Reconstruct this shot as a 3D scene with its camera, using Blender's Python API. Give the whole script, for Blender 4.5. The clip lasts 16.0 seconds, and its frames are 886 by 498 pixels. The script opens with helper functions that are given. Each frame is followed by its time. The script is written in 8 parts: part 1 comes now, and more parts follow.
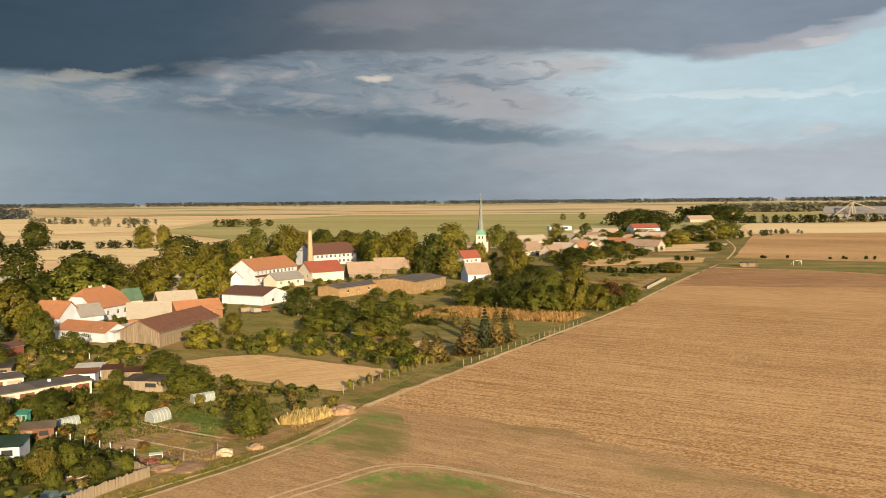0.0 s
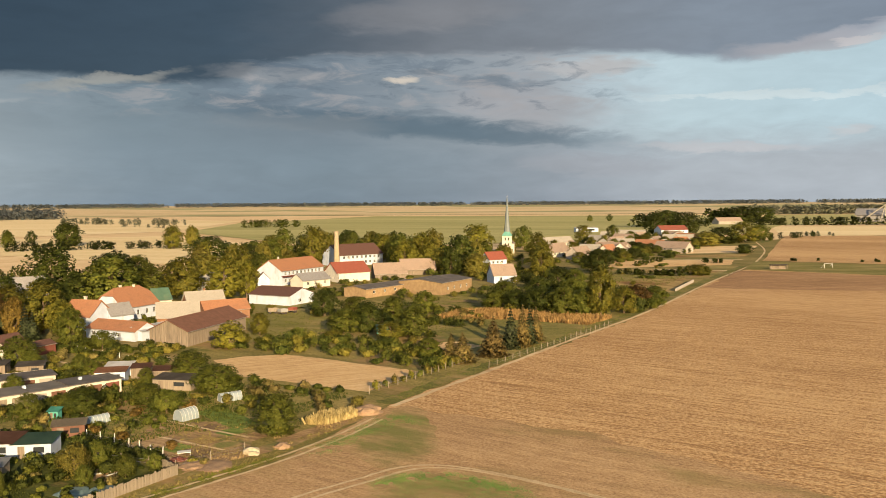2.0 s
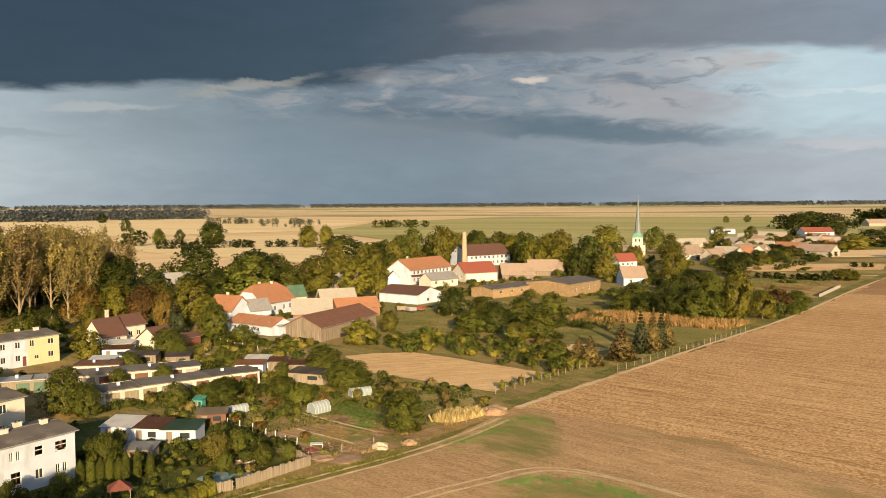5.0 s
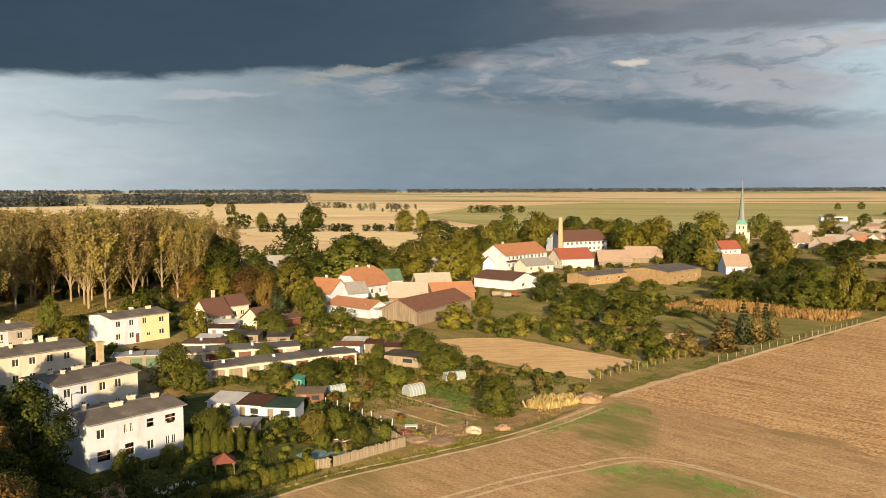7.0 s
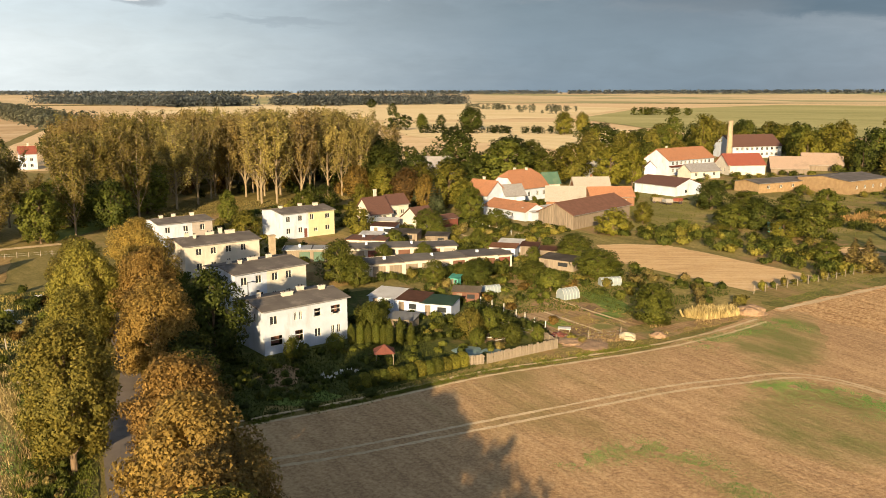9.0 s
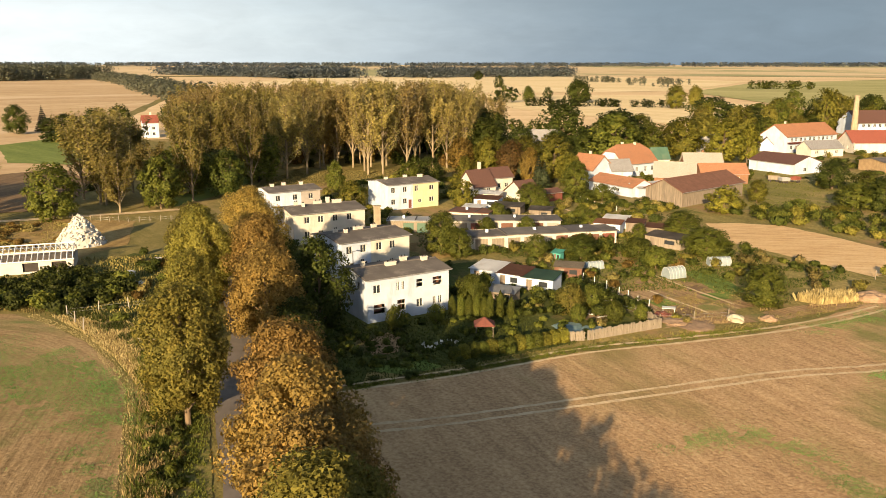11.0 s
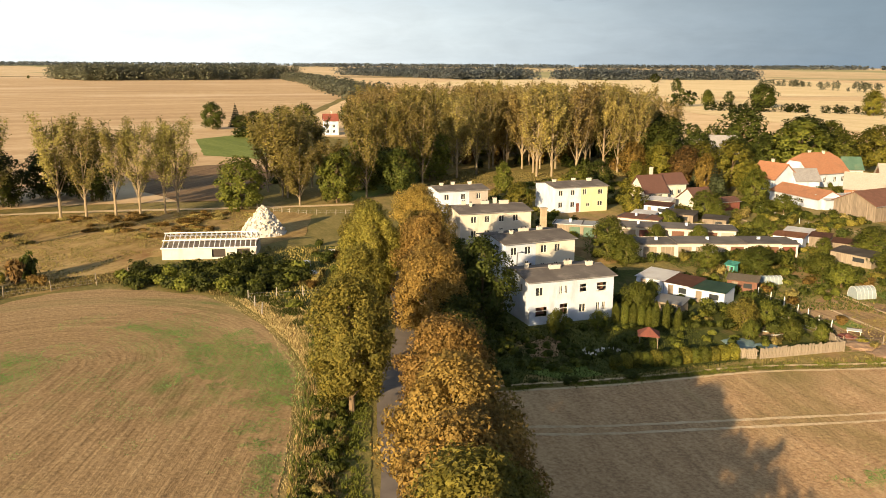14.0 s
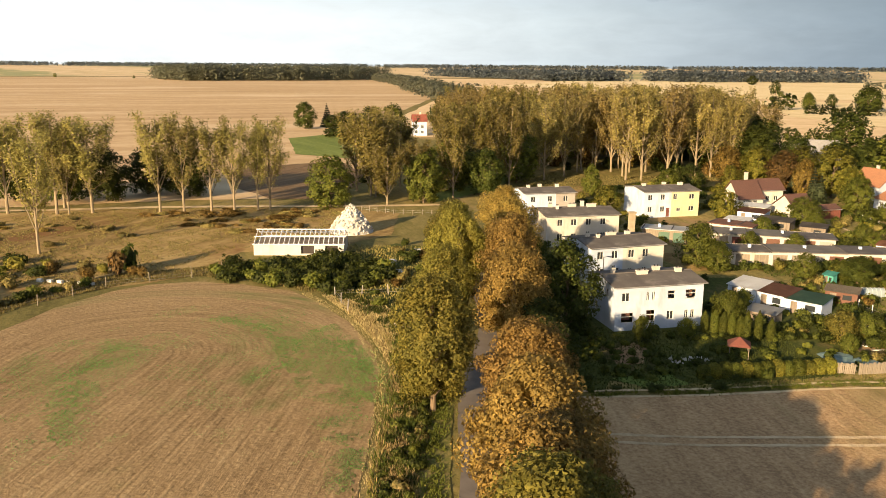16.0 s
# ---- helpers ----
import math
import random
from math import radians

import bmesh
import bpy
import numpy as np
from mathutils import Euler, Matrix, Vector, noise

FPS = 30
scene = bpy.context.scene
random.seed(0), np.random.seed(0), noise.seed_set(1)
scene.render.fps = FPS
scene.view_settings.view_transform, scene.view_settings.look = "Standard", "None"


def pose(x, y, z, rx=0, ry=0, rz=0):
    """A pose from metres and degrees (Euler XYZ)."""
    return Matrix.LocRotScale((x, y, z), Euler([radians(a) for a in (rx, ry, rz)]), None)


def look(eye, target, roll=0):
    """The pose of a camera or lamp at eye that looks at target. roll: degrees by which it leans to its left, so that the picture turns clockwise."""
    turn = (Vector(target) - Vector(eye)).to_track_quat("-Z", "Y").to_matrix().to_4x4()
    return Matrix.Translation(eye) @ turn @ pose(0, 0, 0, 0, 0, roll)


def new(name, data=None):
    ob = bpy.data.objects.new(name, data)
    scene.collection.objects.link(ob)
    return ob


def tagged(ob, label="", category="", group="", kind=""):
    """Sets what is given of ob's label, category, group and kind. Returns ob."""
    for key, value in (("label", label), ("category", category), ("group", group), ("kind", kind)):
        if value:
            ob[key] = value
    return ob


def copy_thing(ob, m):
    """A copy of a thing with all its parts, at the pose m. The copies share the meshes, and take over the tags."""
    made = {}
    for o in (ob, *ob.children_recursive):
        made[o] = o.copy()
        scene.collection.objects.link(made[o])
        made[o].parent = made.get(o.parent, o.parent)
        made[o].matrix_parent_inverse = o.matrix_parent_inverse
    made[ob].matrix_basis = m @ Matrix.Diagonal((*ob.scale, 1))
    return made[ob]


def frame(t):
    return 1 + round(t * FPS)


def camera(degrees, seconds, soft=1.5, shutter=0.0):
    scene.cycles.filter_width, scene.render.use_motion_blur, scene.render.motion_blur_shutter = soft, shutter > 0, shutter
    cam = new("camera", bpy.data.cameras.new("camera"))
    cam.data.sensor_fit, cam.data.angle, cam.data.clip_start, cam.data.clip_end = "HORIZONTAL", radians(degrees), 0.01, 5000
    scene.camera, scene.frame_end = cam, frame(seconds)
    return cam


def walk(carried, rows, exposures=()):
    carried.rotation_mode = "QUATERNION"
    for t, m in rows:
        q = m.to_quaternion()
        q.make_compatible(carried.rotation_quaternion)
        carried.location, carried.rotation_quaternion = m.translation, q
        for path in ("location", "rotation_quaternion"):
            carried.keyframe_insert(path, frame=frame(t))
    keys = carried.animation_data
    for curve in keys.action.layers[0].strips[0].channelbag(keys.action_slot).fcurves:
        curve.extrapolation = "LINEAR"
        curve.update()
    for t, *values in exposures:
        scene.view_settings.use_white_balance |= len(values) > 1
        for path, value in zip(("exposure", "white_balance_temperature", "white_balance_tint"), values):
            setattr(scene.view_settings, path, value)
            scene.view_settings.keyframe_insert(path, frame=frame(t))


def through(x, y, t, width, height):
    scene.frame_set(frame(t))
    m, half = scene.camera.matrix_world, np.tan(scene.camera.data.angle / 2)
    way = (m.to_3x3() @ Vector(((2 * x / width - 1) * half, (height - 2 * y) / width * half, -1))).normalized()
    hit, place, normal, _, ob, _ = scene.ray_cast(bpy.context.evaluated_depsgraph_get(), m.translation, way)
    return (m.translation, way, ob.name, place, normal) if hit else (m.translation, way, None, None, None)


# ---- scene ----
# A drone hangs over the road at the edge of a village and pans from the fields to the lane.
EYE = 34.0
cam = camera(56.3, 16.0, soft=0.85)
# seconds, turn to the left, tilt, roll (degrees)
PATH = [
    (0.0, 0.00, -3.25, 0.49),
    (0.5, 0.49, -3.19, 0.48),
    (1.0, 0.93, -3.16, 0.44),
    (1.5, 1.25, -3.14, 0.42),
    (2.0, 1.80, -3.15, 0.38),
    (2.5, 3.08, -3.16, 0.39),
    (3.0, 4.28, -3.16, 0.45),
    (3.5, 5.60, -3.19, 0.43),
    (4.0, 7.21, -3.20, 0.41),
    (6.5, 15.52, -3.20, 0.21),
    (7.0, 17.22, -4.05, 0.20),
    (7.5, 19.81, -5.76, 0.18),
    (8.0, 22.76, -7.43, 0.18),
    (8.5, 25.51, -9.09, 0.11),
    (9.0, 28.13, -10.75, 0.10),
    (9.2, 29.15, -11.42, 0.08),
    (11.5, 37.08, -12.50, -0.06),
    (12.0, 39.15, -12.50, -0.12),
    (12.5, 41.05, -12.49, -0.12),
    (13.0, 42.84, -12.49, -0.17),
    (13.5, 45.00, -12.49, -0.21),
    (14.0, 46.99, -12.51, -0.28),
    (14.5, 48.83, -12.51, -0.30),
    (15.0, 50.90, -12.48, -0.40),
    (15.5, 52.08, -12.47, -0.42),
    (16.0, 53.01, -12.46, -0.40),
]
walk(cam, [(t, Matrix.Translation((0, 0, EYE)) @ Euler((0, 0, radians(yaw))).to_matrix().to_4x4()
            @ Euler((radians(90 + tilt), 0, 0)).to_matrix().to_4x4() @ pose(0, 0, 0, 0, 0, -roll)) for t, yaw, tilt, roll in PATH],
     exposures=[(0.0, 1.13, 6850, 10), (3.0, 1.13, 6850, 10), (6.5, 1.20, 6800, 10), (9.0, 1.30, 6750, 10), (11.5, 1.41, 6750, 10), (16.0, 1.42, 6770, 11)])

# ---- light: low evening sun from behind the camera's right, broken cloud ----
SUN_WAY = Vector((0.32, -0.947, 0.25))
sun = new("sun", bpy.data.lights.new("sun", "SUN"))
sun.data.energy, sun.data.angle, sun.data.color = 5.0, radians(0.6), (1.0, 0.735, 0.42)
sun.matrix_world = look(SUN_WAY * 100, (0, 0, 0))


class Graph:
    """Short names for node building."""

    def __init__(self, tree):
        self.t = tree

    def n(self, kind):
        return self.t.nodes.new("ShaderNode" + kind)

    def put(self, socket, value):
        if isinstance(value, bpy.types.NodeSocket):
            self.t.links.new(value, socket)
        elif isinstance(value, (tuple, list)) and len(value) == 3 and socket.type == "RGBA":
            socket.default_value = (*value, 1)
        else:
            socket.default_value = value

    def math(self, op, a, b=0.0, c=0.0, clamp=False):
        m = self.n("Math")
        m.operation, m.use_clamp = op, clamp
        for s, v in zip(m.inputs, (a, b, c)):
            self.put(s, v)
        return m.outputs[0]

    def mix(self, f, a, b, blend="MIX"):
        m = self.n("Mix")
        m.data_type, m.blend_type = "RGBA", blend
        self.put(m.inputs[0], f), self.put(m.inputs[6], a), self.put(m.inputs[7], b)
        return m.outputs[2]

    def noise(self, vec, scale, detail=4.0, rough=0.55, distort=0.0):
        m = self.n("TexNoise")
        self.put(m.inputs["Vector"], vec)
        m.inputs["Scale"].default_value, m.inputs["Detail"].default_value = scale, detail
        m.inputs["Roughness"].default_value, m.inputs["Distortion"].default_value = rough, distort
        return m.outputs[0]

    def ramp(self, f, stops):
        m = self.n("ValToRGB")
        self.put(m.inputs[0], f)
        e = m.color_ramp.elements
        while len(e) < len(stops):
            e.new(0.5)
        for i, (p, c) in enumerate(stops):
            e[i].position, e[i].color = p, (*c, 1) if not isinstance(c, float) else (c, c, c, 1)
        return m.outputs[0]

    def step(self, x, lo, hi):
        m = self.n("MapRange")
        m.interpolation_type = "SMOOTHSTEP"
        self.put(m.inputs[0], x)
        m.inputs[1].default_value, m.inputs[2].default_value = lo, hi
        return m.outputs[0]

    def mapped(self, vec, scale=(1, 1, 1), turn=0.0, shift=(0, 0, 0)):
        m = self.n("Mapping")
        self.put(m.inputs["Vector"], vec)
        m.inputs["Scale"].default_value, m.inputs["Rotation"].default_value = scale, (0, 0, radians(turn))
        m.inputs["Location"].default_value = shift
        return m.outputs[0]


def srgb(r, g, b, k=1.0):
    """A display colour as the sky's own radiance."""
    return tuple(((c / 255 + .055) / 1.055) ** 2.4 * k / 2.23 for c in (r * .985, g, b))


# single clouds: bearing to the left, elevation, half width, half height, slope, softness, strength, colour
CLOUDS_DARK = [
    (4, 5.3, 14, .85, .085, 1.3, .9, 90, 110, 128), (-1.7, 8.1, 2.7, .5, .05, 1.2, .75, 110, 122, 137), (12.5, 9.2, 3.2, .4, .02, 1.2, .7, 96, 110, 127),
    (3.0, 8.9, 2.0, .25, .1, 1.2, .6, 112, 120, 132), (38, 4.6, 4.5, .25, .03, 1.5, .5, 148, 160, 172), (15, 7.0, 3.5, .5, .1, 1.4, .5, 100, 114, 130),
]
CLOUDS_PALE = [
    (11, 5.45, 5.5, .6, .04, 1.4, .55, 128, 137, 148), (23.5, 7.9, 4.2, .4, -.16, 1.3, .75, 164, 163, 160), (13.5, 8.6, 3.8, .55, .03, 1.5, .55, 150, 151, 157),
    (-3.5, 6.6, 5.5, 1.3, .10, 1.3, .75, 168, 168, 176), (-8.6, 9.05, 3.6, .6, -.02, 1.2, .85, 186, 184, 188), (3, 12.7, 6, 1.1, -.08, 1.6, .6, 136, 136, 143),
    (-8, 2.6, 4, .8, .05, 1.6, .5, 164, 167, 178), (4.6, 8.3, 1.1, .32, 0, 1.9, .7, 236, 220, 204),
]
CLOUDS_FAR = [
    (-21.5, 9.7, 4.6, .65, -.06, 1.2, .8, 172, 171, 180), (-26, 10.3, 3.5, .5, -.1, 1.3, .7, 176, 178, 190), (-20, 6.8, 8, .2, .02, 1.6, .6, 216, 227, 233),
    (-17, 3.55, 5.2, .35, .02, 1.3, .75, 196, 196, 204), (-24, 4.4, 1.2, .3, 0, 1.3, .6, 200, 200, 207), (47.9, 5.8, 1.7, .35, 0, 1.3, .7, 150, 158, 167),
    (48.2, 6.05, 1.0, .2, 0, 1.3, .8, 226, 226, 226), (32.5, 6.3, 3.6, .35, -.06, 1.5, .6, 186, 188, 192), (-24.5, 9.7, 1.2, .2, 0, 1.2, .7, 205, 200, 205),
]


def build_sky():
    world = bpy.data.worlds.new("evening_sky")
    scene.world = world
    world.use_nodes = True
    g = Graph(world.node_tree)
    back = world.node_tree.nodes["Background"]
    sky = g.n("TexSky")
    sky.sky_type, sky.sun_disc = "NISHITA", False
    sky.sun_elevation, sky.sun_rotation = math.asin(0.25 / SUN_WAY.length), math.atan2(SUN_WAY.x, SUN_WAY.y)
    way = g.n("TexCoord").outputs["Generated"]
    xyz = g.n("SeparateXYZ")
    g.put(xyz.inputs[0], way)
    x, y, z = xyz.outputs
    el = g.math("MULTIPLY", g.math("ARCSINE", z), 57.296)
    az = g.math("MULTIPLY", g.math("ARCTAN2", g.math("MULTIPLY", x, -1.0), y), 57.296)  # to the left of the first view
    ang = g.n("CombineXYZ")
    g.put(ang.inputs[0], g.math("MULTIPLY", az, 0.1)), g.put(ang.inputs[1], g.math("MULTIPLY", el, 0.34))
    v = ang.outputs[0]
    # edges billow at three scales
    big = g.math("SUBTRACT", g.noise(v, 0.9, 3, 0.5), 0.5)
    fine = g.math("SUBTRACT", g.noise(g.mapped(v, (1, 1, 1), 0, (4.3, 1.7, 0)), 3.2, 8, 0.6, 0.4), 0.5)
    side = g.math("SUBTRACT", g.noise(g.mapped(v, (1, 1, 1), 0, (9.1, 6.2, 0)), 2.2, 6, 0.58), 0.5)
    azw = g.math("ADD", az, g.math("ADD", g.math("MULTIPLY", big, 3.0), g.math("MULTIPLY", side, 5.0)))
    elw = g.math("ADD", el, g.math("ADD", g.math("MULTIPLY", big, 0.7), g.math("MULTIPLY", fine, 1.8)))
    turn = g.math("DIVIDE", g.math("ADD", g.math("ADD", az, g.math("MULTIPLY", side, 5.0)), 180.0), 360.0)

    def at(a):
        return (a + 180) / 360

    def band(stops):
        return g.ramp(turn, [(0.0, srgb(150, 158, 170))] + [(at(a), srgb(*c)) for a, *c in stops] + [(1.0, srgb(150, 158, 170))])
    low = band([(-60, 165, 172, 184), (-28, 178, 186, 198), (-14, 174, 182, 194), (-6, 148, 158, 172), (2, 133, 147, 162), (10, 123, 140, 156), (22, 129, 146, 162), (30, 150, 164, 177), (38, 178, 190, 200),
                (46, 204, 214, 221), (56, 226, 233, 238), (66, 240, 244, 247), (110, 235, 240, 244)])
    mid = band([(-60, 180, 200, 215), (-28, 184, 208, 222), (-14, 190, 210, 222), (-9, 182, 197, 209), (-5, 162, 168, 178), (2, 142, 152, 164), (10, 120, 133, 148), (22, 121, 137, 151), (30, 140, 153, 165),
                (40, 172, 185, 196), (50, 204, 216, 225), (60, 216, 227, 234), (75, 238, 243, 247), (110, 200, 210, 222)])
    high = band([(-60, 110, 122, 138), (-28, 128, 140, 158), (-16, 132, 143, 159), (-6, 126, 133, 145), (2, 114, 120, 131), (9, 84, 95, 109), (16, 60, 77, 94), (30, 52, 70, 88), (46, 49, 66, 84),
                 (56, 112, 127, 142), (70, 170, 185, 195), (110, 180, 190, 205)])
    # the dark sheet overhead: its under-edge rises and falls along the horizon
    brim = g.math("MULTIPLY", g.ramp(g.math("DIVIDE", g.math("ADD", az, 180.0), 360.0), [(0.0, .5)] + [(at(a), e / 20) for a, e in (
        (-60, 11.0), (-29, 11.4), (-24, 9.6), (-18, 8.9), (-12, 9.8), (-2, 10.0), (9, 9.9), (13, 9.4), (16, 8.0), (21, 7.8), (28, 7.9), (36, 7.2), (46, 6.9), (52, 8.2), (60, 10.5), (80, 13.0))]), 20.0)
    col = g.mix(g.step(elw, 2.6, 5.6), low, mid)
    over = g.step(g.math("SUBTRACT", g.math("ADD", el, g.math("ADD", g.math("MULTIPLY", big, .8), g.math("MULTIPLY", fine, 1.0))), brim), -.25, .5)
    col = g.mix(over, col, high)
    for a0, e0, wa, we, slope, soft, much, *c in CLOUDS_DARK + CLOUDS_PALE + CLOUDS_FAR:
        da = g.math("SUBTRACT", azw, float(a0))
        de = g.math("SUBTRACT", g.math("SUBTRACT", elw, float(e0)), g.math("MULTIPLY", da, float(slope)))
        d = g.math("ADD", g.math("POWER", g.math("ABSOLUTE", g.math("DIVIDE", da, float(wa))), 2.0), g.math("POWER", g.math("ABSOLUTE", g.math("DIVIDE", de, float(we))), 2.0))
        mask = g.math("SUBTRACT", 1.0, g.step(d, max(0.0, 1 - soft * .75), 1 + soft * .5))
        col = g.mix(g.math("MULTIPLY", mask, float(much)), col, srgb(*c))
    # torn lilac and grey patches between the sheet and the far rain
    belt = g.math("MULTIPLY", g.math("MULTIPLY", g.step(el, 5.2, 7.2), g.math("SUBTRACT", 1.0, over)), g.math("MULTIPLY", g.step(az, -15.0, -5.0), g.math("SUBTRACT", 1.0, g.step(az, 20.0, 32.0))))
    torn = g.noise(g.mapped(v, (1.3, 1.5, 1), 0, (2.2, 8.4, 0)), 2.3, 8, 0.6, 0.5)
    col = g.mix(g.math("MULTIPLY", g.math("MULTIPLY", g.step(torn, .50, .66), belt), .6), col, srgb(170, 167, 172))
    col = g.mix(g.math("MULTIPLY", g.math("MULTIPLY", g.step(torn, .48, .36), belt), .5), col, srgb(96, 110, 127))
    # tonal mottling of the cloud body
    mott = g.math("ADD", 1.0, g.math("ADD", g.math("MULTIPLY", big, .22), g.math("MULTIPLY", fine, .26)))
    mo = g.n("CombineXYZ")
    for q in mo.inputs:
        g.put(q, mott)
    col = g.mix(1.0, col, mo.outputs[0], "MULTIPLY")
    # high behind the camera the clear sky shows between the clouds
    clearsky = g.mix(1.0, sky.outputs[0], (0.15, 0.15, 0.15), "MULTIPLY")
    cover = g.math("SUBTRACT", 0.98, g.math("MULTIPLY", g.step(g.math("MULTIPLY", y, -1.0), -0.1, 0.5), 0.8))
    col = g.mix(cover, clearsky, g.mix(1.0, col, (1.923, 1.923, 1.923), "MULTIPLY"))
    g.put(back.inputs[0], col)
    back.inputs[1].default_value = 0.52


build_sky()


# ---- materials ----
def shader(name):
    m = bpy.data.materials.new(name)
    m.use_nodes = True
    g = Graph(m.node_tree)
    return m, g, m.node_tree.nodes["Principled BSDF"]


def finish(g, bsdf, colour, rough, height=None, bump=0.3, dist=0.05, spec=0.3, metal=0.0):
    g.put(bsdf.inputs["Base Color"], colour)
    g.put(bsdf.inputs["Roughness"], rough)
    bsdf.inputs["Specular IOR Level"].default_value = spec
    bsdf.inputs["Metallic"].default_value = metal
    if height is not None:
        b = g.n("Bump")
        b.inputs["Strength"].default_value, b.inputs["Distance"].default_value = bump, dist
        g.put(b.inputs["Height"], height)
        g.put(bsdf.inputs["Normal"], b.outputs[0])


def plain(name, c1, c2, scale=1.0, rough=0.85, bump=0.3, stain=None, stretch=(1, 1, 1), spec=0.25, metal=0.0, vary=0.15, dist=0.03):
    """Mottled surface: a broad tone, a fine grain, and streaks of stain."""
    m, g, b = shader(name)
    v = g.mapped(g.n("TexCoord").outputs["Object"], stretch)
    a, f = g.noise(v, scale, 5), g.noise(v, scale * 9, 3)
    col = g.mix(g.step(a, 0.3, 0.7), c1, c2)
    if stain:
        s = g.noise(g.mapped(v, (1.4, 1.4, 0.35)), scale * 0.7, 6, 0.65)
        col = g.mix(g.math("MULTIPLY", g.step(s, 0.52, 0.72), 0.55), col, stain)
    r = g.n("ObjectInfo").outputs["Random"]
    h = g.n("HueSaturation")
    g.put(h.inputs["Color"], col)
    g.put(h.inputs["Value"], g.math("ADD", 1 - vary / 2, g.math("MULTIPLY", g.math("ADD", g.math("MULTIPLY", r, 0.5), g.math("MULTIPLY", f, 0.5)), vary)))
    finish(g, b, h.outputs[0], rough, f, bump, dist, spec, metal)
    return m


def roofing(name, c1, c2, course=0.33, rough=0.8, dirt=(.12, .09, .06), bump=0.6, dirty=0.5):
    """Roof in courses: rows across the slope with joints, lichen and soot."""
    m, g, b = shader(name)
    v = g.n("TexCoord").outputs["Object"]
    sep = g.n("SeparateXYZ")
    g.put(sep.inputs[0], v)
    rows = g.math("FRACT", g.math("DIVIDE", sep.outputs[2], course * 0.6))
    cols = g.math("FRACT", g.math("DIVIDE", g.math("ADD", sep.outputs[0], g.math("MULTIPLY", sep.outputs[1], 0.35)), 0.3))
    cell = g.noise(g.mapped(v, (3.2, 3.2, 5)), 1.0, 2)
    broad = g.noise(v, 0.35, 6, 0.62)
    col = g.mix(g.step(cell, 0.35, 0.65), c1, c2)
    col = g.mix(g.math("MULTIPLY", g.step(broad, 0.48, 0.72), dirty), col, dirt)
    finish(g, b, col, rough, g.math("ADD", rows, g.math("MULTIPLY", g.step(cols, 0.0, 0.2), 0.5)), bump, 0.04)
    return m


def leafy(name, stops, through=0.42, hue=0.03):
    """Foliage: every leaf its own tint, every plant its own."""
    m, g, b = shader(name)
    isl = g.n("NewGeometry").outputs["Random Per Island"]
    ob = g.n("ObjectInfo").outputs["Random"]
    pos = g.noise(g.n("TexCoord").outputs["Object"], 0.55, 3)
    f = g.math("ADD", g.math("MULTIPLY", isl, 0.26), g.math("ADD", g.math("MULTIPLY", g.math("SUBTRACT", pos, 0.45), 1.1), g.math("MULTIPLY", ob, 0.45)), clamp=True)
    col = g.ramp(f, stops)
    h = g.n("HueSaturation")
    g.put(h.inputs["Color"], col)
    g.put(h.inputs["Hue"], g.math("ADD", 0.5 - hue / 2, g.math("MULTIPLY", ob, hue)))
    g.put(h.inputs["Value"], g.math("ADD", 1.0, g.math("MULTIPLY", isl, 0.36)))
    b.inputs["Roughness"].default_value, b.inputs["Specular IOR Level"].default_value = 0.65, 0.25
    g.put(b.inputs["Base Color"], h.outputs[0])
    t = g.n("BsdfTranslucent")
    g.put(t.inputs[0], h.outputs[0])
    mx = g.n("MixShader")
    mx.inputs[0].default_value = through
    g.t.links.new(b.outputs[0], mx.inputs[1]), g.t.links.new(t.outputs[0], mx.inputs[2])
    g.t.links.new(mx.outputs[0], g.t.nodes["Material Output"].inputs[0])
    return m


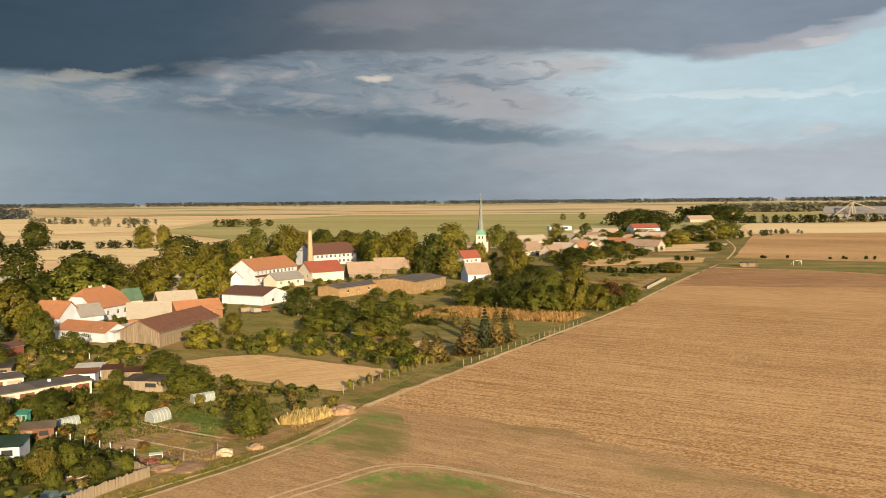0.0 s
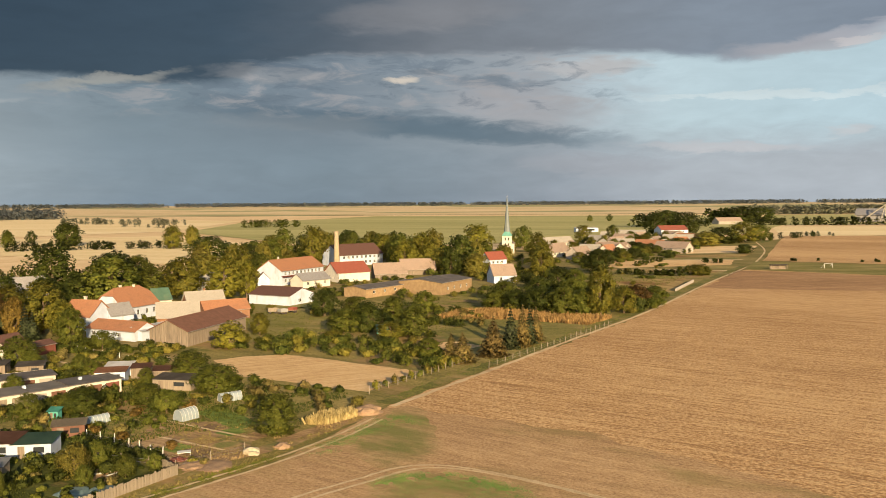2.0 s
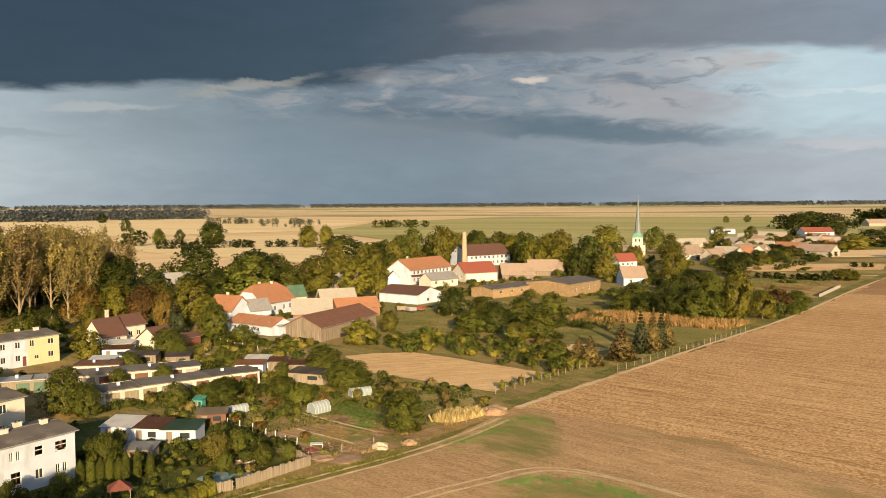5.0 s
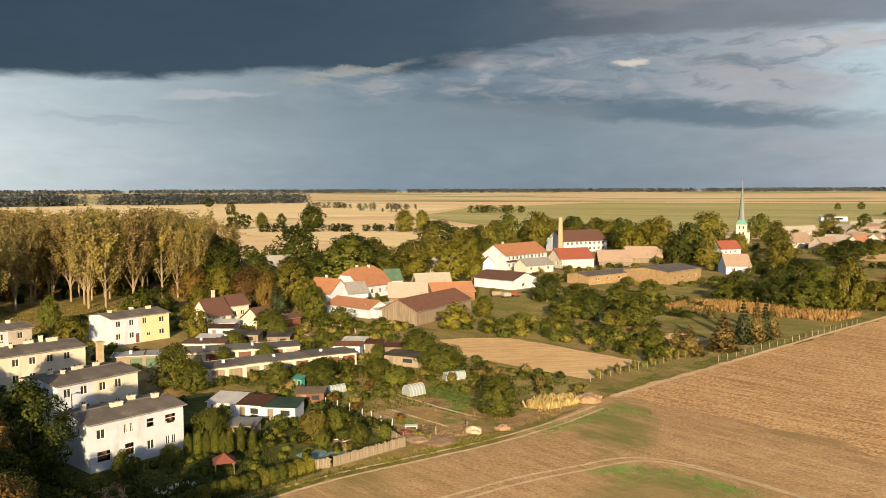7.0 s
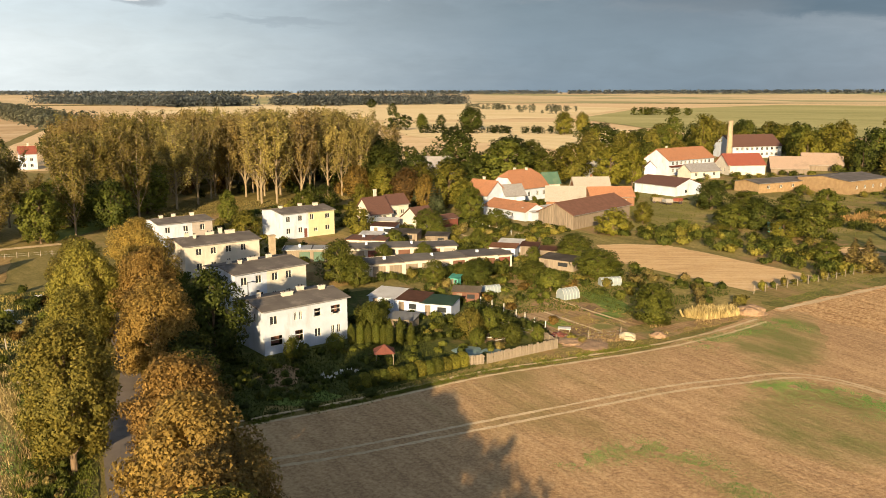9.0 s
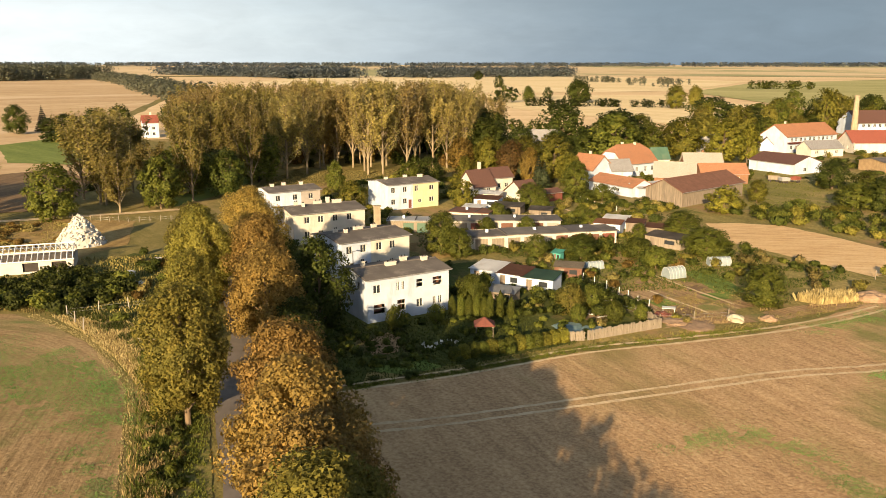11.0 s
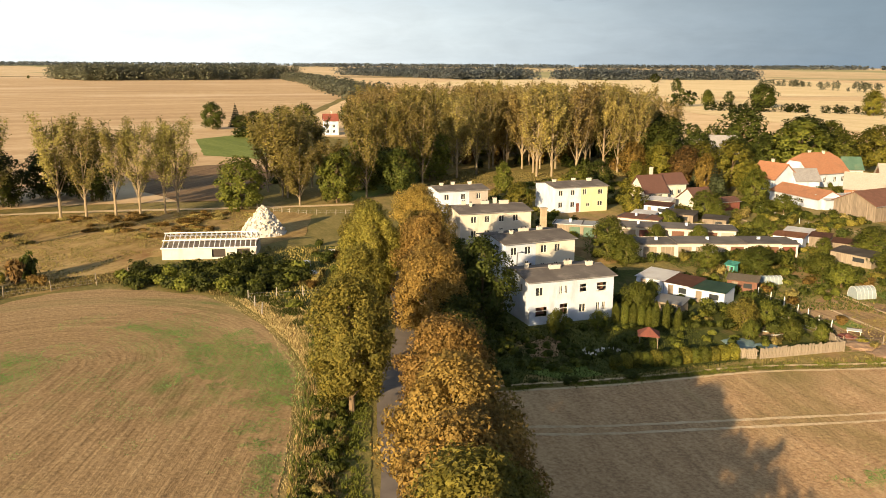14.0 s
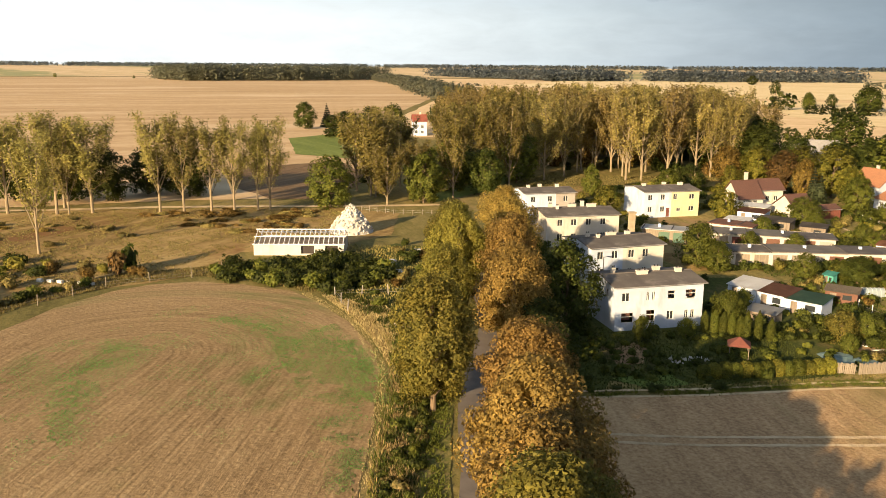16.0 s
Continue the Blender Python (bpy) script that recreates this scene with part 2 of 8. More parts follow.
def land(name, stops, turn=0.0, row=1.0, broad=0.02, patch=None, patch_scale=0.03, patch_at=(0.55, 0.7), rough=0.95, bump=0.8, streak=0.5, dist=0.12, fine=3.0, clod=0.35, gain=1.6, tuft=False, head=None):
    """Worked land: drills along one direction, broad tone, patches of another growth, clods."""
    m, g, b = shader(name)
    pos = g.n("NewGeometry").outputs["Position"]
    turned = g.mapped(pos, (1, 1, 1), turn)
    if head:  # drills run along an axis and wheel round its end
        (hx, hy), (dx, dy) = head
        rel = g.n("VectorMath")
        rel.operation = "SUBTRACT"
        g.put(rel.inputs[0], pos)
        rel.inputs[1].default_value = (hx, hy, 0)
        uw = []
        for way in ((dx, dy, 0), (-dy, dx, 0)):
            dot = g.n("VectorMath")
            dot.operation = "DOT_PRODUCT"
            g.put(dot.inputs[0], rel.outputs[0])
            dot.inputs[1].default_value = way
            uw.append(dot.outputs["Value"])
        far = g.math("SQRT", g.math("ADD", g.math("POWER", g.math("MAXIMUM", uw[0], 0.0), 2.0), g.math("POWER", g.math("ABSOLUTE", uw[1]), 2.0)))
        both = g.n("CombineXYZ")
        g.put(both.inputs[0], g.math("ADD", uw[0], g.math("MULTIPLY", uw[1], .35))), g.put(both.inputs[1], far)
        turned = both.outputs[0]
    drills = g.noise(g.mapped(turned, (0.05 / row, 1.0 / row, 1)), 1.0, 5, 0.6)
    tone = g.noise(g.mapped(turned, (0.35, 1, 1)), broad, 6, 0.6)
    clods = g.noise(pos, fine, 4, 0.7)
    mid = g.noise(g.mapped(turned, (0.5, 1, 1)), 0.5, 4, 0.65)
    f = g.math("ADD", g.math("MULTIPLY", drills, streak), g.math("ADD", g.math("MULTIPLY", tone, 0.5), g.math("ADD", g.math("MULTIPLY", clods, clod), g.math("MULTIPLY", mid, 0.3))))
    col = g.ramp(g.math("ADD", g.math("MULTIPLY", g.math("SUBTRACT", f, (streak + 0.8 + clod) / 2), gain), 0.5), stops)
    if patch:
        p = g.noise(g.mapped(turned, (0.45, 1, 1), 0, (7, 3, 0)), patch_scale, 6, 0.62)
        p = g.step(p, *patch_at)
        if tuft:  # growth thins out from the middle of the piece
            ctr = g.n("VectorMath")
            ctr.operation = "DISTANCE"
            g.put(ctr.inputs[0], g.mapped(g.n("TexCoord").outputs["Generated"], (1, 1, 0)))
            ctr.inputs[1].default_value = (.5, .5, 0)
            p = g.math("MULTIPLY", g.math("ADD", g.math("MULTIPLY", p, .6), .4), g.math("SUBTRACT", 1.0, g.step(g.math("ADD", ctr.outputs["Value"], g.math("MULTIPLY", mid, .35)), .40, .68)))
        col = g.mix(g.math("MULTIPLY", p, g.math("ADD", 0.35, clods)), col, patch)
    finish(g, b, col, rough, g.math("ADD", clods, g.math("MULTIPLY", drills, 1.2)), bump, dist, 0.15)
    return m


M = {}
M["grass"] = land("meadow_grass", [(0.25, (.085, .078, .024)), (0.5, (.165, .140, .046)), (0.75, (.28, .215, .085))], 20, 2.5, 0.03, (.30, .22, .10), 0.05, (.55, .68), streak=0.2, fine=1.6)
M["garden"] = land("garden_ground", [(0.25, (.095, .088, .028)), (0.5, (.20, .168, .056)), (0.75, (.33, .255, .105))], 30, 2.0, 0.06, (.27, .175, .09), 0.09, (.52, .66), streak=0.2, fine=1.6, clod=.6)
M["stubble"] = land("stubble_field", [(0.25, (.29, .165, .075)), (0.5, (.44, .275, .135)), (0.75, (.56, .38, .20))], 32.5, 1.1, 0.012, streak=0.6, fine=1.8, clod=1.15, gain=1.95, bump=1.0, dist=0.2)
M["harrowed"] = land("harrowed_field", [(0.25, (.28, .175, .092)), (0.5, (.405, .262, .140)), (0.75, (.51, .355, .195))], 32.5, 1.2, 0.02, (.205, .165, .062), 0.045, (.50, .68), streak=0.26, fine=2.4, clod=0.7, gain=2.0)
M["drilled"] = land("drilled_field", [(0.25, (.170, .112, .056)), (0.5, (.275, .188, .098)), (0.75, (.37, .27, .148))], 37, 0.55, 0.03, (.105, .135, .038), 0.075, (.52, .66), streak=0.42, fine=2.2, clod=0.6, gain=1.45, head=((-97, 27), (-.72, .69)))
M["straw"] = land("far_straw_field", [(0.25, (.49, .345, .19)), (0.5, (.61, .45, .265)), (0.75, (.70, .54, .34))], -33, 16, 0.0025, (.46, .44, .22), 0.0022, (.54, .70), streak=0.6, fine=0.15, bump=0.1)
M["tan"] = land("tan_stubble_upland", [(0.25, (.36, .245, .135)), (0.5, (.46, .325, .185)), (0.75, (.56, .42, .26))], -78, 22, 0.004, (.60, .47, .31), 0.006, (.52, .66), streak=0.7, fine=0.12, bump=0.1)
M["upland"] = land("upland_patchwork", [(0.25, (.40, .315, .18)), (0.5, (.54, .415, .25)), (0.75, (.64, .505, .33))], 5, 60, 0.0012, (.24, .26, .12), 0.0016, (.50, .56), streak=0.6, fine=0.05, bump=0.0)
M["pale"] = land("pale_straw_field", [(0.25, (.55, .43, .24)), (0.5, (.67, .535, .31)), (0.75, (.74, .62, .40))], 10, 12, 0.003, streak=0.5, fine=0.15, bump=0.1)
M["greenfield"] = land("green_crop_field", [(0.25, (.24, .24, .09)), (0.5, (.33, .31, .13)), (0.75, (.42, .38, .18))], 8, 16, 0.004, streak=0.6, fine=0.15, bump=0.1)
M["mixed"] = land("weedy_harrowed_soil", [(0.25, (.28, .175, .092)), (0.5, (.405, .262, .140)), (0.75, (.51, .355, .195))], 32.5, 1.2, 0.02, (.14, .155, .045), 0.16, (.36, .58), streak=0.26, fine=2.4, clod=0.7, tuft=True)
M["lawn"] = land("mown_grass", [(0.25, (.095, .098, .026)), (0.5, (.165, .153, .045)), (0.75, (.26, .215, .078))], 8, 5, 0.05, (.30, .225, .10), 0.06, (.50, .68), streak=0.3, fine=1.4, clod=.7)
M["plot"] = land("golden_plot", [(0.25, (.40, .25, .12)), (0.5, (.55, .37, .19)), (0.75, (.64, .47, .27))], -28, 0.8, 0.04, streak=0.6, fine=2.0)
M["plough"] = land("ploughed_earth", [(0.25, (.10, .065, .035)), (0.5, (.16, .105, .060)), (0.75, (.23, .16, .09))], 60, 1.5, 0.02, streak=0.6, fine=1.6)
M["dry"] = land("dry_meadow", [(0.25, (.150, .095, .036)), (0.5, (.28, .192, .076)), (0.75, (.41, .305, .14))], 62, 6, 0.03, (.17, .082, .036), 0.045, (.54, .66), streak=0.5, fine=1.1)
M["sand"] = land("sandy_track", [(0.25, (.38, .28, .165)), (0.5, (.52, .40, .25)), (0.75, (.62, .50, .33))], 30, 1.5, 0.05, streak=0.3, fine=2.5)
M["verge"] = land("mown_verge", [(0.25, (.07, .078, .020)), (0.5, (.13, .13, .036)), (0.75, (.24, .19, .075))], 35, 2, 0.05, (.28, .20, .09), .1, (.54, .68), streak=0.3, fine=2, clod=.7)
M["bed"] = land("vegetable_beds", [(0.25, (.165, .105, .058)), (0.5, (.28, .185, .10)), (0.75, (.40, .28, .155))], 25, 0.7, 0.08, (.105, .125, .035), 0.12, (.53, .65), streak=0.6, fine=2.5)
M["greens"] = land("vegetable_rows", [(0.25, (.075, .115, .026)), (0.5, (.135, .185, .042)), (0.75, (.22, .255, .075))], 25, 0.7, 0.08, streak=0.8, fine=2.5)
M["asphalt"] = plain("worn_asphalt", (.125, .108, .098), (.165, .143, .128), 0.4, 0.9, 0.3, (.085, .075, .068))
M["white"] = plain("white_render", (.425, .492, .615), (.375, .43, .53), 0.5, 0.9, 0.2, (.29, .30, .325))
M["cream"] = plain("cream_render", (.52, .505, .46), (.46, .445, .405), 0.5, 0.9, 0.2, (.34, .31, .26))
M["greyren"] = plain("grey_render", (.33, .30, .275), (.27, .25, .23), 0.5, 0.92, 0.3, (.24, .22, .20))
M["yellow"] = plain("yellow_render", (.475, .455, .31), (.43, .41, .275), 0.6, 0.9, 0.2, (.40, .37, .24))
M["ochre"] = plain("ochre_brick", (.27, .195, .112), (.205, .142, .082), 0.9, 0.9, 0.5, (.24, .16, .10), vary=.4)
M["brick"] = plain("red_brick_wall", (.23, .125, .075), (.18, .095, .06), 0.9, 0.9, 0.6, (.20, .11, .08))
M["felt"] = plain("roofing_felt", (.085, .076, .072), (.12, .108, .10), 0.35, 0.85, 0.3, (.22, .20, .18))
M["feltdark"] = plain("dark_roofing_felt", (.075, .070, .070), (.11, .10, .10), 0.4, 0.85, 0.3, (.16, .15, .14))
M["eternit"] = roofing("grey_cement_roof", (.255, .24, .215), (.305, .285, .255), 0.5, 0.9, (.175, .155, .125), 0.4)
M["tile_orange"] = roofing("orange_tile_roof", (.255, .118, .066), (.31, .152, .086), 0.33, 0.8, (.17, .095, .06), 0.6, 0.45)
M["tile_red"] = roofing("red_tile_roof", (.185, .055, .038), (.225, .070, .048), 0.33, 0.7, (.13, .055, .04), 0.6, 0.4)
M["tile_brown"] = roofing("brown_tile_roof", (.082, .043, .035), (.108, .056, .045), 0.33, 0.7, (.075, .045, .038), 0.6, 0.4)
M["tile_old"] = roofing("old_tile_roof", (.225, .172, .14), (.275, .21, .172), 0.33, 0.9, (.165, .128, .10), 0.6, 0.65)
M["tin"] = plain("zinc_sheet", (.36, .375, .40), (.30, .315, .335), 0.5, 0.45, 0.2, (.30, .27, .24), metal=0.3)
M["tin_white"] = plain("white_sheet", (.70, .71, .73), (.62, .63, .65), 0.5, 0.5, 0.2, (.5, .48, .45))
M["tin_green"] = plain("green_sheet", (.05, .10, .075), (.07, .13, .095), 0.5, 0.5, 0.2, (.12, .15, .10))
M["rust"] = plain("rusty_sheet", (.112, .056, .040), (.142, .072, .052), 0.8, 0.8, 0.3, (.10, .05, .036))
M["slate"] = roofing("slate_roof", (.17, .17, .18), (.23, .23, .24), 0.3, 0.6, (.14, .13, .13), 0.4)
M["copper"] = plain("verdigris_copper", (.085, .235, .20), (.115, .28, .24), 0.4, 0.6, 0.2, (.16, .33, .28), metal=0.1)
M["copperdark"] = plain("weathered_copper_spire", (.12, .145, .15), (.155, .18, .185), 0.3, 0.6, 0.2, (.16, .20, .20), metal=0.1)
M["boards"] = plain("weathered_boards", (.215, .178, .14), (.135, .112, .09), 0.9, 0.9, 0.6, (.10, .08, .06), (4, 4, 0.4), vary=0.5)
M["greywood"] = plain("grey_weathered_wood", (.235, .20, .155), (.17, .145, .115), 0.9, 0.9, 0.5, (.20, .17, .14), (5, 5, 0.5), vary=0.4)
M["bark"] = plain("tree_bark", (.16, .115, .075), (.10, .075, .05), 1.2, 0.95, 0.8, None, (3, 3, 0.5))
M["palebark"] = plain("pale_aspen_bark", (.255, .205, .135), (.17, .137, .092), 0.8, 0.9, 0.6, (.12, .092, .07), (2, 2, 0.5))
M["frame"] = plain("white_window_frame", (.58, .58, .56), (.52, .52, .50), 1.0, 0.5, 0.05)
M["dark"] = plain("dark_recess", (.035, .030, .028), (.05, .042, .04), 1.0, 0.9, 0.2)
M["redwood"] = plain("red_painted_boards", (.16, .055, .04), (.12, .045, .035), 1.0, 0.8, 0.3, None, (4, 4, .5))
M["teal"] = plain("teal_painted_panel", (.07, .30, .26), (.09, .35, .30), 1.0, 0.6, 0.2, (.06, .18, .16))
M["stone"] = plain("white_limestone_rubble", (.50, .485, .45), (.40, .385, .355), 0.9, 0.9, 0.6, (.36, .32, .27), vary=0.5)
M["clay"] = plain("bare_clay_heap", (.30, .205, .135), (.22, .15, .10), 1.6, 0.95, 0.9, (.16, .12, .08))
M["tarp"] = plain("cream_tarpaulin", (.40, .36, .27), (.34, .30, .22), 0.7, 0.6, 0.4)
M["tarpblue"] = plain("blue_green_sheet", (.10, .165, .17), (.18, .245, .25), 1.6, 0.4, 0.6)
M["steel"] = plain("grey_steel", (.42, .41, .40), (.34, .33, .32), 1.0, 0.5, 0.2, (.25, .2, .17), metal=0.6)
m, g, b = shader("window_glass")
finish(g, b, (.03, .035, .04), 0.08, None, spec=0.6)
M["glass"] = m
m, g, b = shader("greenhouse_film")
v = g.n("TexCoord").outputs["Object"]
finish(g, b, g.mix(g.noise(v, 2.5, 5), (.15, .20, .235), (.30, .345, .37)), 0.3, g.noise(v, 5, 3), 0.4, 0.03, 0.5)
M["film"] = m
M["lf_gold"] = leafy("golden_linden_leaves", [(0.1, (.175, .125, .034)), (0.45, (.27, .19, .052)), (0.75, (.345, .230, .063)), (1.0, (.39, .235, .066))], 0.46)
M["lf_olive"] = leafy("olive_linden_leaves", [(0.1, (.112, .110, .021)), (0.45, (.184, .164, .032)), (0.8, (.25, .206, .043)), (1.0, (.31, .228, .048))], 0.46)
M["lf_green"] = leafy("dark_green_leaves", [(0.1, (0.026, 0.036, 0.006)), (0.5, (0.054, 0.068, 0.011)), (0.85, (0.100, 0.106, 0.018)), (1.0, (0.165, 0.140, 0.028))])
M["lf_mid"] = leafy("green_leaves", [(0.1, (0.054, 0.069, 0.010)), (0.5, (0.104, 0.116, 0.018)), (0.85, (0.168, 0.164, 0.027)), (1.0, (0.25, 0.200, 0.036))])
M["lf_yellow"] = leafy("yellow_green_leaves", [(0.1, (.080, .086, .012)), (0.5, (.152, .142, .021)), (0.85, (.232, .196, .029)), (1.0, (.32, .225, .036))])
M["lf_rust"] = leafy("rusty_brown_leaves", [(0.1, (.06, .042, .013)), (0.5, (.155, .10, .026)), (0.85, (.26, .165, .038)), (1.0, (.33, .21, .05))])
M["lf_aspen"] = leafy("thin_poplar_leaves", [(0.1, (.19, .158, .052)), (0.5, (.28, .228, .078)), (0.85, (.36, .288, .105)), (1.0, (.42, .33, .128))], 0.5)
M["lf_poplar"] = leafy("olive_poplar_leaves", [(0.1, (.13, .115, .032)), (0.5, (.205, .175, .05)), (0.85, (.28, .225, .068)), (1.0, (.34, .265, .086))], 0.5)
M["lf_fir"] = leafy("fir_needles", [(0.1, (.015, .022, .010)), (0.5, (.035, .045, .018)), (1.0, (.07, .08, .03))], 0.1)
M["lf_dry"] = leafy("dry_grass_blades", [(0.1, (.15, .105, .042)), (0.5, (.29, .215, .10)), (1.0, (.46, .37, .20))], 0.3)
M["lf_shoot"] = leafy("green_crop_shoots", [(0.1, (.06, .11, .03)), (0.5, (.10, .17, .045)), (1.0, (.16, .22, .06))], 0.2)
M["lf_corn"] = leafy("ripe_maize_leaves", [(0.1, (.15, .095, .035)), (0.5, (.26, .165, .065)), (1.0, (.36, .245, .105))], 0.3)
M["lf_weed"] = leafy("weed_leaves", [(0.1, (0.090, 0.085, 0.025)), (0.5, (0.190, 0.155, 0.050)), (1.0, (0.340, 0.250, 0.090))], 0.3)
# far leaf colours: the haze of distance is mixed in as pale grey-blue
M["lf_far"] = leafy("hazed_forest_leaves", [(0.1, (.135, .148, .100)), (0.5, (.165, .172, .116)), (0.85, (.19, .188, .125)), (1.0, (.215, .195, .13))], 0.45)
M["lf_pine"] = leafy("hazed_pine_needles", [(0.1, (.125, .148, .150)), (0.5, (.140, .160, .160)), (1.0, (.162, .176, .168))], 0.4)
M["feltgrey"] = plain("grey_roofing_felt", (.105, .098, .092), (.15, .138, .128), 0.35, 0.85, 0.3, (.20, .18, .16))
M["darkstubble"] = land("dark_stubble", [(0.25, (.21, .12, .062)), (0.5, (.32, .19, .10)), (0.75, (.43, .28, .155))], -14, 1.6, 0.02, streak=0.6, fine=1.5, clod=0.8)
M["stackbrick"] = plain("yellow_brick_stack", (.34, .285, .205), (.27, .22, .155), 0.9, 0.9, 0.5, (.26, .18, .11))
M["beige"] = plain("grey_beige_render", (.50, .475, .43), (.43, .405, .365), 0.5, 0.92, 0.3, (.28, .255, .225))
M["lf_brownfir"] = leafy("browning_needles", [(0.1, (.085, .068, .024)), (0.5, (.165, .125, .043)), (1.0, (.25, .18, .062))], 0.3)
M["lf_rowaspen"] = leafy("olive_aspen_leaves", [(0.1, (.15, .142, .042)), (0.5, (.245, .215, .066)), (0.85, (.33, .275, .09)), (1.0, (.38, .31, .11))], 0.4)
# dark garden green; shade round the flats is also put into this colour
M["deepgreen"] = land("dark_shade_tinted_grass", [(0.25, (.032, .043, .010)), (0.5, (.060, .072, .016)), (0.75, (.108, .108, .028))], 35, 2, 0.05, (.16, .115, .055), .12, (.55, .68), streak=0.3, fine=2, clod=.6)
M["lush"] = land("lush_grass", [(0.25, (.10, .135, .03)), (0.5, (.15, .19, .045)), (0.75, (.21, .24, .07))], 8, 5, 0.03, streak=0.4, fine=1.0)


# ---- building helpers ----
def mesh_from(name, verts, faces, material, smooth=False):
    me = bpy.data.meshes.new(name)
    me.from_pydata(verts, [], faces)
    me.materials.append(material)
    if smooth:
        me.polygons.foreach_set("use_smooth", [True] * len(me.polygons))
    me.update()
    return me


def bm_mesh(name, bm, material):
    me = bpy.data.meshes.new(name)
    bmesh.ops.recalc_face_normals(bm, faces=bm.faces)
    bm.to_mesh(me)
    bm.free()
    me.materials.append(material)
    return me


def part(name, bm, material, parent, label=""):
    me = bm_mesh(name, bm, material) if isinstance(bm, bmesh.types.BMesh) else bm
    ob = new(name, me)
    ob.parent = parent
    if label:
        tagged(ob, label)
    return ob


def box(bm, x0, y0, z0, x1, y1, z1):
    v = [bm.verts.new((x, y, z)) for z in (z0, z1) for x, y in ((x0, y0), (x1, y0), (x1, y1), (x0, y1))]
    for f in ((3, 2, 1, 0), (4, 5, 6, 7), (0, 1, 5, 4), (1, 2, 6, 5), (2, 3, 7, 6), (3, 0, 4, 7)):
        bm.faces.new([v[i] for i in f])
    return bm


def boxes(*all_boxes):
    bm = bmesh.new()
    for b in all_boxes:
        box(bm, *b)
    return bm


def bar(bm, a, b, r, sides=6, r2=None):
    """A round bar from a to b, tapering to r2."""
    a, b = Vector(a), Vector(b)
    q = (b - a).to_track_quat("Z", "Y")
    rings = []
    for p, rad in ((a, r), (b, r if r2 is None else r2)):
        rings.append([bm.verts.new(p + q @ Vector((rad * math.cos(2 * math.pi * i / sides), rad * math.sin(2 * math.pi * i / sides), 0))) for i in range(sides)])
    for i in range(sides):
        j = (i + 1) % sides
        bm.faces.new((rings[0][i], rings[0][j], rings[1][j], rings[1][i]))
    bm.faces.new(rings[0][::-1]), bm.faces.new(rings[1])
    return bm


def stand(name, x, y, turn=0.0, label="", category="", group="", kind="", z=0.0):
    """An Empty at a thing's base."""
    ob = new(name)
    ob.matrix_world = pose(x, y, z, 0, 0, turn)
    ob.empty_display_size = 0.2
    return tagged(ob, label, category, group, kind)


rnd = random.Random(7)


def patch(name, pts, z, material, label="", jitter=0.4, step=3.0, kind="structure", category=""):
    """A piece of land with an uneven edge, laid just over the ground sheet."""
    r = random.Random(name)
    out = []
    ph = Vector((r.uniform(0, 50), r.uniform(0, 50), 0))
    for (x0, y0), (x1, y1) in zip(pts, pts[1:] + pts[:1]):
        n = max(1, min(120, int(math.hypot(x1 - x0, y1 - y0) / step)))
        for i in range(n):
            f = i / n
            p = Vector((x0 + (x1 - x0) * f, y0 + (y1 - y0) * f, 0))
            d = noise.noise_vector((p + ph) * (.3 / jitter)) * jitter + noise.noise_vector((p + ph) * (1.1 / jitter)) * jitter * .3
            out.append((p.x + d.x, p.y + d.y, z))
    ob = new(name, mesh_from(name, out, [list(range(len(out)))], material))
    return tagged(ob, label, category, "", kind)


def ribbon(name, pts, width, z, material, label="", jitter=0.15, step=2.0, kind="structure", category="", rise=0.0):
    """A strip of road or track along a line, swept smoothly."""
    r = random.Random(name)
    p = [Vector((x, y, 0)) for x, y in pts]
    line = []
    for i in range(len(p) - 1):
        a, b, c, d = p[max(i - 1, 0)], p[i], p[i + 1], p[min(i + 2, len(p) - 1)]
        n = max(2, int((c - b).length / step))
        for k in range(n):
            t = k / n
            line.append(0.5 * ((2 * b) + (c - a) * t + (2 * a - 5 * b + 4 * c - d) * t * t + (3 * b - a - 3 * c + d) * t ** 3))
    line.append(p[-1])
    verts, faces = [], []
    for i, q in enumerate(line):
        d = (line[min(i + 1, len(line) - 1)] - line[max(i - 1, 0)]).normalized()
        s = Vector((-d.y, d.x, 0)) * width / 2
        verts += [q + s * (1 + r.uniform(-jitter, jitter)) + Vector((0, 0, z)), q + Vector((0, 0, z + rise)), q - s * (1 + r.uniform(-jitter, jitter)) + Vector((0, 0, z))]
        if i:
            k = 3 * i
            faces += [(k - 3, k - 2, k + 1, k), (k - 2, k - 1, k + 2, k + 1)]
    return tagged(new(name, mesh_from(name, verts, faces, material)), label, category, "", kind)


# ---- ground and fields ----
tagged(new("ground", mesh_from("ground", [(-4900, -4900, 0), (4900, -4900, 0), (4900, 4900, 0), (-4900, 4900, 0)], [(0, 1, 2, 3)], M["grass"])), "rough green and dry grass", "ground", "", "structure")
# far land
def upland_z(x, y):
    """The plain lifts gently towards the horizon."""
    f = min(1.0, max(0.0, (math.hypot(x, y) - 2500) / 2350))
    return .45 + 28 * f * f * (3 - 2 * f)


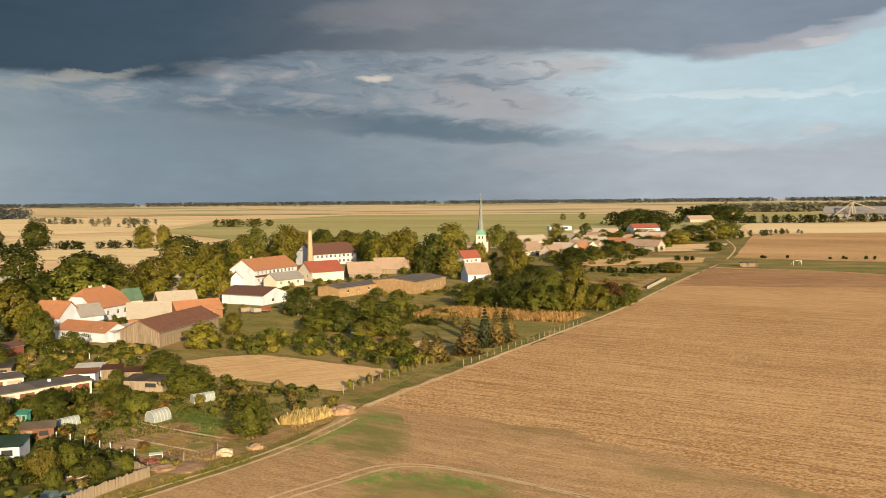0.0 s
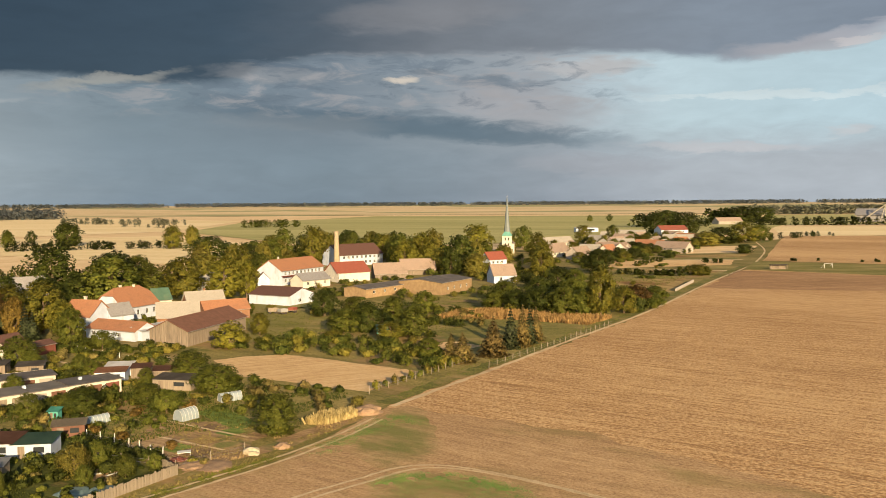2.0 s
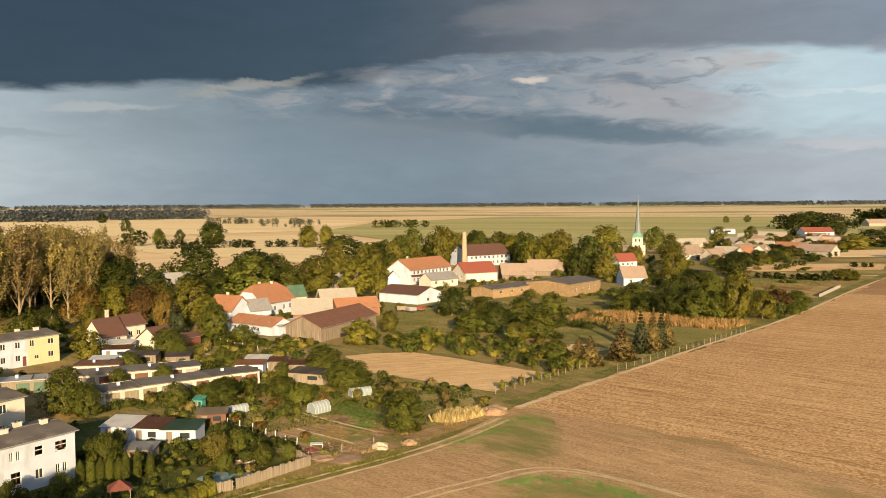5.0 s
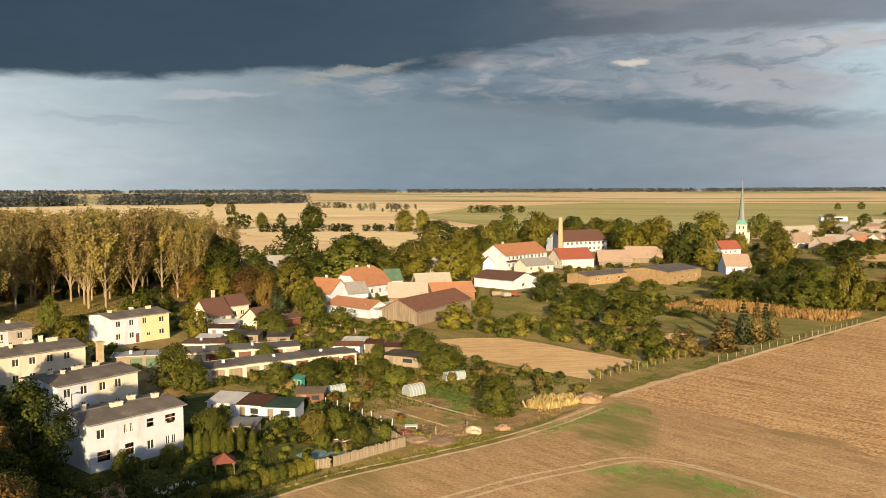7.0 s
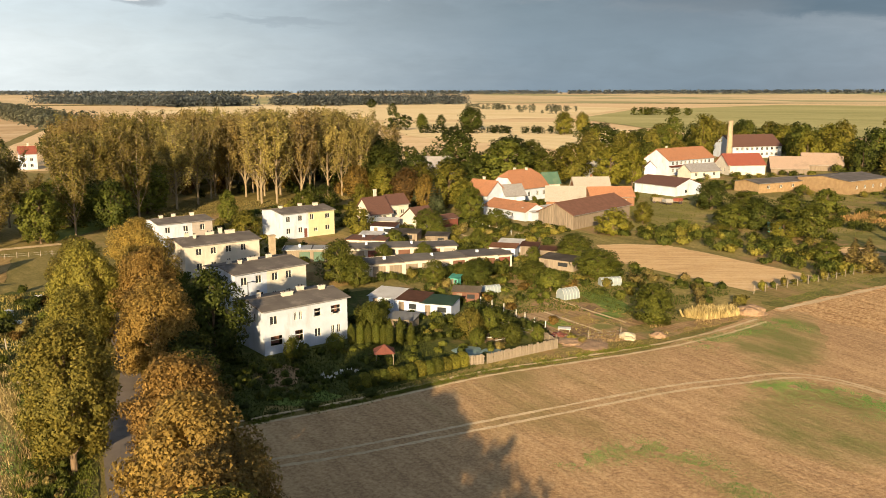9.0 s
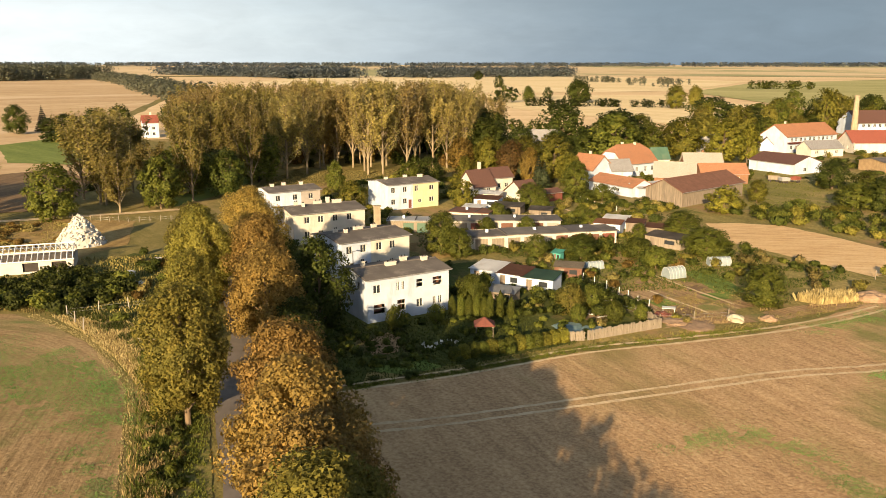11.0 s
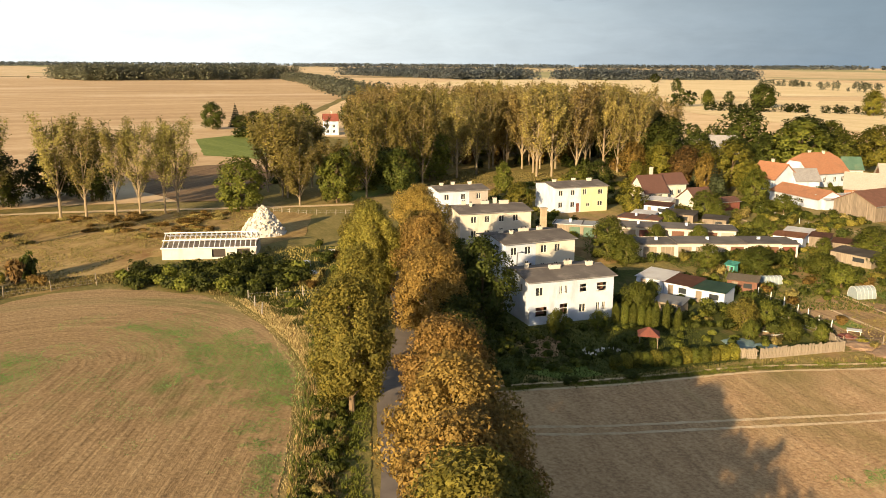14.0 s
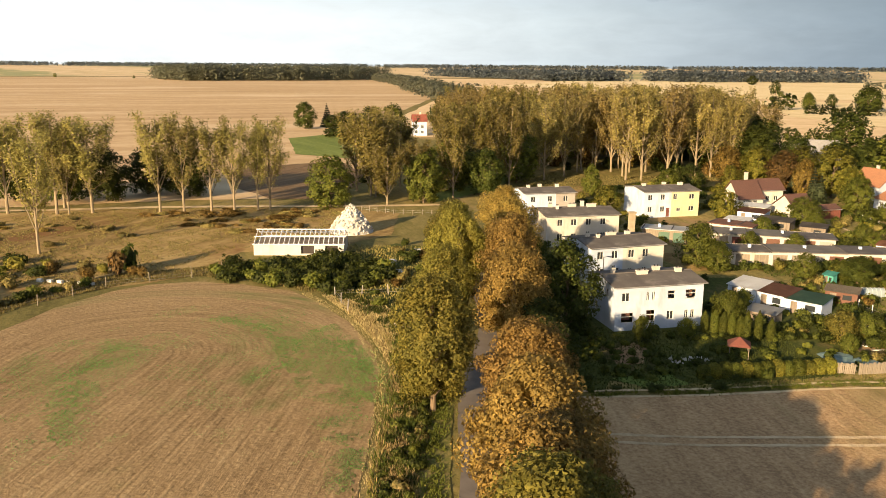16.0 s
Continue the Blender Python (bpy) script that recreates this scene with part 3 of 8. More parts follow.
verts = [(q * math.cos(a * math.pi / 60), q * math.sin(a * math.pi / 60), upland_z(q, 0)) for q in range(2500, 4900, 195) for a in range(120)]
faces = [(k * 120 + a, k * 120 + (a + 1) % 120, k * 120 + 120 + (a + 1) % 120, k * 120 + 120 + a) for k in range(len(verts) // 120 - 1) for a in range(120)]
tagged(new("ground_upland", mesh_from("ground_upland", verts, faces, M["upland"], True)), "far patchwork of pale and green fields", "ground", "", "structure")
patch("field_far_west", [(-225, 20), (-206, 70), (-190, 105), (-215, 120), (-260, 175), (-330, 210), (-420, 262), (-760, 560), (-1500, 1000), (-1900, 1250), (-2350, 830), (-2440, 100), (-2300, -400), (-700, -250)], 0.08,
      M["tan"], "harvested straw field rising to the far wood", 3, 25)
patch("field_far_north", [(-160, 330), (-230, 300), (-420, 420), (-800, 800), (-1600, 1600), (-1450, 2000), (-800, 2350), (0, 2480), (900, 2300), (1500, 1950), (1500, 1500), (700, 1000), (300, 760), (120, 640), (-60, 560)], 0.08,
      M["straw"], "pale harvested fields out to the horizon", 3, 25)
patch("field_far_wedge", [(-330, 232), (-420, 272), (-760, 572), (-1500, 1010), (-2000, 1250), (-1700, 1650), (-800, 790), (-430, 425), (-300, 330)], 0.07, M["straw"], "harvested field between the wooded spurs", 3, 25)
patch("field_green", [(-350, 1010), (-110, 640), (20, 690), (150, 760), (300, 880), (520, 1350), (700, 2050), (-250, 2250), (-420, 1500)], 0.5, M["greenfield"], "broad green crop field beyond the village", 3, 30)
patch("field_pale", [(-330, 560), (-150, 455), (-95, 580), (-330, 900), (-520, 800)], 0.3, M["pale"], "pale stubble strip behind the village trees", 2, 25)
patch("field_pale_north", [(-1150, 1000), (-520, 850), (-380, 1050), (-470, 1700), (-1300, 2400), (-1900, 2100)], 0.4, M["pale"], "pale yellow field with faint wheel lines", 3, 30)
patch("field_ploughed_west", [(-226, 92), (-196, 92), (-188, 104), (-215, 135), (-262, 150), (-262, 110)], 0.14, M["plough"], "dark ploughed strip behind the lane", 1.5, 8)
patch("lawn_west", [(-358, 178), (-292, 148), (-268, 158), (-296, 180), (-338, 210), (-375, 222)], 0.2, M["lush"], "bright mown green by the farmhouse", 1.0, 8)
patch("meadow_west", [(-216, 22), (-205, 52), (-186, 82), (-174, 100), (-160, 108), (-140, 92), (-136, 76), (-142, 60), (-130, 48), (-130, 30), (-124, 12), (-128, -20), (-200, -20)], 0.05,
      M["dry"], "dry meadow of tawny grass and dock", 0.8, 4)
patch("wood_floor", [(-172, 110), (-186, 150), (-206, 192), (-176, 212), (-168, 232), (-150, 228), (-140, 246), (-190, 300), (-260, 262), (-262, 180), (-210, 115)], 0.06, M["grass"], "leaf litter and rough grass under the poplars", 1.0, 5)
patch("ground_gardens", [(-58.5, 61), (-49.5, 74), (-42.2, 89), (-26.5, 108.5), (-14.5, 137), (0, 165), (25, 207), (57, 263), (100, 352), (146, 441), (60, 520), (-140, 520), (-190, 300), (-150, 228), (-165, 205), (-172, 140), (-130, 112), (-96, 83)], 0.03,
      M["garden"], "mixed garden ground, grass and bare soil", 0.6, 4)
patch("field_stubble", [(-13.5, 137), (-2.5, 158), (25.8, 204), (57.5, 260), (101, 349), (147, 436), (200, 365), (330, 190), (420, 0), (300, -60), (120, 30), (66, 72), (36, 101), (18, 120), (4, 129)], 0.06,
      M["stubble"], "large harvested field of golden stubble in drills", 1.6, 0.8)
patch("field_harrowed", [(-57.5, 59.5), (-49, 72.5), (-41.4, 87), (-25.6, 106.5), (-13.8, 136), (0, 140), (14, 134), (26, 126), (44, 109), (74, 80), (126, 36), (300, -60), (260, -200), (40, -60), (-30, 28), (-46, 43)], 0.055,
      M["harrowed"], "brown harrowed field corner with volunteer green", 0.5, 2.0)
patch("field_drilled", [(-46, 23), (-52.5, 31), (-62.5, 39), (-69.5, 43.5), (-75.2, 47.8), (-84, 52), (-93, 54.3), (-103, 55.8), (-112, 55.5), (-120, 51), (-126.2, 45.8), (-128.5, 39), (-127.8, 33), (-123.5, 24), (-116, 15.5), (-100, -5), (-60, -30), (-30, 0)], 0.06,
      M["drilled"], "freshly drilled brown field with green shoots", 0.25, 2)
patch("plot_golden", [(-56, 178), (-50, 182.5), (-42, 185), (-32.5, 180), (-22, 173), (-9.5, 165.5), (-18.5, 147.5), (-30, 153.5), (-45, 161)], 0.07, M["plot"], "golden harvested garden plot", 0.5, 2)
patch("plot_pasture", [(-10, 240), (6, 262), (44, 245), (36, 226), (12, 196), (-6, 190), (-16, 215)], 0.05, M["lawn"], "small green pasture inside a fence", 0.5, 3)
patch("plot_straw", [(-19, 192), (-4, 203), (3, 196), (-7, 183)], 0.06, M["plot"], "straw-covered patch among bushes", 0.4, 2)
patch("plot_strip", [(54, 292), (79, 317), (98, 374), (62, 356)], 0.05, M["dry"], "dry meadow strip of allotments along the track", 0.8, 2)
patch("plot_strip", [(84, 400), (118, 398), (126, 416), (86, 421)], 0.05, M["dry"], "dry strip of allotments along the track", 0.8, 2)
patch("plot_strip", [(78, 430), (141, 449), (154, 486), (90, 490), (60, 462)], 0.05, M["plot"], "pale stubble strip of allotments", 0.9, 2)
patch("plot_strip", [(118, 508), (170, 516), (182, 540), (130, 530)], 0.05, M["dry"], "dry grass strip of allotments", 0.9, 3)
patch("plot_strip", [(133, 545), (188, 556), (221, 642), (163, 632)], 0.05, M["straw"], "pale straw strip at the village end", 1.2, 3)
patch("plot_strip_green", [(92, 492), (156, 490), (166, 512), (112, 506)], 0.05, M["lawn"], "green strip of allotments", 0.6, 3)
patch("plot_strip_green", [(178, 648), (226, 656), (262, 724), (236, 720), (196, 700)], 0.05, M["verge"], "green strip below the village hedges", 0.6, 4)
ribbon("lane_allotment", [(86, 424), (105, 417), (127, 411)], 3.2, 0.08, M["sand"], "pale sandy lane between allotments", 0.2, 2)
ribbon("lane_allotment", [(60, 495), (110, 494), (160, 488)], 2.6, 0.08, M["sand"], "pale sandy lane between allotments", 0.2, 2)
patch("field_stubble_end", [(92, 328), (132, 410), (160, 398), (198, 366), (210, 350), (172, 314), (130, 318)], 0.09, M["darkstubble"], "darker brown stubble before the pitch", 2.5, 1.5)
patch("sports_pitch", [(137, 417), (161, 470), (232, 431), (420, 330), (360, 265), (199, 372)], 0.11, M["lawn"], "mown village sports pitch", 0.6, 6)
patch("field_east", [(168, 478), (240, 436), (430, 332), (900, 700), (640, 830), (434, 812), (305, 812)], 0.12, M["stubble"], "tan harvested field past the pitch", 1, 10)
patch("field_east_pale", [(305, 815), (434, 815), (640, 833), (900, 705), (1300, 900), (900, 1130), (600, 1122), (402, 1116)], 0.2, M["pale"], "pale straw field with a bright swath", 2, 12)
patch("field_east_far", [(420, 1190), (640, 1240), (1100, 1240), (1900, 1700), (1500, 2100), (990, 2110), (735, 2080)], 0.25, M["greenfield"], "green crop field before the far woods", 2, 20)
patch("yard_house", [(-110, 240), (-60, 262), (-40, 285), (-60, 300), (-110, 268)], 0.06, M["lawn"], "cut grass by the farm buildings", 0.5, 3)
patch("garden_beds", [(-49.5, 113.5), (-49, 126.5), (-40, 127), (-31.5, 118), (-30.5, 112), (-37.3, 104)], 0.055, M["bed"], "dug vegetable beds with dry weeds", 0.3, 1.5)
patch("garden_greens", [(-45, 132.7), (-42, 136.8), (-33, 126.5), (-34.5, 121.5)], 0.06, M["greens"], "green vegetable rows", 0.25, 1.2)
for i in range(9):
    f, e = i % 3, i // 3
    o = Vector((-47.5, 115.0)) + Vector((5.2, -3.2)) * f * .75 + Vector((3.4, 5.0)) * e * .8
    u, w = Vector((3.0, -1.9)), Vector((1.9, 2.9))
    patch("vegetable_bed", [tuple(o), tuple(o + u), tuple(o + u + w), tuple(o + w)], .07, M[("bed", "greens", "plough", "bed", "dry", "mixed", "plough", "greens", "bed")[i]], "small rectangular vegetable bed", .12, .8)
patch("garden_bare", [(-49.5, 102.6), (-47, 105), (-43.6, 101.6), (-44.6, 98.6), (-47.6, 99.4)], 0.065, M["bed"], "bare trodden soil by the board fence", 0.3, 1.0)
patch("garden_bare", [(-64.7, 74.4), (-65.1, 79.2), (-61.7, 78.5), (-59.4, 74.1), (-60.6, 71.2)], 0.06, M["bed"], "bare garden bed with trodden soil", 0.3, 1.2)
patch("garden_strip", [(-36.7, 101.6), (-32.3, 106.8), (-26, 112.8), (-20.4, 122.8), (-15.4, 130.4), (-17.7, 137.5), (-20, 131), (-25.5, 121), (-30.5, 111.8), (-35.6, 106)], 0.065, M["bed"], "reddish bare soil and rubble between garden and track", 0.6, 1.0)
patch("village_lawn", [(-74, 246), (-56, 272), (-42, 250), (-38, 219), (-48, 208), (-58, 196), (-58, 222)], 0.06, M["lawn"], "rough mown grass beside the barn", 1.0, 2)
patch("village_lawn", [(-98, 196), (-70, 186), (-60, 190), (-74, 200), (-84, 201)], 0.06, M["lawn"], "grass strip below the outbuildings", 0.6, 2)
patch("village_meadow", [(-16, 192), (-8, 188), (12, 198), (34, 226), (12, 238), (-12, 240), (-24, 226)], 0.04, M["dry"], "dry grass under the orchard", 1.2, 2)
patch("garden_lawn", [(-58.2, 67.8), (-56.2, 74.1), (-51.8, 73.2), (-54.5, 68.5)], 0.07, M["greens"], "lush green lawn at the hedge end", 0.5, 1)
# ground by the flats: tree shade is carried by the dark green itself
patch("garden_lawn", [(-78, 70), (-72, 78), (-66, 76), (-60, 70), (-56, 64), (-60, 62)], 0.06, M["deepgreen"], "lawn beside the flats, coloured dark for shade", 0.4, 2)
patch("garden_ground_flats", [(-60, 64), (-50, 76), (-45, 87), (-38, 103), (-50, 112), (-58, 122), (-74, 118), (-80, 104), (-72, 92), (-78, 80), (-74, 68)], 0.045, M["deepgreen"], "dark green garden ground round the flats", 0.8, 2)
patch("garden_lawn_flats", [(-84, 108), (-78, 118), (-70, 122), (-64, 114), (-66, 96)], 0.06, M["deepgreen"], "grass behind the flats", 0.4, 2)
patch("yard_flats", [(-98, 122), (-88, 136), (-80, 132), (-84, 116)], 0.065, M["dry"], "trodden dry yard", 0.4, 2)
patch("green_crossing", [(-19, 113), (-16, 124), (-12.5, 136), (-8, 138), (-6, 126), (-2, 108), (-10, 103)], 0.075, M["mixed"], "green weeds at the field corner", 1.2, 0.8)
patch("green_track_bend", [(-14, 96), (-9, 103), (-4, 104.6), (1, 103.4), (9, 99), (12, 88), (2, 78), (-14, 82)], 0.075, M["mixed"], "green tuft of volunteer growth by the wheel track", 1.2, 0.8)
patch("grass_verge", [(-42, 33), (-50.5, 39), (-62.5, 48.5), (-64.8, 46.2), (-53, 36.6), (-44, 30)], 0.07, M["verge"], "mown grass verge of the road", 0.2, 1.2)
patch("soil_ditch", [(-44, 29.5), (-53, 36.4), (-64.8, 46), (-74, 53), (-75, 51.5), (-66, 44.2), (-54.6, 34.4), (-45, 27)], 0.05, M["garden"], "damp overgrown ditch beside the verge", 0.2, 1.2)
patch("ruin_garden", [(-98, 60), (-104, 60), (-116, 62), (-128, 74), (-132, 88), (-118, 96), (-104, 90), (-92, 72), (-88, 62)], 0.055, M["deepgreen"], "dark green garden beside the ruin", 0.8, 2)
patch("field_corner", [(-76, 49.5), (-86, 54), (-98, 57), (-106, 58), (-98, 62), (-88, 61), (-78, 56)], 0.06, M["dry"], "straw-grass corner at the field's edge", 0.6, 1)
# roads and tracks
patch("wood_ride", [(-168, 124), (-176, 150), (-196, 178), (-206, 182), (-190, 156), (-178, 128)], 0.1, M["lush"], "green grass ride into the wood", 0.8, 3)
ribbon("road", [(30, -26), (-10, 7.5), (-46.5, 38.6), (-56, 46), (-64.5, 52.8), (-79.5, 67.6), (-94.5, 78.8), (-130, 104), (-164, 124)], 2.9, 0.085, M["asphalt"], "narrow grey asphalt lane between trees", 0.06, 2.0, rise=0.05)
ribbon("lane_sandy", [(-260, -40), (-216, 32), (-199, 66), (-181, 94), (-170, 112), (-164, 123)], 2.6, 0.1, M["sand"], "pale sandy lane along the aspen row", 0.15, 3)
for i, off in enumerate((-0.85, 0.85)):
    n = Vector((0.86, -0.5, 0)) * off
    ribbon("wheel_rut_edge", [(x + n.x, y + n.y) for x, y in ((-57.5, 60.8), (-49.4, 73.2), (-41.5, 87.2), (-33.5, 97.5), (-25.8, 107.6), (-19.5, 118), (-14.5, 129))], 0.5, 0.085, M["sand"], "pale wheel rut of the field-edge track", 0.35, 0.8)
    n = Vector((-0.77, 0.64, 0)) * off
    ribbon("wheel_rut_field", [(x + n.x * (1 if x < -9 else .6), y + n.y) for x, y in ((-54, 50), (-48, 56), (-42.3, 62.6), (-32.6, 75.8), (-20.2, 92.5), (-12.4, 100.5), (-9.5, 103.5), (-5.9, 105.2), (-1.5, 104.6), (4.9, 101.4), (12, 96.3), (30, 82))], 0.5, 0.085, M["sand"], "faint wheel rut bending through the field", 0.4, 0.8)
ribbon("track_village", [(-13, 137), (2.5, 164), (25.4, 204.6), (57, 260.5), (100.5, 349), (146.8, 438), (164, 476), (205, 580), (240, 700)], 1.1, 0.09, M["sand"], "sandy field track running to the village", 0.3, 2)
ribbon("verge_track", [(-14.8, 139), (0, 165.5), (23.4, 206), (54.5, 262), (98, 351), (144.5, 440)], 3.4, 0.08, M["verge"], "grass verge of the field track", 0.3, 2)
ribbon("path_garden", [(-46, 118.7), (-39.4, 115), (-34, 112)], 0.45, 0.09, M["sand"], "trodden garden path", 0.3, 0.8)
ribbon("path_village", [(-92, 178), (-86, 174), (-79, 169.6)], 0.8, 0.1, M["sand"], "pale path between village hedges", 0.2, 0.8)
ribbon("path_garden", [(-48.9, 128.2), (-40.7, 123.2), (-32.2, 118.3)], 0.5, 0.09, M["sand"], "trodden garden path", 0.3, 0.8)
ribbon("path_flats", [(-92, 80), (-84, 82), (-76, 79)], 1.4, 0.09, M["sand"], "concrete path to the flats", 0.1, 1)


# ---- buildings ----
def facade(bm, o, u, n, length, height, holes, depth=0.22):
    """A wall face of that length and height with recessed openings (x, z, width, height)."""
    o, u, n = Vector(o), Vector(u), Vector(n)
    xs = sorted({0.0, length, *(h[0] for h in holes), *(h[0] + h[2] for h in holes)})
    zs = sorted({0.0, height, *(h[1] for h in holes), *(h[1] + h[3] for h in holes)})

    def p(x, z, d=0.0):
        return bm.verts.new(o + u * x + Vector((0, 0, z)) - n * d)
    for x0, x1 in zip(xs, xs[1:]):
        for z0, z1 in zip(zs, zs[1:]):
            cx, cz = (x0 + x1) / 2, (z0 + z1) / 2
            if not any(h[0] < cx < h[0] + h[2] and h[1] < cz < h[1] + h[3] for h in holes):
                bm.faces.new((p(x0, z0), p(x1, z0), p(x1, z1), p(x0, z1)))
    for x, z, w, h in holes:
        for a, b in (((x, z), (x + w, z)), ((x + w, z), (x + w, z + h)), ((x + w, z + h), (x, z + h)), ((x, z + h), (x, z))):
            bm.faces.new((p(*a), p(*b), p(*b, depth), p(*a, depth)))


CACHE = {}


def window_meshes(w, h, kind):
    key = (round(w, 2), round(h, 2), kind)
    if key not in CACHE:
        e = 0.07
        mid = w / 2
        xs = [0, e, mid - .04, mid + .04, w - e, w] if kind == "window" else [0, e] + [e + (w - 2 * e) * i / 10 for i in range(1, 10)] + [w - e, w] if kind == "loggia" else [0, e, w - e, w]
        zs = [0, e, h * .55, h * .55 + .08, h - e, h] if kind == "loggia" else [0, e, h - e, h]
        bm = bmesh.new()
        for i in range(len(xs) - 1):
            for j in range(len(zs) - 1):
                rim = i in (0, len(xs) - 2) or j in (0, len(zs) - 2)
                if rim or (kind == "window" and i == 2) or (kind == "loggia" and j == 2):
                    bm.faces.new([bm.verts.new((x, 0, z)) for x, z in ((xs[i], zs[j]), (xs[i + 1], zs[j]), (xs[i + 1], zs[j + 1]), (xs[i], zs[j + 1]))])
        bmesh.ops.remove_doubles(bm, verts=bm.verts, dist=.001)
        bmesh.ops.solidify(bm, geom=bm.faces[:], thickness=.08)
        f = bm_mesh("window", bm, M["frame"] if kind != "door" else M["redwood"])
        d = 0.05 if kind != "loggia" else 0.9
        pane = bm_mesh("pane", boxes((e, d, e, w - e, d + 0.02, h - e)), M["glass"] if kind == "window" else M["rust"] if kind == "loggia" else M["redwood"])
        CACHE[key] = (f, pane)
    return CACHE[key]


def fit_opening(parent, face, L, W, x, z, w, h, kind, depth=0.22):
    f, pane = window_meshes(w, h, kind)
    ob = part("door" if kind == "door" else "window", f, None, parent)
    m = {"f": pose(x, depth - 0.1, z), "b": pose(L - x, W - depth + 0.1, z, 0, 0, 180), "l": pose(depth - 0.1, W - x, z, 0, 0, -90), "r": pose(L - depth + 0.1, x, z, 0, 0, 90)}[face]
    ob.matrix_local = m
    part("panel" if kind == "door" else "pane", pane, None, ob)


def chimney(parent, x, y, z0, z1, w=0.5, l=0.8, material="beige"):
    ob = part("chimney", boxes((x - l / 2, y - w / 2, z0, x + l / 2, y + w / 2, z1)), M[material], parent)
    part("cap", boxes((x - l / 2 - 0.06, y - w / 2 - 0.06, z1, x + l / 2 + 0.06, y + w / 2 + 0.06, z1 + 0.1)), M[material], ob)
    for i in (-1, 1):
        part("flue", bar(bmesh.new(), (x + i * l / 4, y, z1 + 0.1), (x + i * l / 4, y, z1 + 0.32), 0.1), M["dark"], ob)


def house(a, b, W, H, R, wall, roof, openings=(), label="", category="house", name="house", over=0.4, hip=0.0, chimneys=(), gable=None, thick=0.16, half=None, plinth=None):
    """A building whose long front runs from a to b; depth W, eaves H, ridge R over the long axis.
    openings: (face, x, z, width, height, kind); hip: how far the ridge is cut back; half: where the front changes its render."""
    L = math.hypot(b[0] - a[0], b[1] - a[1])
    turn = math.degrees(math.atan2(b[1] - a[1], b[0] - a[0]))
    top = stand(name, a[0], a[1], turn, label, category)
    bm = bmesh.new()
    holes = {k: [o[1:5] for o in openings if o[0] == k] for k in "fblr"}
    cut = half[0] if half else L
    facade(bm, (0, 0, 0), (1, 0, 0), (0, -1, 0), cut, H, [h for h in holes["f"] if h[0] < cut])
    facade(bm, (L, W, 0), (-1, 0, 0), (0, 1, 0), L, H, holes["b"])
    facade(bm, (0, W, 0), (0, -1, 0), (-1, 0, 0), W, H, holes["l"])
    other = bmesh.new() if half else bm
    facade(other, (L, 0, 0), (0, 1, 0), (1, 0, 0), W, H, holes["r"])
    if half:
        facade(other, (cut, 0, 0), (1, 0, 0), (0, -1, 0), L - cut, H, [(h[0] - cut, *h[1:]) for h in holes["f"] if h[0] >= cut])
        part("wall", other, M[half[1]], top)
    part("wall", bm, M[wall], top)
    rise = R - H
    zk, yk = (R, W / 2) if not hip else (H + rise * 0.62, W / 2 * 0.62)
    for x in (0.0, L):
        gb = bmesh.new()
        t = 0.05
        pts = [(x, 0, H), (x, W, H), (x, W - yk + t, zk - t)] + ([(x, yk - t, zk - t)] if hip else [])
        gb.faces.new([gb.verts.new(p) for p in pts])
        part("gable", gb, M[gable or wall], top)
    rb = bmesh.new()
    s = rise / (W / 2)
    zo = H - over * s

    def side(flip):
        q = (lambda y: W - y) if flip else (lambda y: y)
        pts = [(-over, q(-over), zo), (L + over, q(-over), zo), (L + over, q(yk), zk)]
        if hip:
            pts += [(L - hip, q(W / 2), R), (hip, q(W / 2), R)]
        pts += [(-over, q(yk), zk)]
        rb.faces.new([rb.verts.new((x, y, z + 0.06)) for x, y, z in pts])
    side(False), side(True)
    if hip:
        for x0, x1 in ((-over, hip), (L + over, L - hip)):
            rb.faces.new([rb.verts.new(p) for p in ((x0, yk, zk + 0.06), (x0, W - yk, zk + 0.06), (x1, W / 2, R + 0.06))])
    bmesh.ops.remove_doubles(rb, verts=rb.verts, dist=0.001)
    bmesh.ops.recalc_face_normals(rb, faces=rb.faces)
    if sum(f.normal.z for f in rb.faces) < 0:
        bmesh.ops.reverse_faces(rb, faces=rb.faces)
    bmesh.ops.solidify(rb, geom=rb.faces[:], thickness=thick)
    r = part("roof", rb, M[roof], top)
    cap = bmesh.new()
    bar(cap, (hip - (0 if hip else over), W / 2, R + 0.04), (L - hip + (0 if hip else over), W / 2, R + 0.04), 0.13)
    part("ridge", cap, M[roof], r)
    gut = bmesh.new()
    bar(gut, (-over, -over - 0.07, zo - 0.03), (L + over, -over - 0.07, zo - 0.03), 0.07)
    part("gutter", gut, M["steel"], top)
    for o in openings:
        fit_opening(top, o[0], L, W, *o[1:])
    for x, y, z1, *rest in chimneys:
        chimney(top, x, y, R - abs(y - W / 2) * s - 0.2, R + (z1 - R) * .7, *rest)
    return top, L


def windows(face, xs, zs, w=1.1, h=1.3, kind="window"):
    return [(face, x, z, w, h, kind) for x in xs for z in zs]


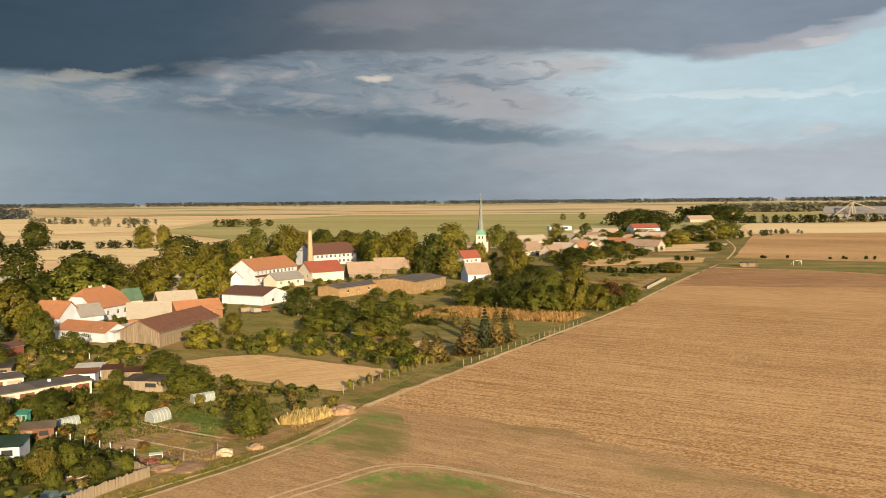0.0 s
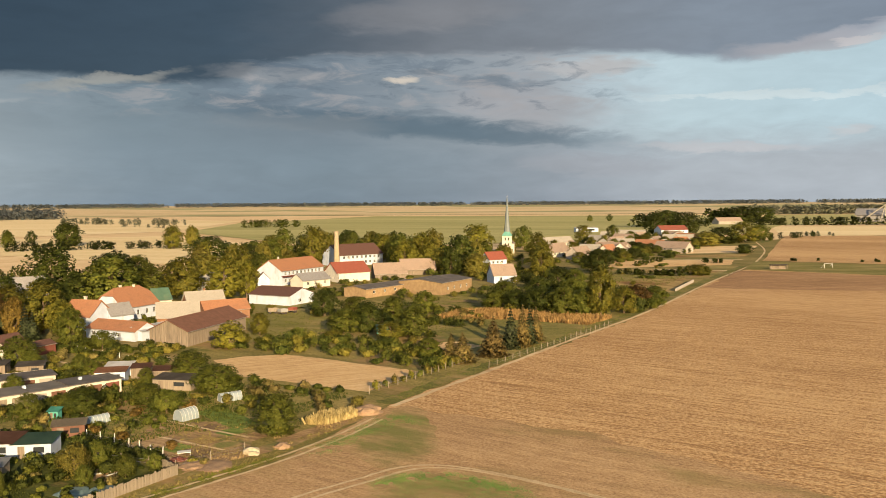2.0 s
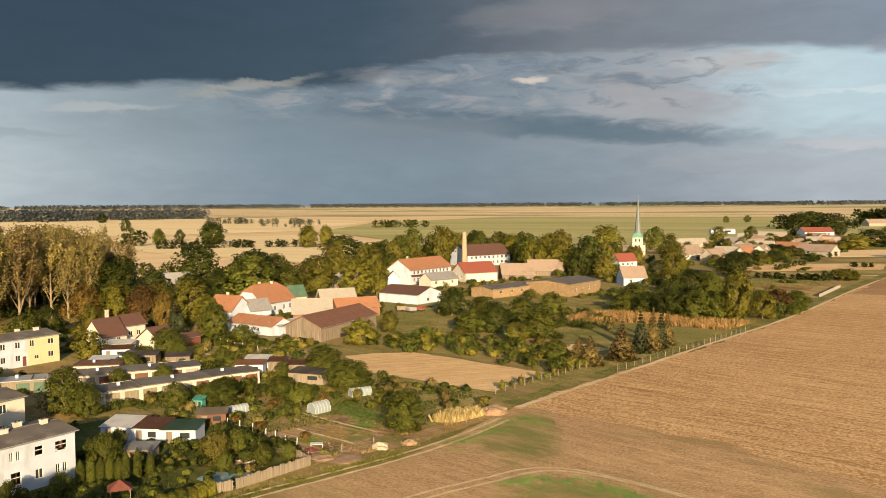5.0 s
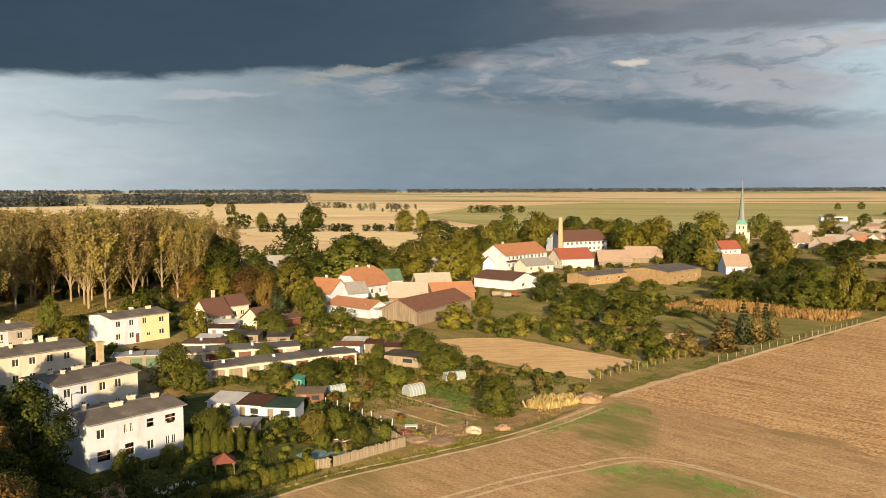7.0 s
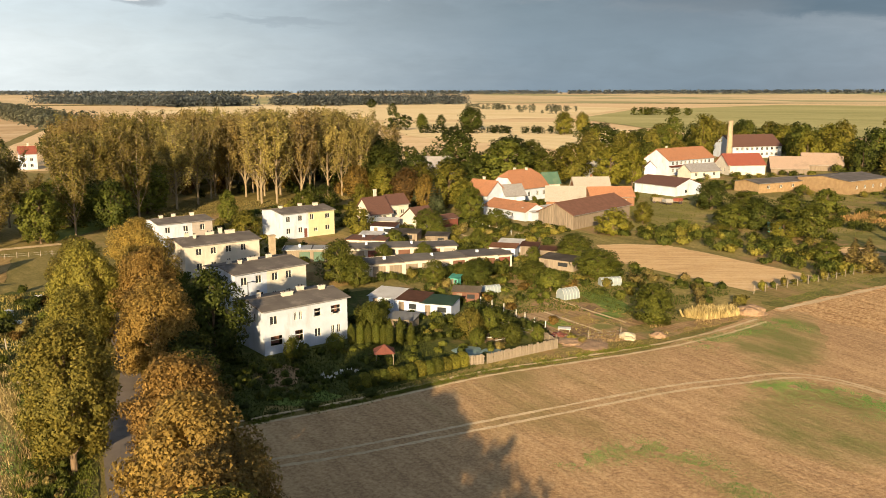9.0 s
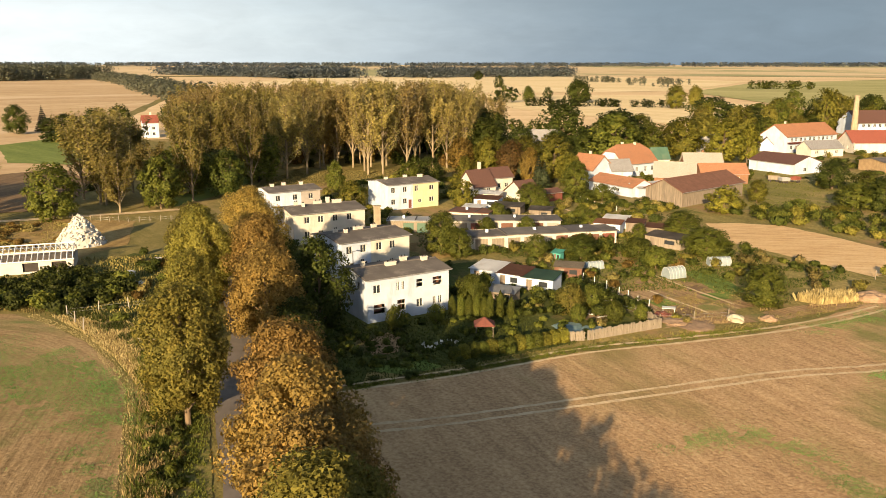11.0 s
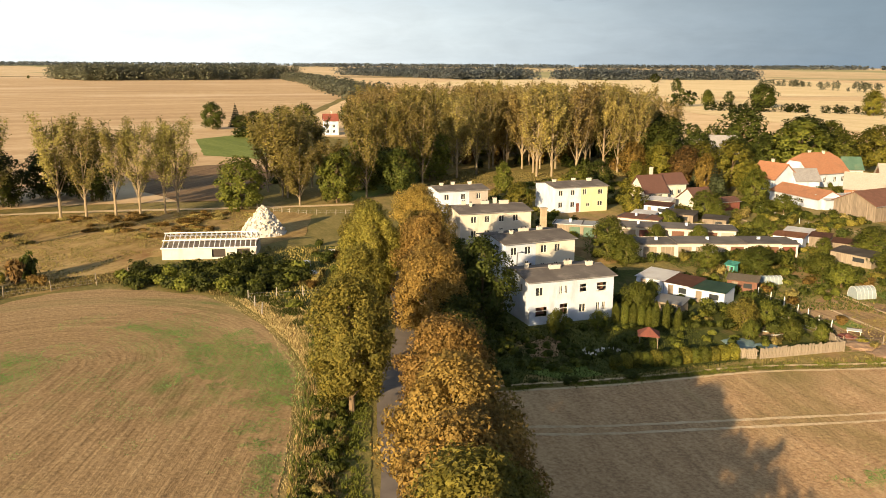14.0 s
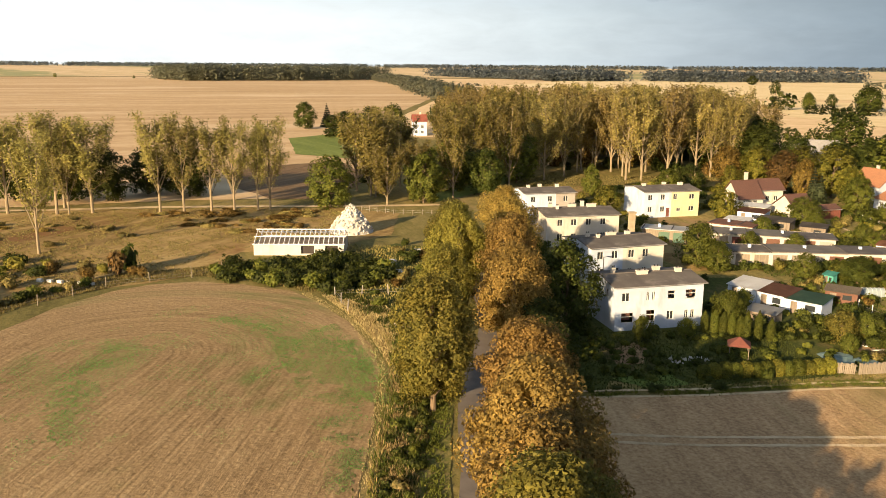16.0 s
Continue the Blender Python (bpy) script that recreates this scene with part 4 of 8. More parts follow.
# two-storey flats, all alike in plan, each with its own render
flats = (("f", .9, 4.0, 1.1, 1.2, "window"), ("f", 4.4, 4.0, .5, 1.2, "window"), ("f", 5.2, 4.0, .5, 1.2, "window"), ("f", 7.5, 4.0, 1.1, 1.2, "loggia"), ("f", 10.1, 3.9, 1.6, 1.3, "loggia"),
         ("f", .9, 1.1, 1.8, 1.4, "loggia"), ("f", 4.5, 1.1, 1.3, 1.6, "loggia"), ("f", 7.5, 1.2, 1.0, 1.2, "window"), ("f", 10.1, 1.2, .6, 1.2, "window"), ("f", 11.0, 1.2, .6, 1.2, "window"),
         ("l", 2.0, 1.2, .9, 1.2, "window"), ("l", 5.2, 4.0, .9, 1.2, "window"))
house((-69.5, 80.6), (-64.5, 92.3), 8.4, 6.1, 6.75, "white", "felt", flats, "two-storey block of flats in stained white render with loggias", "flats", "block_of_flats",
      0.35, chimneys=((2.0, 5.4, 7.5, .5, .5), (5.4, 3.6, 7.3, .5, 1.6), (8.3, 5.2, 7.4, .5, 1.0), (10.9, 3.8, 7.4, .5, .9)))
flats_b = tuple(windows("f", (1.0, 3.6, 6.6, 9.2), (4.1,), 1.1, 1.3) + windows("f", (.9, 3.6), (1.2,), 1.4, 1.4) + windows("f", (6.6, 9.2), (1.2,), .8, 1.2)
                + windows("l", (2.2, 6.0), (4.1, 1.3), 1.0, 1.3))
house((-87.8, 95.6), (-83.6, 108.0), 9.6, 6.1, 6.75, "white", "felt", flats_b, "pale rendered block of flats with dark felt roof", "flats", "block_of_flats",
      0.35, chimneys=((1.9, 5.2, 7.6, .5, .7), (3.4, 4.4, 7.4, .5, .5), (6.2, 5.2, 7.5, .5, 1.7), (9.4, 5.4, 7.5, .5, .9)), half=(5.6, "cream"))
flats_c = tuple(windows("f", (2.2, 5.0, 8.0, 11.0), (4.1, 1.3), 1.1, 1.3) + windows("l", (2.2, 6.4), (4.1, 1.3), 1.0, 1.3))
house((-112.5, 109.5), (-106.3, 123.0), 10.0, 6.1, 6.8, "beige", "felt", flats_c, "greyish cream block of flats with white chimney stacks", "flats", "block_of_flats",
      0.35, chimneys=((2.6, 5.6, 7.8, .5, .7), (3.6, 4.2, 7.6, .5, .5), (7.0, 5.2, 7.7, .5, 1.6), (9.6, 6.4, 8.2, .5, .7), (11.0, 5.0, 7.7, .5, 1.9)))
house((-136.6, 126.0), (-131.7, 137.0), 9.0, 6.1, 6.7, "white", "felt", tuple(windows("f", (1.4, 5.4, 9.2), (4.0, 1.3), 1.1, 1.3) + windows("l", (2.5, 5.6), (4.0, 1.3), .9, 1.2)),
      "white and grey block of flats beside the wood", "flats", "block_of_flats", 0.35, chimneys=((2.2, 4.6, 7.5), (5.2, 5.2, 7.6), (9.2, 4.6, 7.6)), half=(7.4, "greyren"))
top, L = house((-122.6, 150.3), (-120.0, 156.6), 10.2, 6.1, 6.8, "white", "felt", tuple(windows("f", (.9, 4.1), (4.1, 1.3), 1.1, 1.3) + [("f", 5.6, .1, .9, 2.1, "door")]), "white half of a two-tone block of flats", "flats", "block_of_flats", 0.3,
               chimneys=((2.2, 5.0, 7.5, .5, .9),))
house((-120.0, 156.6), (-117.2, 163.2), 10.2, 6.1, 6.8, "yellow", "felt", tuple(windows("f", (4.6,), (4.1, 1.3), 1.3, 1.2) + windows("f", (.5,), (4.1,), 1.0, 1.4) + windows("f", (1.5,), (1.3,), 1.0, .8)), "yellow half of a two-tone block of flats", "flats", "block_of_flats", 0.3,
      chimneys=((.8, 5.4, 7.6, .5, .9), (4.6, 4.6, 7.6, .5, 1.2)))
st = stand("brick_stack", -104.4, 124.5, 65, "free-standing buff brick chimney stack beside the flats", "chimney")
part("shaft", boxes((-.55, -.45, 0, .55, .45, 6.4)), M["stackbrick"], st)
part("cap", boxes((-.68, -.58, 6.4, .68, .58, 6.65)), M["stackbrick"], st)

# houses of the village edge
house((-116.6, 178.6), (-114.2, 185.0), 7.4, 2.9, 6.7, "cream", "tile_brown", tuple(windows("l", (2, 5.5), (1.0,), 1.0, 1.2) + windows("f", (1.2, 4), (1.0,), 1.2, 1.2)), "cream house with a steep dark brown tile roof", chimneys=((5, 5, 9.2),))
house((-116.0, 187.0), (-113.6, 192.6), 5.4, 4.5, 6.7, "cream", "tile_brown", tuple(windows("f", (1.2, 3.6), (1.6,), 1.1, 1.2)), "low cream wing with brown tile roof")
house((-100.8, 177.6), (-98.8, 182.6), 9.4, 2.0, 5.2, "cream", "tile_brown", tuple(windows("f", (1.5, 5), (.8,), 1.1, 1.1)), "small cream house with maroon tile roof")
house((-98.2, 183.4), (-96.2, 188.2), 4, 2.2, 3.0, "redwood", "tile_brown", (), "maroon timber lean-to shed", "shed", "shed", .2)
house((-112.5, 223.5), (-103.2, 220.5), 9, 4.0, 7.8, "white", "tile_orange", tuple(windows("f", (1.5, 5), (1.2,), 1.0, 1.3) + windows("l", (3, 5.5), (1.2,), .9, 1.2)), "white house with a bright orange tile roof", chimneys=((4, 5, 9),))
house((-99.5, 226), (-95.5, 231.5), 5.5, 3.6, 6.4, "white", "slate", tuple(windows("l", (1.8, 3.8), (1.2,), .9, 1.2)), "white gabled house with grey roof")
house((-101, 237.6), (-95.9, 252), 11.4, 4.2, 9.4, "white", "tile_orange", tuple(windows("f", (2, 5.5, 9.5, 12.6), (1.4,), 1.1, 1.5) + windows("l", (3, 7), (1.3,), 1.1, 1.5)), "large white farmhouse with half-hipped orange tile roof", hip=2.2, chimneys=((6, 6.5, 10.2), (10.5, 5.5, 10.0)))
house((-99, 209.5), (-83.5, 202.5), 8, 2.6, 4.4, "white", "tile_orange", tuple(windows("f", (2, 5, 11), (.9,), 1.2, 1.0)), "long low white outbuilding with orange tile roof", "outbuilding", "outbuilding", .3)
house((-82, 203.5), (-77, 214), 7, 2.5, 3.3, "white", "tin", (), "low shed with pale sheet-metal roof", "shed", "shed", .3)
top, L = house((-67.5, 195.1), (-60.8, 222), 10.6, 3.9, 6.4, "boards", "rust", (("l", 4.0, .05, 2.6, 2.8, "door"),), "big weathered timber barn with a rust-brown roof", "barn", "barn", .5)
for i in range(34):
    bm = boxes((-0.05, i * 10.5 / 34 + .02, 0.05, -0.012, (i + 1) * 10.5 / 34 - .01, 3.85 + min(i, 33 - i) * 0.165 - .1))
    part("board", bm, M["boards"], top)
house((-85.9, 224), (-75.5, 228), 8.5, 3.2, 6.8, "brick", "eternit", tuple(windows("f", (2, 5, 8), (1.2,), 1.0, 1.1)), "brick barn with a pale grey cement roof", "barn", "barn", .4)
house((-86, 250), (-76.3, 256), 9, 3.4, 7.0, "brick", "eternit", (), "long farm building with pale cement-sheet roof", "barn", "barn", .4, chimneys=((6, 5, 8.0, .5, .6, "brick"),))
house((-77, 238), (-66, 246), 7, 3.0, 5.6, "brick", "tile_orange", tuple(windows("f", (2, 6, 10), (1.0,), 1.1, 1.1)), "low brick stable with orange tile roof", "stable", "stable", .3)
house((-101, 262), (-97, 266), 6, 3.6, 7.0, "cream", "tin_green", (), "barn with a dark green sheet roof", "barn", "barn", .3)
house((-75.7, 281.6), (-60.2, 274.1), 13.5, 3.4, 5.6, "white", "tile_brown", (("r", 5.0, .8, 1.6, 1.2, "window"),), "long white hall with a dark maroon roof", "hall", "hall", .4)
top, L = house((-78.2, 342.3), (-65.5, 369.5), 13, 6.4, 10.6, "white", "tile_orange", tuple(windows("f", [2 + 2.7 * i for i in range(10)], (1.2, 4.2), 1.4, 1.5)), "big white school building with an orange tile roof", "school", "school_building", .5, chimneys=((8, 8, 11.8),))
bm = bmesh.new()
v = [bm.verts.new(p) for p in ((-.3, -1.3, 3.55), (L + .3, -1.3, 3.55), (L + .3, .02, 4.05), (-.3, .02, 4.05))]
bm.faces.new(v)
bmesh.ops.solidify(bm, geom=bm.faces[:], thickness=0.15)
part("canopy", bm, M["tile_red"], top, "red tiled pent roof over the ground-floor windows")
house((-70.0, 447.2), (-49.0, 468.0), 17.0, 6.2, 11.6, "white", "tile_brown", tuple(windows("f", [2 + 3.0 * i for i in range(9)], (1.2, 4.0), 1.4, 1.5)), "white two-storey building with a maroon roof", "building", "building", .5)
house((-84.0, 345.0), (-86.5, 352.0), 5.0, 3.0, 5.6, "white", "tile_brown", (), "white annex with small brown roof", "annex", "annex", .3)
st = stand("factory_chimney", -70.6, 439.0, 0, "tall tapering yellow-brown brick factory chimney", "chimney")
bm = bmesh.new()
bar(bm, (0, 0, 0), (0, 0, 18.6), 1.7, 10, 1.05)
part("shaft", bm, M["stackbrick"], st)
bm = bmesh.new()
bar(bm, (0, 0, 18.6), (0, 0, 19.5), 1.3, 10, 1.25)
part("crown", bm, M["stackbrick"], st)
house((-67, 331.5), (-58, 343), 8, 3.2, 5.8, "cream", "slate", tuple(windows("f", (2, 6, 11), (1.2,), 1.2, 1.3)), "cream farm building with dark slate roof", "farm building", "farm_building")
house((-57, 356), (-44, 366), 12, 4.2, 8.4, "cream", "tile_red", tuple(windows("l", (4, 8, 12), (1.4,), 1.2, 1.4)), "large barn with a bright red roof and pale gable", "barn", "barn")
house((-37.2, 295.7), (-20.5, 320.3), 10.6, 3.4, 4.3, "ochre", "feltdark", tuple(windows("f", (4, 10, 16, 22), (1.4,), 1.4, 1.1)), "long ochre store with dark felt roof", "store", "store_building")
house((-10.1, 305.2), (1.0, 326.3), 19, 4.6, 5.7, "ochre", "feltdark", tuple(windows("f", (4, 9, 14, 19), (1.6,), 1.3, 1.2)), "long ochre granary with flat dark roof", "granary", "granary")
house((-42, 368), (-28, 372), 10, 2.8, 7.2, "boards", "tile_old", (), "old barn with weathered tile roof", "barn", "barn")
house((-32, 392), (-16, 396), 10, 2.8, 7.4, "boards", "tile_old", (), "old barn with weathered brown tiles", "barn", "barn")
house((10.5, 349.0), (20.0, 352.0), 9.0, 3.6, 7.8, "white", "tile_old", tuple(windows("f", (2.5, 9), (1.2,), 1.2, 1.4)), "white house with weathered tile roof", chimneys=((5, 5, 8.8),))
house((11, 444), (20.5, 451), 8, 3.8, 7.6, "white", "tile_red", tuple(windows("f", (2, 5, 8), (1.4,), 1.3, 1.4)), "white house with bright red tile roof")
# church: nave, tower, copper cap and needle spire
ch = stand("church", 25.2, 548.0, 86, "pale church with a green copper cap and needle spire", "church")
part("tower", boxes((-3.2, -3.2, 0, 3.2, 3.2, 12.2), (-3.5, -3.5, 8.2, 3.5, 3.5, 8.5)), M["beige"], ch)
for z in (5.6, 9.4):
    for sx in (-1, 1):
        part("louvre", boxes((sx * 1.1 - .45, -3.28, z, sx * 1.1 + .45, -3.22, z + 1.9)), M["dark"], ch)
        part("louvre", boxes((-3.28, sx * 1.1 - .45, z, -3.22, sx * 1.1 + .45, z + 1.9)), M["dark"], ch)


def pyramid(bm, levels, sides, turn=0.0):
    rings = []
    for z, r in levels:
        rings.append([bm.verts.new((r * math.cos(turn + 2 * math.pi * i / sides), r * math.sin(turn + 2 * math.pi * i / sides), z)) for i in range(sides)])
    for a, b in zip(rings, rings[1:]):
        for i in range(sides):
            bm.faces.new((a[i], a[(i + 1) % sides], b[(i + 1) % sides], b[i]))
    bm.faces.new(rings[0][::-1]), bm.faces.new(rings[-1])
    return bm


part("skirt", pyramid(bmesh.new(), ((12.2, 5.0), (12.9, 4.6), (14.2, 3.2), (15.2, 2.4)), 4, math.pi / 4), M["copper"], ch, "bright green copper skirt roof")
part("spire", pyramid(bmesh.new(), ((15.2, 2.2), (17.5, 1.8), (37.6, .22)), 8), M["copperdark"], ch, "slender weathered copper needle")
bm = bmesh.new()
bar(bm, (0, 0, 37.5), (0, 0, 39.6), .09)
bar(bm, (-.5, 0, 38.9), (.5, 0, 38.9), .07)
part("cross", bm, M["steel"], ch)
nave = boxes((3.2, -4.6, 0, 21, 4.6, 7.0))
part("nave", nave, M["cream"], ch)
bm = bmesh.new()
for s in (-1, 1):
    bm.faces.new([bm.verts.new(p) for p in ((3.2, s * 5.1, 6.8), (21.4, s * 5.1, 6.8), (21.4, 0, 11.5), (3.2, 0, 11.5))])
bm.faces.new([bm.verts.new(p) for p in ((21.0, -4.6, 7.0), (21.0, 4.6, 7.0), (21.0, 0, 11.2))])
part("roof", bm, M["tile_old"], ch)

# the further village, house by house
r = random.Random(11)
far_roofs = ("tile_old", "tile_old", "eternit", "eternit", "tile_orange", "tile_old")
FAR_HOUSES = [(58, 545, 15, 8, 1), (74, 585, 16, 8, 0), (88, 522, 14, 8, 4), (112, 640, 16, 9, 1), (131, 676, 17, 9, 1), (97, 690, 18, 9, 2), (152, 742, 18, 9, 0), (106, 615, 15, 8, 2), (168, 660, 16, 9, 5), (140, 590, 14, 8, 3), (180, 780, 18, 9, 1), (70, 535, 14, 8, 2), (122, 712, 18, 9, 5), (158, 630, 15, 8, 4), (94, 560, 14, 8, 5),
              (52, 515, 20, 9, 0), (66, 498, 18, 9, 1), (84, 560, 22, 10, 1), (98, 590, 24, 10, 3), (104, 545, 20, 10, 0), (118, 600, 22, 10, 4), (126, 570, 24, 11, 1), (146, 640, 26, 11, 1), (160, 690, 24, 11, 2), (150, 600, 22, 10, 0),
              (176, 720, 26, 11, 4), (196, 760, 26, 12, 1), (120, 760, 30, 12, 3), (60, 640, 30, 10, 3), (140, 810, 30, 12, 2)]
for x, y, l, w, k in FAR_HOUSES:
    t = r.uniform(35, 75)
    dx, dy = l * math.cos(radians(t)), l * math.sin(radians(t))
    if r.random() < 0.4:
        dx, dy = dy, -dx
    house((x, y), (x + dx, y + dy), w, 3.2, 7.2, "greyren" if k % 2 else "cream", far_roofs[k], tuple(windows("f", (3, 8, 13), (1.4,), 1.4, 1.4)), ("weathered", "old brown", "pale grey", "pale grey", "orange", "weathered brown")[k] + " roofed house in the village street", over=.4)
house((186, 806), (213, 812), 16, 7.0, 11.0, "white", "tile_red", tuple(windows("f", [2 + 4 * i for i in range(6)], (1.4, 4.4), 1.6, 1.6)), "long white two-storey house with dark red roof")
house((368, 1232), (408, 1246), 16, 5, 10.5, "eternit", "tile_old", (), "distant manor with a broad tile roof", "manor", "manor_house")
house((-340, 237), (-336.5, 243), 9, 7.2, 10.2, "white", "tile_red", tuple(windows("f", (1, 4), (1.2, 3.8), 1.3, 1.4) + windows("l", (2, 5), (1.2, 3.8), 1.2, 1.4)), "white farmhouse with a red roof among trees", chimneys=((4, 5, 12.2),))
house((-150, 262), (-140, 270), 9, 4.0, 10.5, "boards", "slate", (), "dark barn with steep grey roof under trees", "barn", "barn")
house((-96, 300), (-90, 308), 8, 4.0, 8.6, "cream", "eternit", (), "cream cottage behind trees", "cottage", "cottage")
# grain silo works far off
wk = stand("grain_works", 620, 1338, -30, "distant grey grain works with a conveyor tower", "factory")
part("shed", boxes((-4, 0, 0, 150, 50, 11)), M["slate"], wk)
bm = bmesh.new()
for s in (0, 1):
    bm.faces.new([bm.verts.new(p) for p in ((-6, -2 + 54 * s, 10.8), (152, -2 + 54 * s, 10.8), (152, 25, 21.5), (-6, 25, 21.5))])
part("roof", bm, M["slate"], wk)
bm = bmesh.new()
for x in (-4, 150):
    bm.faces.new([bm.verts.new(p) for p in ((x, 0, 11), (x, 50, 11), (x, 25, 21.2))])
part("gable", bm, M["slate"], wk)
bm = bmesh.new()
for x in (30, 38, 46):
    bar(bm, (x, -6, 0), (38, -6, 28), .7)
bar(bm, (8, -6, 5), (38, -6, 28), .9), bar(bm, (38, -6, 28), (70, -6, 17), .9)
part("conveyor", bm, M["eternit"], wk)

# garage rows and sheds
def garage_row(a, b, W, n, label, roof="feltgrey", wall="white", doors=("greywood", "rust", "boards", "boards", "redwood", "greyren")):
    L = math.hypot(b[0] - a[0], b[1] - a[1])
    top = stand("garage_row", a[0], a[1], math.degrees(math.atan2(b[1] - a[1], b[0] - a[0])), label, "garages")
    bm = bmesh.new()
    w = L / n
    facade(bm, (0, 0, 0), (1, 0, 0), (0, -1, 0), L, 2.5, [(i * w + .35, .02, w - .7, 2.05) for i in range(n)])
    facade(bm, (L, W, 0), (-1, 0, 0), (0, 1, 0), L, 2.7, [])
    facade(bm, (0, W, 0), (0, -1, 0), (-1, 0, 0), W, 2.5, []), facade(bm, (L, 0, 0), (0, 1, 0), (1, 0, 0), W, 2.5, [])
    part("wall", bm, M[wall], top)
    q = random.Random(label)
    skins = [roof, roof, roof, "felt", roof, "feltdark"]
    for k in range(0, n, 2):
        x0, x1, up = max(0, k) * w, min(k + 2, n) * w, q.choice((0, .06, .14))
        part("roof", boxes((x0 - (.3 if k == 0 else -.01), -.45 - up, 2.52 + up, x1 + (.3 if k + 2 >= n else 0), W + .2, 2.66 + up)), M[skins[q.randrange(6)] if roof == "feltgrey" else roof], top)
        part("parapet", boxes((x0 - .12, -.2, 2.66 + up, x0 + .12, W, 2.76 + up)), M["feltdark"], top)
    for i in range(n):
        part("door", boxes((i * w + .36, .12, .03, i * w + w - .36, .18, 2.06)), M[q.choice(doors)], top)
        if i % 3 == 1:
            part("flue", boxes((i * w, W * .5, 2.66, i * w + .5, W * .5 + .5, 3.25)), M["white"], top)
    return top


garage_row((-94.9, 137.5), (-77.3, 150.8), 6.0, 7, "row of garages with stained pale fronts and grey felt roof", "feltgrey", "beige")
garage_row((-82.7, 126.4), (-63.6, 147.8), 6.0, 9, "older row of garages with patched grey roof", "feltgrey", "beige")
garage_row((-102, 146), (-93.5, 148.5), 5.5, 3, "short garage block with rusty doors", "rust", "cream")
garage_row((-106.2, 130.0), (-99.0, 134.6), 4.6, 3, "low garages with a pale sheet roof", "tin", "greywood", ("tin_green", "greywood"))


def shed(x, y, l, w, h, turn, wall, roof, label, slope=0.35, door="boards", name="garden_shed", open_front=False):
    """Lean-to shed: four walls, sloping roof, door and a small window."""
    top = stand(name, x, y, turn, label, "shed")
    bm = bmesh.new()
    hf, hb = h, h + slope
    facade(bm, (0, 0, 0), (1, 0, 0), (0, -1, 0), l, hf, [(l * .15, .02, min(.9, l * .3), h * .85), (l * .55, h * .4, l * .28, h * .38)], .1)
    facade(bm, (l, w, 0), (-1, 0, 0), (0, 1, 0), l, hb, [])
    for xx in (0, l):
        bm.faces.new([bm.verts.new(p) for p in ((xx, 0, 0), (xx, w, 0), (xx, w, hb), (xx, 0, hf))])
    part("wall", bm, M[wall], top)
    part("door", boxes((l * .15, .06, .03, l * .15 + min(.9, l * .3), .1, h * .85)), M[door], top)
    part("pane", boxes((l * .55, .06, h * .4, l * .83, .1, h * .78)), M["glass"], top)
    bm = bmesh.new()
    bm.faces.new([bm.verts.new(p) for p in ((-.25, -.3, hf + .02 - .3 * slope / w), (l + .25, -.3, hf + .02 - .3 * slope / w), (l + .25, w + .2, hb + .06), (-.25, w + .2, hb + .06))])
    bmesh.ops.solidify(bm, geom=bm.faces[:], thickness=-.07)
    part("roof", bm, M[roof], top)
    return top


shed(-70.6, 107.0, 4.6, 4.6, 2.3, 4, "white", "tin_white", "white shed with a bright sheet roof", .5)
shed(-65.9, 107.3, 4.4, 4.6, 2.2, 4, "white", "rust", "white shed with a brown felt roof", .4)
shed(-61.4, 107.4, 5.0, 4.4, 2.1, 10, "white", "tin_green", "white garden house with a green roof", .35)
shed(-62.5, 99.5, 4.0, 2.6, 1.5, 10, "greywood", "tin", "low grey cold frame with sheet roof")
shed(-72.5, 161.0, 5.0, 3.4, 2.0, 10, "white", "tin_white", "small white garden house")
shed(-66.5, 159.0, 3.6, 3.2, 2.1, 12, "boards", "rust", "brown board shed with a flat roof")
shed(-61.0, 156.0, 5.0, 3.0, 2.2, 12, "boards", "rust", "red-brown timber shed in the gardens")
shed(-58.5, 149.5, 7.5, 4.0, 2.0, -8, "greywood", "felt", "sagging grey timber shed")
shed(-60.8, 117.0, 4.4, 2.6, 1.9, 20, "rust", "greywood", "glazed brown timber hut with slatted front")
shed(-71.5, 154.2, 5.5, 3.5, 2.2, 12, "white", "tile_orange", "white summerhouse with an orange roof")
shed(-112, 172, 6, 4, 2.4, 15, "cream", "tin_white", "white-roofed shed beside the brown house")
shed(-108, 165, 6, 4, 2.4, 15, "white", "rust", "white shed with a rusty roof")
shed(-100, 160, 7, 4, 2.2, 15, "boards", "felt", "board shed with flat felt roof")
shed(-104, 154, 5, 3.5, 2.2, 15, "white", "tin_white", "small white shed beside the flats")
shed(-90, 160, 5, 3.5, 2.2, 20, "boards", "felt", "brown board shed near the garages")
shed(-24, 213, 3.0, 2.4, 2.0, 10, "teal", "tin_green", "teal painted hut in the gardens")
shed(-66.5, 127.0, 1.6, 1.2, 1.7, 0, "teal", "teal", "small turquoise plastic hut")
shed(122, 946, 26, 10, 5, 8, "white", "tin_white", "long white farm shed beyond the village", .8)
shed(-8.5, 441, 12, 8, 4, 40, "white", "eternit", "white outbuilding behind the village", .8)


